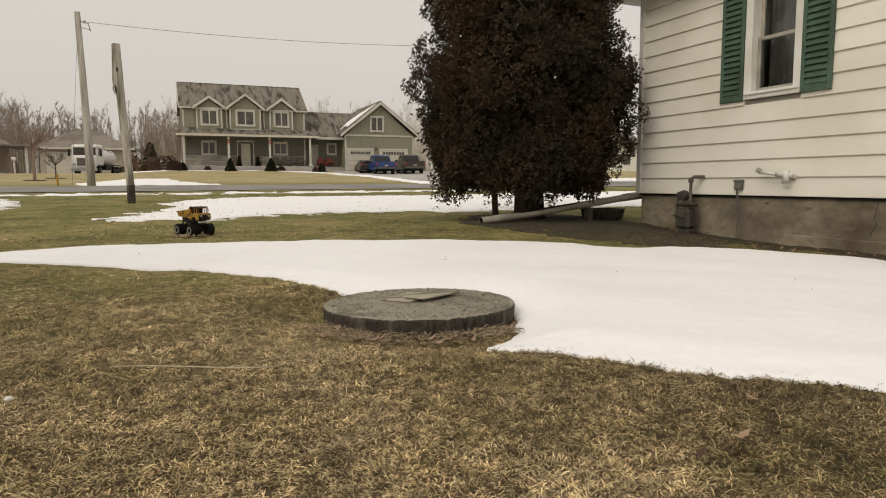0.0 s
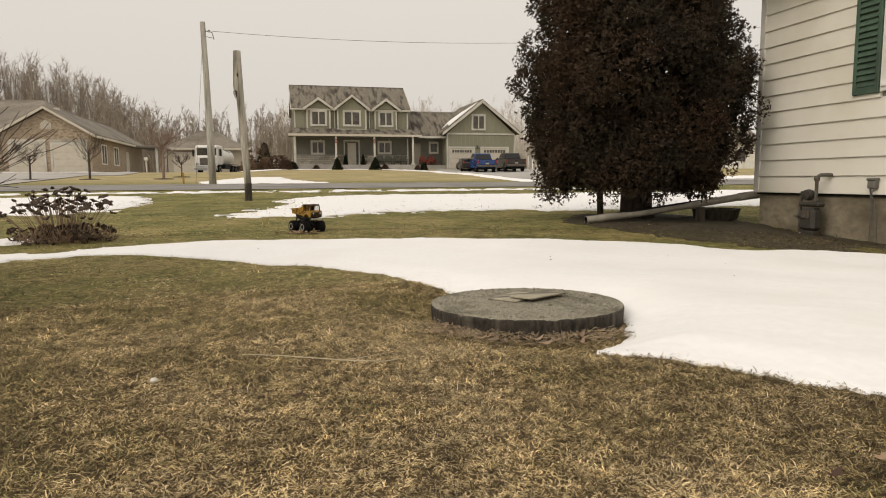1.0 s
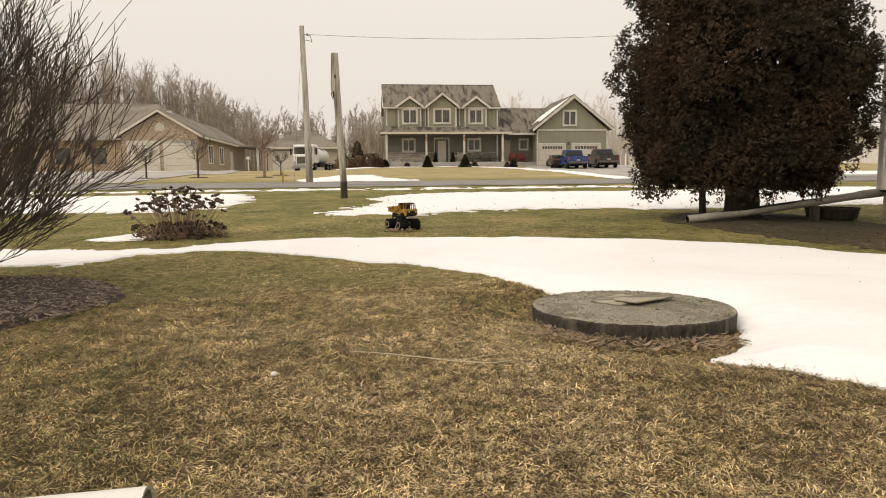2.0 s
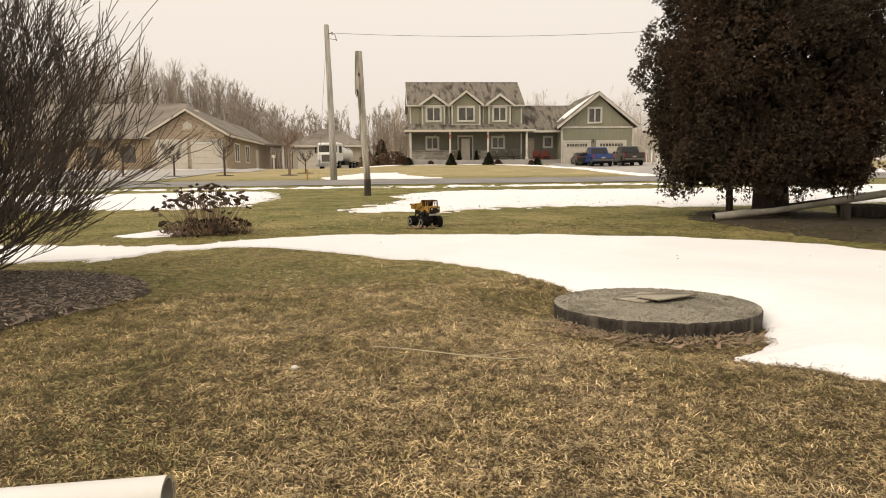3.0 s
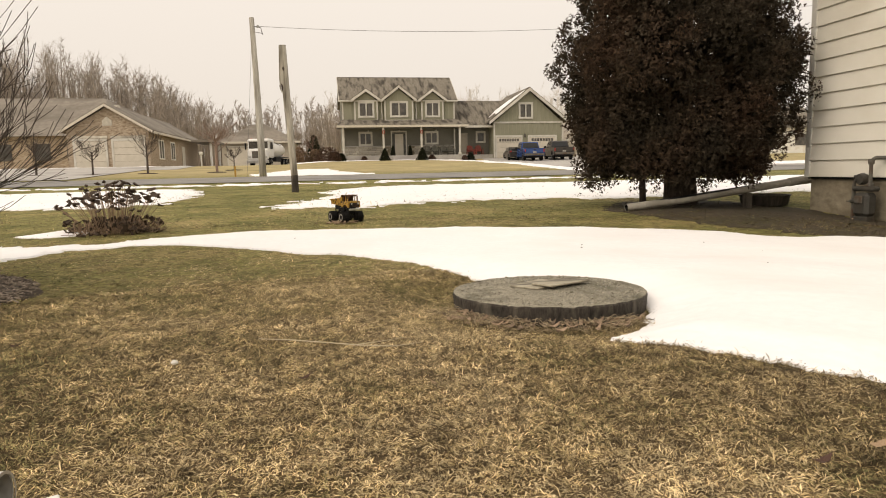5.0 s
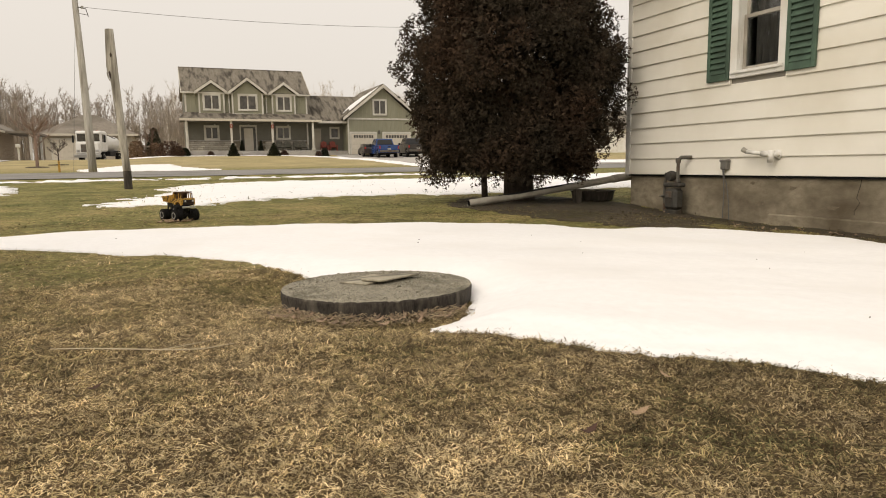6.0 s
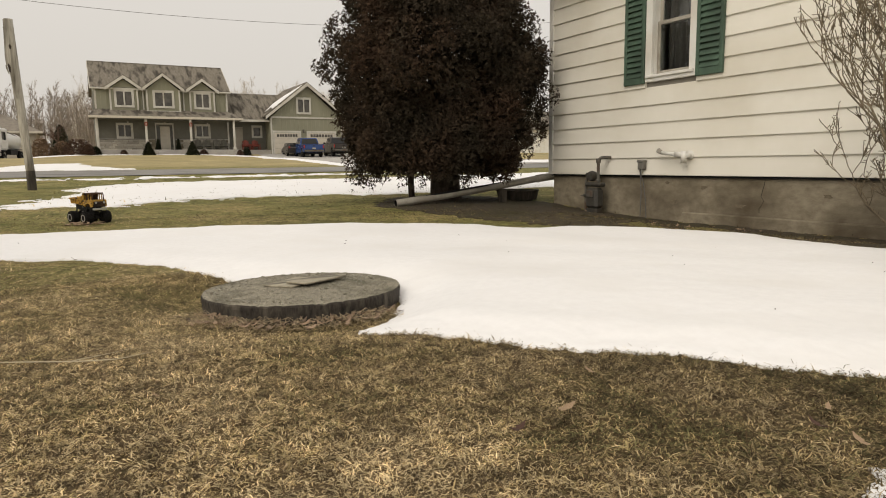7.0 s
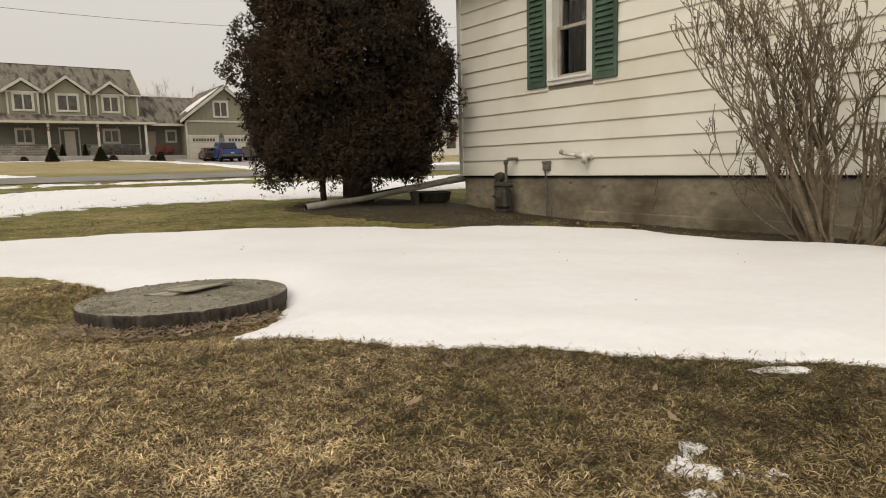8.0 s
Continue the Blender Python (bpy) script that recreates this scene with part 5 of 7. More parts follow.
part("canopy", Build().box((0.06, -0.108, 0.428), (0.225, 0.108, 0.438), 0.004).box((0.06, -0.113, 0.405), (0.10, 0.113, 0.429), 0.006), M_RUST, bed, "rusted canopy plate")
# cab, bonnet and wings
part("cab", Build().box((0.115, -0.085, 0.245), (0.155, 0.085, 0.335), 0.006).box((0.105, -0.085, 0.335), (0.115, 0.085, 0.425), 0.002)
     .box((0.11, -0.085, 0.415), (0.265, 0.085, 0.427), 0.005), M_RUST, toy, "rusted open cab")
for x_, y_ in ((0.165, -0.08), (0.165, 0.08), (0.225, -0.08), (0.225, 0.08), (0.268, -0.08), (0.268, 0.08)):
    part("cab_post", Build().box((x_ - 0.006, y_ - 0.006, 0.325), (x_ + 0.006, y_ + 0.006, 0.415), 0.002), M_TOY if x_ < 0.25 else M_RUST, toy, "chipped window post")
arch = [(0.075, 0.25), (0.075, 0.335), (0.24, 0.342), (0.285, 0.335), (0.29, 0.245), (0.255, 0.235)] + [(0.176 + 0.075 * math.cos(a), 0.235 + 0.055 * math.sin(a)) for a in [0.3 + k * (2.54 / 8) for k in range(9)]] + [(0.095, 0.24)]
for s_ in (-1, 1):
    b = Build()
    b.add([(x, y, z) for y in (0.088 * s_, 0.112 * s_) for x, z in arch], [tuple(range(len(arch))), tuple(range(2 * len(arch) - 1, len(arch) - 1, -1))] +
          [(i, i + len(arch), (i + 1) % len(arch) + len(arch), (i + 1) % len(arch)) for i in range(len(arch))])
    part("wing", b, M_TOY, toy, "yellow arched wing")
part("bonnet", Build().box((0.155, -0.087, 0.275), (0.285, 0.087, 0.34), 0.01), M_TOY, toy, "yellow bonnet")
part("grille", Build().box((0.284, -0.08, 0.235), (0.312, 0.08, 0.315), 0.005), M_BLACK, toy, "black grille")
b = Build()
for z_ in (0.25, 0.265, 0.28, 0.295):
    b.box((0.310, -0.07, z_), (0.317, 0.07, z_ + 0.006), 0.002)
part("grille_bars", b, M_RUST, toy)
part("bumper", Build().box((0.275, -0.095, 0.192), (0.32, 0.095, 0.222), 0.005), M_CHROME, toy, "dull metal bumper")
for y_ in (-0.06, 0.06):
    part("headlight", Build().lathe([(0.014, 0.0), (0.016, 0.006), (0.010, 0.010)], (0.311, y_, 0.30), "x", 12), M_RIM, toy)

# ---------------------------------------------------------------- house across the road
FX, FS = -0.088, 64 / 58
FZ = 0.617


def hx(x):
    return (x - FX) * FS + FX


def hz(z):
    return (z - FZ) * FS + FZ


FY = 64.0
far_house = thing("family_house", "two-storey sage-green house with three dormers, porch and double garage", "house", pose(0, FY, 0))
base_z = hz(1.60)
floor_z = hz(1.95)
XL, XR = hx(1.75), hx(11.8)
EAVE, RIDGE = hz(6.8), 10.0
# main block
part("wall", Build().box((XL, 0.2, base_z - 0.3), (XR, 7.0, EAVE)), M_LAP, far_house, "lap-sided wall, porch shade in its dark grey")
b = Build()
b.prism([(0.2, EAVE), (7.0, EAVE), (3.6, RIDGE - 0.12)], 0, XL + 0.02, XR - 0.02)
part("gable_wall", b, M_HOUSE, far_house)


def roof_slab(xa, xb, ya, za, yb, zb, t=0.14):
    n = Vector((0, -(zb - za), yb - ya)).normalized() * t
    p = [Vector((xa, ya, za)), Vector((xb, ya, za)), Vector((xb, yb, zb)), Vector((xa, yb, zb))]
    return Build().add(p + [q + n for q in p], [(0, 1, 2, 3), (7, 6, 5, 4), (0, 4, 5, 1), (1, 5, 6, 2), (2, 6, 7, 3), (3, 7, 4, 0)])


ro = part("roof", roof_slab(XL - 0.25, XR + 0.25, -0.2, EAVE - 0.05, 3.6, RIDGE), M_SHINGLE, far_house, "dark weathered shingle roof")
part("roof_back", roof_slab(XL - 0.25, XR + 0.25, 7.4, EAVE - 0.05, 3.6, RIDGE), M_SHINGLE, ro)
for xa_ in (XR + 0.25, XL - 0.31):
    part("rake_trim", Build().prism([(-0.25, EAVE - 0.1), (-0.25, EAVE + 0.1), (3.6, RIDGE + 0.16), (3.6, RIDGE - 0.06)], 0, xa_, xa_ + 0.06), M_TRIM_FAR, ro, "white rake board")
part("gutter", Build().box((XL - 0.3, -0.32, EAVE - 0.12), (XR + 0.3, -0.21, EAVE + 0.03), 0.02), M_TRIM_FAR, ro)
part("ridge_cap", Build().box((XL - 0.25, 3.5, RIDGE + 0.10), (XR + 0.25, 3.7, RIDGE + 0.17), 0.02), M_SHINGLE, ro)
# upper front wall in board and batten
UP0 = hz(5.05)
up = part("upper_wall", Build().box((XL, 0.0, UP0 - 0.4), (XR, 0.2, EAVE - 0.06)), M_HOUSE, far_house, "sage board-and-batten wall")
b = Build()
x_ = XL + 0.1
while x_ < XR:
    part("batten", Build().box((x_ - 0.03, -0.03, UP0 - 0.3), (x_ + 0.03, 0.0, EAVE - 0.13)), M_BATTEN, up)
    x_ += 0.4
for x_ in (XL + 0.02, XR - 0.12):
    part("corner_board", Build().box((x_, -0.05, base_z), (x_ + 0.14, -0.031, EAVE - 0.13)), M_TRIM_FAR, up)


def house_window(parent, xa, xb, za, zb, y, cols=2, bars=True):
    """A casement with a white casing, sashes, panes and bars, on a wall that faces the road."""
    w = part("window", Build().box((xa - 0.13, y - 0.06, za - 0.13), (xa, y, zb + 0.15), 0.01).box((xb, y - 0.06, za - 0.13), (xb + 0.13, y, zb + 0.15), 0.01)
             .box((xa, y - 0.06, zb), (xb, y, zb + 0.15), 0.01).box((xa, y - 0.07, za - 0.13), (xb, y, za), 0.01), M_TRIM_FAR, parent, "white-cased window")
    n = cols
    for k in range(n):
        a, c = xa + (xb - xa) * k / n, xa + (xb - xa) * (k + 1) / n
        part("sash", Build().box((a + 0.005, y - 0.045, za), (a + 0.06, y - 0.005, zb)).box((c - 0.06, y - 0.045, za), (c - 0.005, y - 0.005, zb))
             .box((a + 0.06, y - 0.045, za), (c - 0.06, y - 0.005, za + 0.06)).box((a + 0.06, y - 0.045, zb - 0.06), (c - 0.06, y - 0.005, zb)), M_TRIM_FAR, w)
        part("pane", Build().box((a + 0.06, y - 0.03, za + 0.06), (c - 0.06, y - 0.012, zb - 0.06)), M_DARK_GLASS, w)
    return w


def dormer(xc, wid, apex, front):
    xa, xb = xc - wid / 2, xc + wid / 2
    d = part("dormer", Build().box((xa, front, UP0 - 0.1), (xb, 0.0, EAVE + 0.02))
             .prism([(xa + 0.02, EAVE + 0.02), (xb - 0.02, EAVE + 0.02), (xc, apex - 0.22)], 1, front, 3.0), M_HOUSE, far_house, "sage gabled dormer")
    b = Build()
    x = xa + 0.2
    while x < xb - 0.1:
        part("batten", Build().box((x - 0.025, front - 0.025, UP0 - 0.05), (x + 0.025, front, EAVE + 0.3 * (1 - abs(x - xc) / (wid / 2)) * 2)), M_BATTEN, d)
        x += 0.35
    pass
    ov = 0.42
    slope = (apex - EAVE) / (wid / 2 + ov)
    for s in (-1, 1):
        xe = xc + s * (wid / 2 + ov)
        p = [(xc, apex), (xe, EAVE - 0.02), (xe, EAVE - 0.02 + 0.13), (xc, apex + 0.13)]
        part("dormer_roof", Build().prism(p, 1, front - 0.30, 2.9), M_SHINGLE, d)
        p = [(xc, apex - 0.20), (xe - 0.02 * s, EAVE - 0.22), (xe - 0.02 * s, EAVE + 0.05), (xc, apex + 0.07)]
        part("barge_board", Build().prism(p, 1, front - 0.36, front - 0.301), M_TRIM_FAR, d, "white barge board")
        part("corner_board", Build().box((xc + s * wid / 2 - 0.08, front - 0.04, UP0 - 0.1), (xc + s * wid / 2 + 0.06, front - 0.005, EAVE)), M_TRIM_FAR, d)
    part("frieze", Build().box((xa + 0.06, front - 0.035, UP0 - 0.1), (xb - 0.06, front - 0.005, UP0 + 0.06)), M_TRIM_FAR, d)
    return d


for xc_, wd_, ap_, fr_, w0_, w1_ in ((hx(3.86), 2.15, hz(7.72), -0.25, 0.66, 0.66), (hx(6.73), 2.7, hz(8.0), -0.45, 0.76, 0.76), (hx(9.76), 2.1, hz(7.74), -0.25, 0.62, 0.62)):
    d_ = dormer(xc_, wd_, ap_, fr_)
    house_window(d_, xc_ - w0_, xc_ + w1_, hz(5.43), hz(6.6), fr_, 2)
# downpipes between the dormers
for x_ in (hx(5.25), hx(8.3)):
    part("downpipe", Build().box((x_ - 0.05, -0.12, UP0 - 0.1), (x_ + 0.05, -0.04, EAVE)), M_TRIM_FAR, far_house)
# porch
PY = -2.0
PXL, PXR = hx(1.2), hx(12.6)
PE, PT = hz(4.45), hz(5.08)
p_ = [Vector((PXL, PY - 0.3, PE)), Vector((PXR, PY - 0.3, PE)), Vector((XR, -0.03, PT)), Vector((XL, -0.03, PT))]
pr = part("porch_roof", Build().add(p_ + [q + Vector((0, 0, 0.12)) for q in p_], [(0, 1, 2, 3), (7, 6, 5, 4), (0, 4, 5, 1), (1, 5, 6, 2), (2, 6, 7, 3), (3, 7, 4, 0)]), M_SHINGLE, far_house, "dark shingle porch roof")
part("fascia", Build().box((PXL, PY - 0.36, PE - 0.10), (PXR, PY - 0.301, PE + 0.10)), M_GDOOR, pr, "pale fascia")
part("porch_ceiling", Build().box((PXL + 0.1, PY - 0.29, PE - 0.10), (PXR - 0.1, 0.19, PE - 0.04)), M_LAP, pr)
part("porch_floor", Build().box((PXL + 0.3, PY - 0.2, base_z - 0.3), (PXR - 0.2, 0.19, floor_z), 0.02), M_GRAVEL, far_house, "pale porch slab")
for k in range(2):
    part("porch_step", Build().box((hx(5.9), PY - 0.55 - 0.3 * k, base_z - 0.3), (hx(7.5), PY - 0.21 - 0.3 * k, floor_z - 0.15 * (k + 1)), 0.015), M_GRAVEL, far_house)
for x_ in (hx(1.72), hx(5.15), hx(8.45), hx(11.85)):
    po = part("porch_post", Build().box((x_ - 0.09, PY - 0.19, floor_z), (x_ + 0.09, PY - 0.01, PE - 0.1), 0.015), M_TRIM_FAR, far_house, "white porch post")
    part("post_base", Build().box((x_ - 0.15, PY - 0.25, floor_z), (x_ + 0.15, PY + 0.05, floor_z + 0.2), 0.01), M_TRIM_FAR, po)
for x_ in (hx(5.15), hx(8.45)):
    part("wreath", Build().tube([(x_ + 0.10 * math.cos(k * 0.5236), PY - 0.24, hz(3.95) + 0.15 * math.sin(k * 0.5236)) for k in range(13)], 0.04, 6), M_RED, far_house, "red wreath on the post")
# stone plinth of single stones
stone_meshes = [Build().box((-w / 2, -0.09, -0.085), (w / 2, 0.0, 0.085), 0.02).mesh("stone", M_STONE) for w in (0.34, 0.46, 0.58)]
rng = random.Random(4)
door_a, door_b = hx(5.95), hx(7.5)
plinth = part("stone_plinth", Build().box((XL, 0.14, floor_z), (door_a, 0.199, floor_z + 0.95)).box((door_b, 0.14, floor_z), (XR, 0.199, floor_z + 0.95)), M_FOUND, far_house, "ledge-stone plinth")
for row in range(5):
    x_ = XL + rng.uniform(0, 0.2)
    while x_ < XR - 0.3:
        k = rng.randrange(3)
        w_ = (0.34, 0.46, 0.58)[k]
        if not (door_a - 0.5 < x_ + w_ / 2 < door_b + 0.5):
            o_ = new("stone", stone_meshes[k])
            o_.parent = plinth
            o_.location = (x_ + w_ / 2, 0.137, floor_z + 0.09 + row * 0.185)
        x_ += w_ + 0.02
part("plinth_cap", Build().box((XL, 0.0, floor_z + 0.95), (door_a, 0.198, floor_z + 1.02), 0.01).box((door_b, 0.0, floor_z + 0.95), (XR, 0.198, floor_z + 1.02), 0.01), M_GRAVEL, plinth)
house_window(far_house, hx(3.25), hx(4.25), hz(3.0), hz(4.0), 0.19, 2)
house_window(far_house, hx(9.15), hx(10.2), hz(3.05), hz(4.0), 0.19, 2)
dr = part("front_door", Build().box((hx(6.35), 0.1, floor_z), (hx(7.1), 0.19, hz(3.9)), 0.02), M_GDOOR, far_house, "pale front door with side lights")
part("door_casing", Build().box((hx(6.0), 0.12, floor_z), (hx(6.1), 0.195, hz(4.05))).box((hx(7.32), 0.12, floor_z), (hx(7.42), 0.195, hz(4.05))).box((hx(6.0), 0.11, hz(4.05)), (hx(7.42), 0.195, hz(4.18))), M_TRIM_FAR, dr)
for xa_, xb_ in ((6.12, 6.32), (7.13, 7.31)):
    part("side_light", Build().box((hx(xa_), 0.14, floor_z + 0.3), (hx(xb_), 0.192, hz(3.9))), M_DARK_GLASS, dr)
for x_ in (hx(4.0), hx(6.75), hx(10.1)):
    part("porch_lamp", Build().box((x_ - 0.06, 0.02, hz(4.1)), (x_ + 0.06, 0.14, hz(4.1) + 0.16), 0.02), M_TRIM_FAR, far_house)
# link between house and garage
LXL, LXR = XR + 0.0, hx(15.4)
part("link_wall", Build().box((LXL, 1.0, base_z - 0.3), (LXR + 0.3, 6.0, hz(4.5))), M_LAP, far_house)
part("link_roof", roof_slab(LXL + 0.01, hx(17.5), -0.6, hz(4.42), 3.4, hz(6.85) + 0.15), M_SHINGLE, far_house, "low dark shingle link roof")
part("link_back_roof", roof_slab(LXL + 0.01, hx(17.5), 7.0, hz(4.42), 3.4, hz(6.85) + 0.15), M_SHINGLE, far_house)
part("link_fascia", Build().box((PXR, -0.68, hz(4.36)), (LXR, -0.61, hz(4.55))), M_TRIM_FAR, far_house)
part("link_floor", Build().box((PXR - 0.19, -0.7, base_z - 0.3), (LXR, 0.99, floor_z), 0.02), M_GRAVEL, far_house)
part("link_door", Build().box((hx(12.35), 0.9, floor_z), (hx(13.15), 0.99, hz(3.85)), 0.02).box((hx(12.3), 0.94, hz(3.86)), (hx(13.2), 0.995, hz(3.97))), M_SHEDWALL, far_house, "tan side door")
house_window(far_house, hx(14.05), hx(14.75), hz(3.15), hz(4.0), 0.99, 1)
part("link_post", Build().box((hx(15.2), -0.7, floor_z), (hx(15.2) + 0.2, -0.5, hz(4.36)), 0.01), M_TRIM_FAR, far_house)
# garage
hx_main, hz_main = hx, hz


def hx(x):
    return (hx_main(x) - FX) * 0.974 + FX


def hz(z):
    return (hz_main(z) - FZ) * 0.974 + FZ


GXL, GXR = hx(15.6), hx(22.2)
GE, GA = hz(4.88), hz(7.9)
GF = -1.2
GC = (GXL + GXR) / 2
gar = part("garage", Build().box((GXL, GF, base_z - 0.3), (GXR, 6.5, GE)).prism([(GXL, GE), (GXR, GE), (GC, GA - 0.15)], 1, GF, 6.5), M_HOUSE, far_house, "sage board-and-batten garage")
b = Build()
x_ = GXL + 0.2
while x_ < GXR:
    top_ = GE + (GA - 0.35 - GE) * (1 - abs(x_ - GC) / (GC - GXL))
    part("batten", Build().box((x_ - 0.03, GF - 0.03, hz(3.75)), (x_ + 0.03, GF, max(top_, GE - 0.1))), M_BATTEN, gar)
    x_ += 0.42
part("band", Build().box((GXL - 0.02, GF - 0.07, GE - 0.10), (GXR + 0.02, GF - 0.031, GE + 0.06)), M_TRIM_FAR, gar, "white band board")
for s_ in (-1, 1):
    xe_ = GC + s_ * (GC - GXL + 0.6)
    ze_ = GE - 0.02
    part("garage_roof", Build().prism([(GC, GA), (xe_, ze_), (xe_, ze_ + 0.16), (GC, GA + 0.16)], 1, GF - 0.45, 6.8), M_SHINGLE, gar)
    part("barge_board", Build().prism([(GC, GA - 0.24), (xe_, ze_ - 0.22), (xe_, ze_ + 0.06), (GC, GA + 0.08)], 1, GF - 0.53, GF - 0.451), M_TRIM_FAR, gar, "white barge board")
    part("corner_board", Build().box((GC + s_ * (GC - GXL) - 0.08, GF - 0.065, base_z), (GC + s_ * (GC - GXL) + 0.08, GF - 0.031, GE - 0.11)), M_TRIM_FAR, gar)
# patch of snow on the garage roof
pn_ = Vector((-(GA - GE + 0.12), 0, (GC - GXL + 0.75))).normalized()
b = Build()
for a0_, a1_, yo_, ye_ in ((0.10, 0.80, -1.5, 0.6), (0.3, 0.92, 0.6, 1.8)):
    q_ = []
    for a_, yy_ in ((a0_, yo_), (a1_, yo_), (a1_ - 0.1, ye_), (a0_ + 0.25, ye_)):
        q_.append(Vector((GC - a_ * (GC - GXL + 0.75), yy_, GA + 0.16 - a_ * (GA - GE + 0.12))))
    b.add([q + pn_ * 0.01 for q in q_] + [q + pn_ * 0.07 for q in q_], [(0, 1, 2, 3), (7, 6, 5, 4), (0, 4, 5, 1), (1, 5, 6, 2), (2, 6, 7, 3), (3, 7, 4, 0)])
part("roof_snow", b, M_SNOW, gar, "strip of snow on the roof")
house_window(gar, hx(18.05), hx(19.2), hz(5.3), hz(6.55), GF - 0.03, 2)


def garage_door(parent, xa, xb, za, zb, y, wind=True):
    g = part("garage_door", Build().box((xa - 0.15, y - 0.05, za), (xa, y + 0.02, zb + 0.02)).box((xb, y - 0.05, za), (xb + 0.15, y + 0.02, zb + 0.02))
             .box((xa - 0.15, y - 0.05, zb + 0.021), (xb + 0.15, y + 0.02, zb + 0.2)), M_TRIM_FAR, parent, "cream sectional garage door")
    h = (zb - za) / 4
    for k in range(4):
        part("panel", Build().box((xa, y - 0.03, za + k * h + 0.008), (xb, y + 0.01, za + (k + 1) * h - 0.008), 0.01), M_GDOOR, g)
    if wind:
        n = 8
        for k in range(n):
            a = xa + 0.2 + (xb - xa - 0.4) * k / n
            part("pane", Build().box((a + 0.03, y - 0.036, zb - h * 0.8), (a + (xb - xa - 0.4) / n - 0.03, y - 0.031, zb - h * 0.25)), M_DARK_GLASS, g)
    return g


garage_door(gar, hx(15.85), hx(18.15), base_z, hz(3.5), GF - 0.02)
garage_door(gar, hx(18.95), hx(21.5), base_z, hz(3.5), GF - 0.02)
part("lantern", Build().box((hx(18.5) - 0.08, GF - 0.2, hz(3.5)), (hx(18.5) + 0.08, GF - 0.031, hz(3.5) + 0.34), 0.03), M_PIPE_IRON, gar)

hx, hz = hx_main, hz_main

# shrubs before the porch


def conifer(x, y, h, r, name="cone_shrub", label="small dark cone-shaped evergreen shrub", material=M_SHRUB, seed=1, fl=1.0):
    rg = random.Random(seed)
    vs, fs = [], []
    for k in range(1500):
        t = rg.random() ** 0.7
        zz = h * (1 - t)
        rr = r * (t ** fl) * rg.uniform(0.7, 1.05)
        a = rg.uniform(0, 6.28319)
        o = Vector((rr * math.cos(a), rr * math.sin(a), zz))
        s = rg.uniform(0.10, 0.2) * (h / 1.5) ** 0.5
        d = Vector((math.cos(a), math.sin(a), rg.uniform(0.2, 1.2))).normalized() * s
        u = Vector((-math.sin(a), math.cos(a), rg.uniform(-0.4, 0.4))) * s * 0.4
        i = len(vs)
        vs.extend([tuple(o - u), tuple(o + d), tuple(o + u)])
        fs.append((i, i + 1, i + 2))
    th = thing(name, label, "shrub", pose(x, y, gz(x, y)))
    c = new("foliage", fast_mesh("foliage", np.array(vs), np.array(fs), material))
    c.parent = th
    part("stem", Build().tube([(0, 0, -0.1), (0, 0, h * 0.6)], [0.06, 0.03], 6), M_BARK, th)
    return th


conifer(hx(5.15) - 0.1, 60.0, 1.1, 0.5, seed=2)
conifer(hx(8.3) - 0.1, 59.8, 1.15, 0.58, seed=3)
conifer(hx(1.5), 60.8, 0.7, 0.45, "round_shrub", "low dark rounded shrub", M_SHRUB, 4, 0.4)
conifer(hx(12.6), 60.9, 0.65, 0.4, "round_shrub", "low dark rounded shrub", M_SHRUB, 5, 0.4)
conifer(hx(9.2), 61.0, 0.45, 0.4, "round_shrub", "low brown rounded shrub", M_RUST_SHRUB, 6, 0.4)
conifer(hx(3.4), 61.0, 0.4, 0.3, "round_shrub", "low brown rounded shrub", M_RUST_SHRUB, 7, 0.4)
conifer(hx(12.0), 60.6, 0.5, 0.3, "round_shrub", "low brown rounded shrub", M_RUST_SHRUB, 8, 0.4)
conifer(hx(0.4), 62, 1.3, 1.3, "round_shrub", "rusty brown leafless hedge shrub", M_RUST_SHRUB, 9, 0.3)
conifer(hx(0.9), 60.5, 0.9, 0.7, "round_shrub", "rusty brown leafless hedge shrub", M_RUST_SHRUB, 10, 0.3)
conifer(hx(6.05), 63.2, 0.95, 0.2, "pot_shrub", "slim evergreen beside the front door", M_SHRUB, 12)
conifer(hx(7.6), 63.2, 0.95, 0.2, "pot_shrub", "slim evergreen beside the front door", M_SHRUB, 13)
for k_ in (-2, -1):
    bpy.data.objects["pot_shrub" if k_ == -2 else "pot_shrub.001"].location.z = floor_z


def porch_chair(x, y, z, material, label, rot):
    c = thing("porch_chair", label, "chair", pose(x, y, z, 0, 0, rot), "porch chairs")
    part("seat", Build().box((-0.3, -0.28, 0.34), (0.3, 0.28, 0.38), 0.01, pose(0, 0, 0, -6, 0, 0)), material, c)
    b = Build()
    for k in range(5):
        b.box((-0.29 + 0.118 * k, 0.24, 0.36), (-0.19 + 0.118 * k, 0.27, 0.95 + 0.05 * (2 - abs(k - 2))), 0.006, pose(0, 0, 0, -10, 0, 0))
    part("backrest", b, material, c)
    for s in (-1, 1):
        part("arm", Build().box((s * 0.34 - 0.06, -0.34, 0.56), (s * 0.34 + 0.06, 0.3, 0.59), 0.006), material, c)
        part("leg", Build().box((s * 0.34 - 0.03, -0.32, 0.0), (s * 0.34 + 0.03, -0.26, 0.56), 0.006), material, c)
        part("leg", Build().box((s * 0.34 - 0.03, 0.24, 0.0), (s * 0.34 + 0.03, 0.30, 0.56), 0.006), material, c)


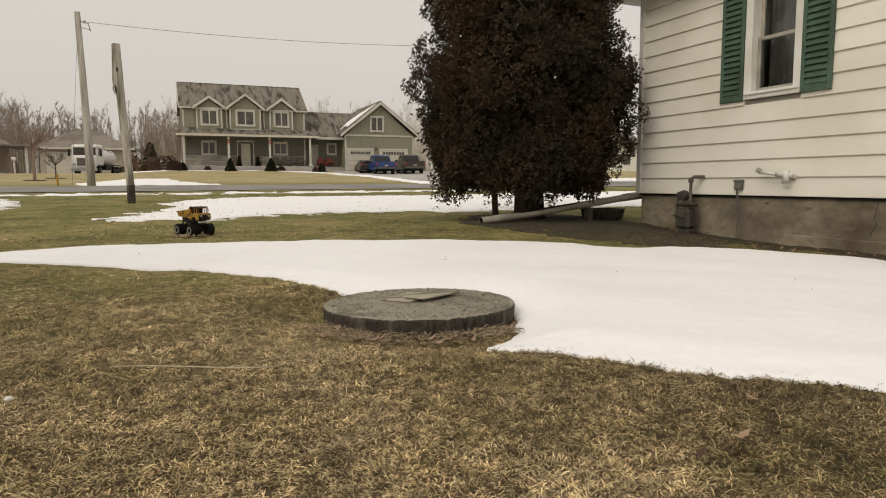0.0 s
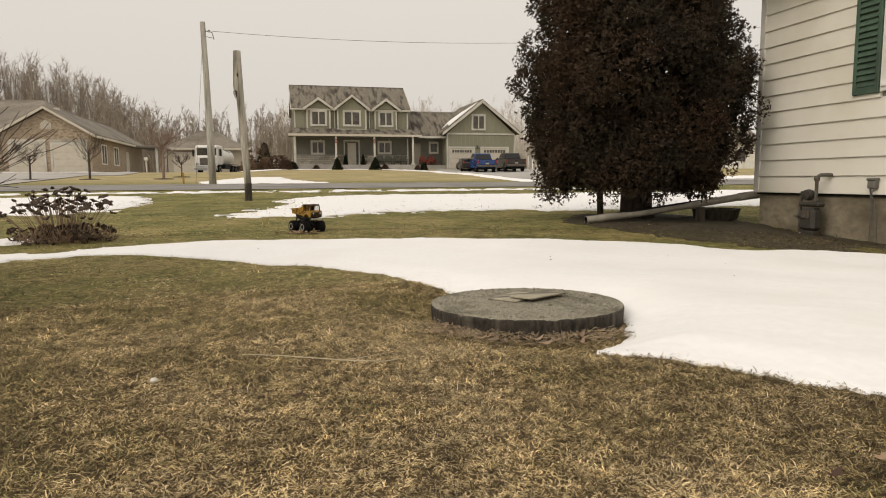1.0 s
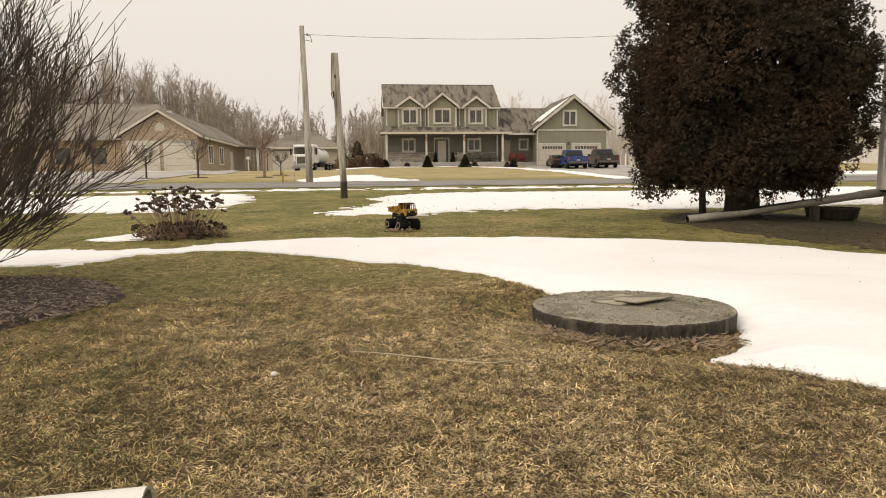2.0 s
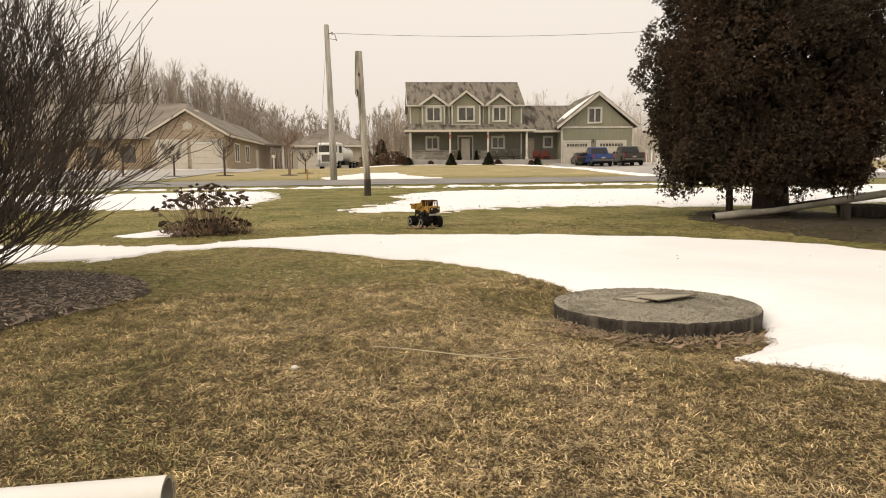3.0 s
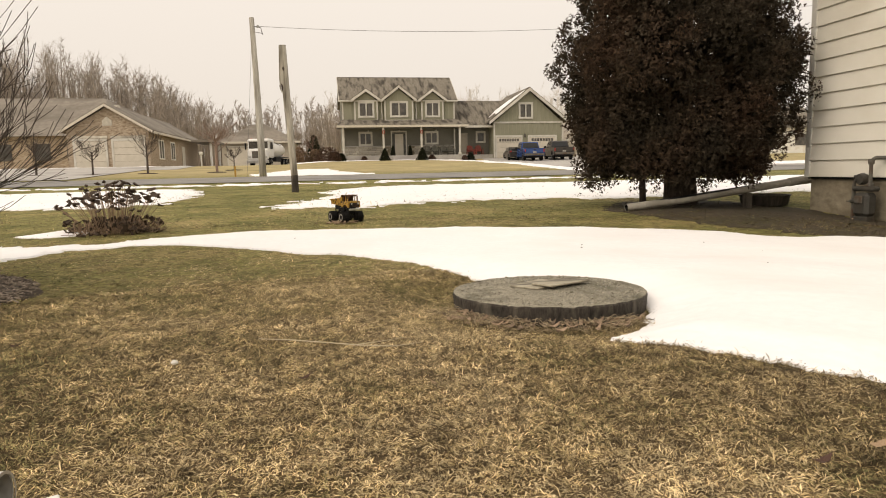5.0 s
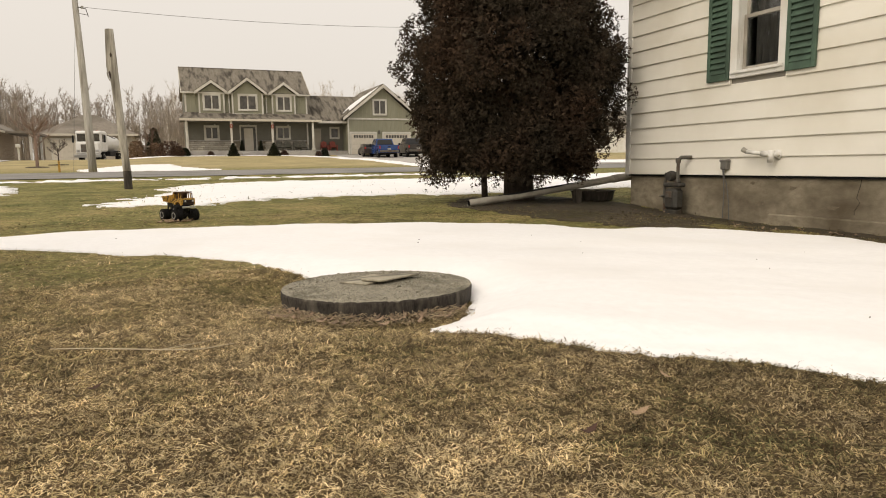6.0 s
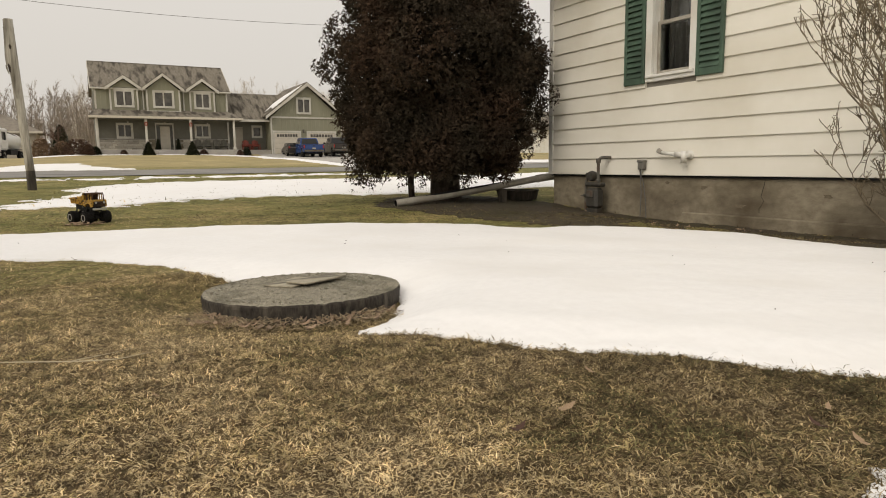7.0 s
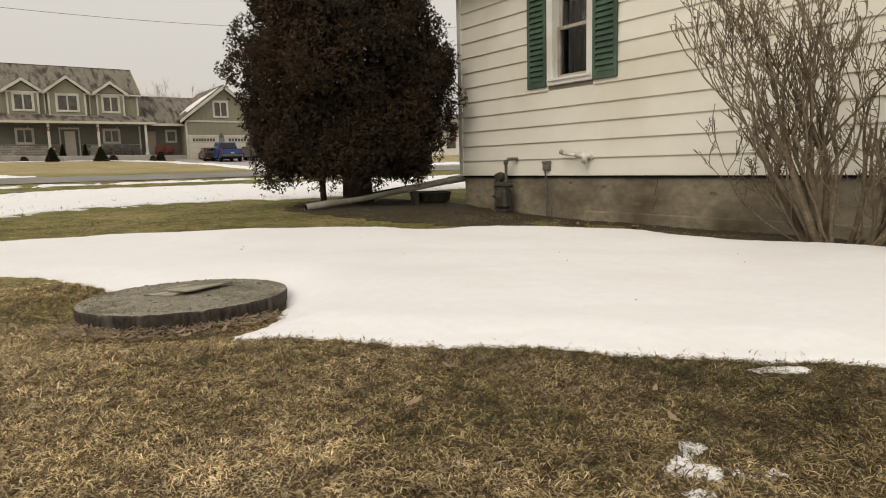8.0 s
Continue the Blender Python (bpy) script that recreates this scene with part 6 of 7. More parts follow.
for x_ in (13.3, 14.1):
    porch_chair(hx(x_), FY + 0.3, floor_z, M_RED, "red-painted slatted garden chair on the porch", 0)
for x_ in (9.2, 9.9, 10.7, 11.3):
    porch_chair(hx(x_), FY - 0.6, floor_z, M_LAP, "grey slatted garden chair on the porch", 0)


# ---------------------------------------------------------------- vehicles
def pickup(name, label, material, m, tail=True):
    """A crew-cab pickup, its front towards +x, with its wheels on z = 0."""
    c = thing(name, label, "pickup", m)
    side = [(-2.75, 0.55), (-2.75, 1.12), (-0.85, 1.15), (-0.62, 1.78), (0.95, 1.80), (1.55, 1.20), (2.65, 1.08), (2.78, 0.75), (2.75, 0.45), (-2.65, 0.45)]
    body = [(-2.75, 0.55), (-2.75, 1.14), (-0.95, 1.16), (1.5, 1.18), (2.62, 1.08), (2.78, 0.75), (2.75, 0.45)]
    arch_r = [(1.75 + 0.46 * math.cos(a), 0.42 + 0.46 * math.sin(a)) for a in [k * math.pi / 8 for k in range(9)]]
    arch_l = [(-1.75 + 0.46 * math.cos(a), 0.42 + 0.46 * math.sin(a)) for a in [k * math.pi / 8 for k in range(9)]]
    outline = body + arch_r + arch_l + [(-2.70, 0.45)]
    b = Build()
    b.add([(x, y, z) for y in (-0.95, 0.95) for x, z in outline], [tuple(range(len(outline))), tuple(range(2 * len(outline) - 1, len(outline) - 1, -1))] +
          [(i, i + len(outline), (i + 1) % len(outline) + len(outline), (i + 1) % len(outline)) for i in range(len(outline))])
    bd = part("body", b, material, c)
    cab = [(-0.88, 1.16), (-0.66, 1.76), (-0.5, 1.83), (0.8, 1.83), (0.95, 1.78), (1.5, 1.19)]
    b = Build()
    vs = [(x, s * (0.90 if z < 1.3 else 0.76), z) for s in (-1, 1) for x, z in cab]
    n = len(cab)
    b.add(vs, [tuple(range(n)), tuple(range(2 * n - 1, n - 1, -1))] + [(i, i + n, (i + 1) % n + n, (i + 1) % n) for i in range(n)])
    cb = part("cab", b, material, c)
    for s in (-1, 1):
        for xa, xb in ((-0.62, 0.12), (0.2, 1.05)):
            q = [Vector((xa, s * 0.905, 1.24)), Vector((xb + 0.12, s * 0.905, 1.24)), Vector((xb - 0.16, s * 0.785, 1.70)), Vector((xa + 0.06, s * 0.785, 1.70))]
            part("side_window", Build().add(q + [p + Vector((0, -0.02 * s, -0.005)) for p in q], [(0, 1, 2, 3), (7, 6, 5, 4), (0, 4, 5, 1), (1, 5, 6, 2), (2, 6, 7, 3), (3, 7, 4, 0)]), M_CAR_GLASS, cb)
    q = [Vector((-0.885, -0.78, 1.26)), Vector((-0.885, 0.78, 1.26)), Vector((-0.70, 0.66, 1.72)), Vector((-0.70, -0.66, 1.72))]
    part("rear_window", Build().add(q + [p + Vector((0.03, 0, 0)) for p in q], [(0, 1, 2, 3), (7, 6, 5, 4), (0, 4, 5, 1), (1, 5, 6, 2), (2, 6, 7, 3), (3, 7, 4, 0)]), M_CAR_GLASS, cb)
    q = [Vector((1.45, -0.78, 1.26)), Vector((1.45, 0.78, 1.26)), Vector((1.05, 0.66, 1.72)), Vector((1.05, -0.66, 1.72))]
    part("windscreen", Build().add(q + [p + Vector((-0.03, 0, 0)) for p in q], [(0, 1, 2, 3), (7, 6, 5, 4), (0, 4, 5, 1), (1, 5, 6, 2), (2, 6, 7, 3), (3, 7, 4, 0)]), M_CAR_GLASS, cb)
    part("bed_well", Build().box((-2.68, -0.82, 1.10), (-0.95, 0.82, 1.165), 0.01), M_BLACK, bd)
    tg = part("tailgate", Build().box((-2.785, -0.80, 0.70), (-2.751, 0.80, 1.13), 0.02), material, bd)
    part("gate_handle", Build().box((-2.80, -0.12, 0.98), (-2.786, 0.12, 1.05), 0.005), M_BLACK, tg)
    for s in (-1, 1):
        for x0, x1 in ((-0.88, -0.80), (0.12, 0.19)):
            part("door_pillar", Build().box((x0, s * 0.952 - 0.003, 0.62), (x0 + 0.012, s * 0.952 + 0.003, 1.14)), M_BLACK, bd)
        part("door_handle", Build().box((-0.55, s * 0.956 - 0.008, 1.02), (-0.38, s * 0.956 + 0.008, 1.05), 0.004), M_CHROME, bd)
        part("bed_rail", Build().box((-2.70, s * 0.88 - 0.05, 1.141), (-0.98, s * 0.88 + 0.05, 1.185), 0.015), material, bd)
    part("bumper", Build().box((-2.92, -0.9, 0.48), (-2.74, 0.9, 0.66), 0.03), M_PIPE_IRON, bd)
    part("bumper", Build().box((2.74, -0.9, 0.45), (2.9, 0.9, 0.68), 0.03), M_CHROME, bd)
    part("number_plate", Build().box((-2.80, -0.16, 0.72), (-2.786, 0.16, 0.86), 0.003), M_BOX_GREY, bd)
    for s in (-1, 1):
        part("tail_lamp", Build().box((-2.78, s * 0.88 - 0.05, 0.80), (-2.745, s * 0.88 + 0.05, 1.08), 0.01), M_TAIL, bd)
        part("headlamp", Build().box((2.62, s * 0.72 - 0.18, 0.82), (2.79, s * 0.72 + 0.18, 0.98), 0.02), M_CHROME, bd)
        part("mirror", Build().box((1.0, s * 1.05 - 0.1, 1.2), (1.12, s * 1.05 + 0.1, 1.4), 0.03), M_BLACK, bd)
        for x in (-1.75, 1.75):
            w = part("wheel", Build().lathe([(0.22, -0.12), (0.36, -0.125), (0.39, -0.09), (0.39, 0.09), (0.36, 0.125), (0.22, 0.12)], (0, 0, 0), "y", 20), M_TYRE, c, "", True)
            w.location = (x, s * 0.83, 0.39)
            part("rim", Build().lathe([(0.23, 0.08 * s), (0.22, 0.127 * s), (0.16, 0.10 * s), (0.05, 0.115 * s)], (0, 0, 0), "y", 16), M_CHROME, w)
    part("underbody", Build().box((-2.4, -0.7, 0.3), (2.4, 0.7, 0.46)), M_BLACK, c)
    return c


px_, py_ = 18.70, 57.8
pickup("pickup_truck", "bright blue crew-cab pickup parked on the drive", M_CAR_BLUE, pose(px_, py_, gz(px_, py_) - 0.04, 0, 0, 84) @ Matrix.Diagonal((0.95, 0.95, 0.95, 1)))
px_, py_ = 21.81, 58.5
pickup("pickup_truck", "charcoal crew-cab pickup parked on the drive", M_CAR_DARK, pose(px_, py_, gz(px_, py_) + 0.0, 0, 0, 82) @ Matrix.Diagonal((0.97, 0.97, 0.97, 1)))
px_, py_ = 18.1, 60.6
suv = thing("hatchback_car", "dark hatchback parked before the garage door", "car", pose(px_, py_, gz(px_, py_) - 0.05, 0, 0, 84) @ Matrix.Diagonal((0.84, 0.84, 0.84, 1)))
b = Build()
sil = [(-2.1, 0.45), (-2.15, 0.95), (-1.85, 1.45), (-1.5, 1.55), (0.3, 1.55), (1.1, 1.05), (2.0, 0.92), (2.15, 0.6), (2.1, 0.4), (-2.0, 0.4)]
b.add([(x, s * (0.88 if z < 1.1 else 0.72), z * 0.92) for s in (-1, 1) for x, z in sil], [tuple(range(10)), tuple(range(19, 9, -1))] + [(i, i + 10, (i + 1) % 10 + 10, (i + 1) % 10) for i in range(10)])
bd_ = part("body", b, M_CAR_DARK, suv)
part("rear_window", Build().box((-2.06, -0.62, 0.95), (-1.97, 0.62, 1.25), 0.02), M_CAR_GLASS, bd_)
for s_ in (-1, 1):
    part("tail_lamp", Build().box((-2.17, s_ * 0.72 - 0.1, 0.85), (-2.08, s_ * 0.72 + 0.1, 1.05), 0.02), M_TAIL, bd_)
    part("side_window", Build().box((-1.6, s_ * 0.80 - 0.02, 1.08), (0.5, s_ * 0.80 + 0.02, 1.42), 0.01, pose(0, 0, 0, 0, 0, 0)), M_CAR_GLASS, bd_)
    for x_ in (-1.3, 1.35):
        w_ = part("wheel", Build().lathe([(0.2, -0.1), (0.31, -0.1), (0.33, -0.07), (0.33, 0.07), (0.31, 0.1), (0.2, 0.1)], (0, 0, 0), "y", 18), M_TYRE, suv, "", True)
        w_.location = (x_, s_ * 0.80, 0.33)
        part("rim", Build().lathe([(0.2, 0.07 * s_), (0.19, 0.105 * s_), (0.05, 0.09 * s_)], (0, 0, 0), "y", 14), M_CHROME, w_)

# white tank lorry before the shed
px_, py_ = -6.0, 77.0
lor = thing("tank_lorry", "white tank lorry with a square cab parked on gravel", "lorry", pose(px_, py_, gz(px_, py_) + 0.0, 0, 0, -102))
cabp = part("cab", Build().box((2.3, -1.2, 1.0), (4.2, 1.2, 3.05), 0.14).box((4.1, -1.12, 0.72), (4.65, 1.12, 1.95), 0.16), M_CAR_WHITE, lor)
part("windscreen", Build().box((4.19, -1.02, 2.0), (4.215, 1.02, 2.72), 0.01), M_DARK_GLASS, cabp)
part("sun_visor", Build().box((4.18, -1.1, 2.76), (4.38, 1.1, 2.86), 0.02), M_CAR_WHITE, cabp)
for s_ in (-1, 1):
    part("side_window", Build().box((3.0, s_ * 1.2 - 0.012, 1.95), (4.0, s_ * 1.2 + 0.012, 2.7), 0.005), M_DARK_GLASS, cabp)
    part("headlamp", Build().box((4.63, s_ * 0.85 - 0.16, 0.95), (4.68, s_ * 0.85 + 0.16, 1.18), 0.01), M_CHROME, cabp)
    part("mirror", Build().box((4.0, s_ * 1.45 - 0.08, 1.9), (4.1, s_ * 1.45 + 0.08, 2.6), 0.02), M_BLACK, cabp)
    part("marker_lamp", Build().box((3.9, s_ * 0.8 - 0.06, 3.04), (4.0, s_ * 0.8 + 0.06, 3.10), 0.01), M_TAIL, cabp)
part("grille", Build().box((4.63, -0.6, 0.95), (4.67, 0.6, 1.7), 0.01), M_PIPE_IRON, cabp)
part("bumper", Build().box((4.55, -1.2, 0.42), (4.8, 1.2, 0.72), 0.03), M_CHROME, cabp)
part("tank", Build().lathe([(0.4, -3.6), (0.74, -3.5), (0.82, -3.3), (0.82, 1.6), (0.74, 1.8), (0.4, 1.9)], (0, 0, 1.95), "x", 24), M_CAR_WHITE, lor, "", True)
part("tank_rail", Build().tube([(1.9, -0.55, 2.95), (0.2, -0.55, 2.80), (-3.3, -0.55, 2.45)], 0.04, 6).tube([(1.9, 0.55, 2.95), (0.2, 0.55, 2.80), (-3.3, 0.55, 2.45)], 0.04, 6), M_PIPE_IRON, lor)
part("frame", Build().box((-3.7, -0.45, 0.72), (4.3, 0.45, 1.1), 0.02), M_BLACK, lor)
part("side_locker", Build().box((-0.4, -1.15, 0.6), (1.6, -0.7, 1.1), 0.03).box((-0.4, 0.7, 0.6), (1.6, 1.15, 1.1), 0.03), M_BLACK, lor)
part("mudguard", Build().box((-3.5, 0.8, 1.1), (-0.7, 1.22, 1.16), 0.02).box((-3.5, -1.22, 1.1), (-0.7, -0.8, 1.16), 0.02), M_BLACK, lor)
for x_ in (3.4, -1.6, -2.8):
    for s_ in (-1, 1):
        w_ = part("wheel", Build().lathe([(0.3, -0.15), (0.47, -0.15), (0.5, -0.11), (0.5, 0.11), (0.47, 0.15), (0.3, 0.15)], (0, 0, 0), "y", 20), M_TYRE, lor, "", True)
        w_.location = (x_, s_ * 0.98, 0.5)
        part("rim", Build().lathe([(0.3, 0.1 * s_), (0.28, 0.155 * s_), (0.08, 0.13 * s_)], (0, 0, 0), "y", 14), M_CHROME, w_)

# ---------------------------------------------------------------- brick bungalow
BY = 55.0
brick = thing("brick_bungalow", "buff-brick bungalow with a gabled double garage and low brown roof", "house", pose(0, BY, 0))
bz = gz(-16, 55)
bxl, bxr, bap, bev = -19.5, -13.5, 6.15, 4.25
part("garage_wall", Build().box((bxl, 0, bz - 0.3), (bxr, 20, bev)).prism([(bxl, bev), (bxr, bev), ((bxl + bxr) / 2, bap - 0.1)], 1, 0, 8), M_BRICK, brick, "buff brick walls")
bc = (bxl + bxr) / 2
for s_ in (-1, 1):
    xe_ = bc + s_ * (bxr - bc + 0.4)
    part("roof", Build().prism([(bc, bap), (xe_, bev - 0.18), (xe_, bev), (bc, bap + 0.18)], 1, -0.4, 20.5 if s_ > 0 else 9), M_SHINGLE_B, brick, "low brown shingle roof")
    part("barge_board", Build().prism([(bc, bap - 0.08), (xe_, bev - 0.26), (xe_, bev - 0.06), (bc, bap + 0.12)], 1, -0.48, -0.401), M_GDOOR, brick)
for xa_, xb_ in ((-18.95, -16.75), (-16.15, -13.95)):
    garage_door(brick, xa_, xb_, bz, bz + 2.1, -0.02, False)
    part("arch_lintel", Build().box((xa_ - 0.2, -0.06, bz + 2.32), (xb_ + 0.2, -0.003, bz + 2.52), 0.02), M_STONE, brick)
part("keystone", Build().prism([(bc - 0.35, bz + 3.3), (bc + 0.35, bz + 3.3), (bc + 0.35, bz + 3.7), (bc, bz + 4.0), (bc - 0.35, bz + 3.7)], 1, -0.05, -0.003), M_STONE, brick)
part("eave_trim", Build().box((bxr + 0.45, -0.4, bev - 0.30), (bxr + 0.56, 20.5, bev - 0.12), 0.01), M_GDOOR, brick)
for ya_, yb_, za_ in ((3.0, 4.5, 1.2), (7.2, 8.7, 1.2)):
    w_ = part("window", Build().box((bxr + 0.003, ya_ - 0.1, bz + 0.7), (bxr + 0.06, ya_, bz + 2.35)).box((bxr + 0.003, yb_, bz + 0.7), (bxr + 0.06, yb_ + 0.1, bz + 2.35))
              .box((bxr + 0.003, ya_, bz + 2.25), (bxr + 0.06, yb_, bz + 2.35)).box((bxr + 0.003, ya_, bz + 0.7), (bxr + 0.06, yb_, bz + 0.8)).box((bxr + 0.003, (ya_ + yb_) / 2 - 0.04, bz + 0.8), (bxr + 0.05, (ya_ + yb_) / 2 + 0.04, bz + 2.25)), M_TRIM, brick)
    part("pane", Build().box((bxr + 0.003, ya_, bz + 0.8), (bxr + 0.03, (ya_ + yb_) / 2 - 0.041, bz + 2.249)), M_DARK_GLASS, w_)
    part("pane", Build().box((bxr + 0.003, (ya_ + yb_) / 2 + 0.041, bz + 0.8), (bxr + 0.03, yb_, bz + 2.249)), M_DARK_GLASS, w_)
part("side_door", Build().box((bxr + 0.003, 11.8, bz), (bxr + 0.06, 13.0, bz + 2.1), 0.01), M_GDOOR, brick)
part("main_wall", Build().box((-38, 5.5, bz - 0.3), (bxl, 20, bev)), M_BRICK, brick)
rp = [(-38.8, 4.9, bev - 0.1), (bxl + 2.6, 4.9, bev - 0.1), (bxr + 0.5, 20.6, bev - 0.1), (-38.8, 20.6, bev - 0.1), (-33, 12.7, 8.1), (-20.3, 12.7, 8.1)]
part("main_roof", Build().add(rp, [(0, 1, 5, 4), (1, 2, 5), (2, 3, 4, 5), (3, 0, 4), (3, 2, 1, 0)]), M_SHINGLE_B, brick, "broad hipped brown roof")
for x_ in (-36, -33, -30, -27, -24, -21.5):
    part("pane", Build().box((x_, 5.44, bz + 0.8), (x_ + 1.2, 5.497, bz + 2.2), 0.01), M_DARK_GLASS, brick)
for x_, y_, z_ in ((-19.1, 12.0, 7.7), (-18.2, 13.2, 7.2), (-17.0, 14.2, 6.7)):
    part("roof_vent", Build().box((x_ - 0.2, y_ - 0.25, z_ - 0.9), (x_ + 0.2, y_ + 0.25, z_ - 0.34), 0.04), M_GDOOR, brick)
part("porch_slab", Build().box((bxr, 14, bz - 0.3), (bxr + 2.4, 20, bz + 0.15), 0.02), M_GRAVEL, brick)
part("side_porch_roof", Build().box((bxr + 0.6, 13.5, bev - 0.35), (bxr + 2.8, 20.3, bev - 0.15), 0.02), M_SHINGLE_B, brick)
for y_ in (14.2, 19.6):
    part("porch_column", Build().box((bxr + 2.2, y_, bz + 0.15), (bxr + 2.4, y_ + 0.2, bev - 0.35), 0.02), M_TRIM, brick)

# tan shed with a hipped roof
shed = thing("storage_shed", "tan metal-clad shed with a hipped brown roof", "shed", pose(0, 90, 0))
sz = gz(-8, 90)
part("wall", Build().box((-13.2, 0, sz - 0.3), (-3.7, 9, 4.95)), M_SHEDWALL, shed)
rp = [(-13.9, -0.6, 4.85), (-3.0, -0.6, 4.85), (-3.0, 9.6, 4.85), (-13.9, 9.6, 4.85), (-9.4, 4.5, 7.5), (-7.9, 4.5, 7.5)]
part("roof", Build().add(rp, [(0, 1, 5, 4), (1, 2, 5), (2, 3, 4, 5), (3, 0, 4), (3, 2, 1, 0)]), M_SHINGLE_B, shed)
part("fascia", Build().box((-13.95, -0.72, 4.65), (-2.95, -0.61, 4.9), 0.01), M_GDOOR, shed)
garage_door(shed, -12.4, -8.2, sz, sz + 2.8, -0.02, False)
part("hose_reel", Build().lathe([(0.1, -0.1), (0.35, -0.08), (0.35, 0.0)], (-4.5, -0.1, sz + 0.9), "y", 16), M_BLACK, shed)

# house far off, seen between the cedar and the corner
fh = thing("distant_house", "pale distant house across the road", "house", pose(50, 66, gz(50, 66)))
part("wall", Build().box((-7, 0, -0.5), (7, 9, 3.0)), M_TRIM, fh)
part("roof", Build().prism([(-0.5, 2.9), (9.5, 2.9), (4.5, 5.6)], 0, -7.4, 7.4), M_SHINGLE, fh)
for x_ in (-5, -1, 3):
    part("window", Build().box((x_, -0.06, 0.9), (x_ + 1.4, -0.003, 2.2), 0.01), M_DARK_GLASS, fh)


# ---------------------------------------------------------------- young trees, posts, woods
def young_tree(x, y, h, seed, label="young bare ornamental tree with upright twigs", mat_=M_TWIG_DARK):
    rg = random.Random(seed)
    t = thing("young_tree", label, "tree", pose(x, y, gz(x, y)))
    part("trunk", Build().tube([(0, 0, -0.1), (0.02, 0, h * 0.35), (0.0, 0.02, h * 0.55)], [0.024 * h, 0.02 * h, 0.014 * h], 7), mat_, t)
    rs = []
    for k in range(15):
        a = rg.uniform(0, 6.28319)
        zz = h * rg.uniform(0.30, 0.55)
        limb(rg, Vector((0, 0, zz)), Vector((1.2 * math.cos(a), 1.2 * math.sin(a), 0.8)), h * 0.21, 0.007 * h, 0, rs, 3, 0.14, 0.10, (2, 4), (0.55, 0.8), 2, 0.0035)
    part("crown", branch_mesh(Build(), rs, 5), mat_, t)
    part("mulch_ring", Build().lathe([(0.6, -0.05), (0.5, 0.03), (0.1, 0.05)], (0, 0, 0), "z", 18), M_MULCH, t)


young_tree(-12.3, 38.0, 2.3, 1)
young_tree(-9.7, 38.8, 2.65, 2)
young_tree(-15.5, 39.0, 2.5, 6)
young_tree(-5.95, 38.6, 3.4, 4, "pinkish bare ornamental tree with fine twigs", M_PINK_TWIG)
young_tree(-5.45, 42.0, 1.7, 5)
young_tree(-1.0, 66.0, 3.2, 9, "small bare shrubby tree", M_RUST_SHRUB)
conifer(-1.1, 84.0, 3.6, 1.2, "wild_conifer", "dark wild evergreen among bare trees", M_SHRUB, 22, 0.6)
conifer(-2.2, 62.5, 1.5, 0.9, "grass_clump", "tan ornamental grass clump", M_STALK, 20, 0.35)
conifer(-0.7, 63.5, 1.2, 0.9, "grass_clump", "tan ornamental grass clump", M_STALK, 21, 0.35)
single("marker_post", Build().box((-4.14, 32, gz(-4.1, 32) - 0.1), (-4.06, 32.08, gz(-4.1, 32) + 0.5), 0.01), M_TOY, "short yellow marker post in the verge", "post")
mbx = thing("mailbox", "post-mounted rural mailbox by the road", "mailbox", pose(-10.9, 62, gz(-10.9, 62)))
part("post", Build().box((-0.06, -0.06, -0.1), (0.06, 0.06, 1.1), 0.01), M_TRIM, mbx)
part("box", Build().box((-0.14, -0.3, 1.1), (0.14, 0.25, 1.38), 0.05), M_TRIM, mbx)
young_tree(27, 76, 6.0, 30, "young bare tree beside the garage", M_RUST_SHRUB)
tank = thing("yellow_tank", "tan garden tank beside the garage", "tank", pose(26.0, 66.5, gz(26, 66.5)))
part("shell", Build().lathe([(0.3, 0.0), (0.75, 0.05), (0.8, 1.0), (0.5, 1.7), (0.1, 1.9)], (0, 0, 0), "z", 16), M_SHEDWALL, tank, "", True)


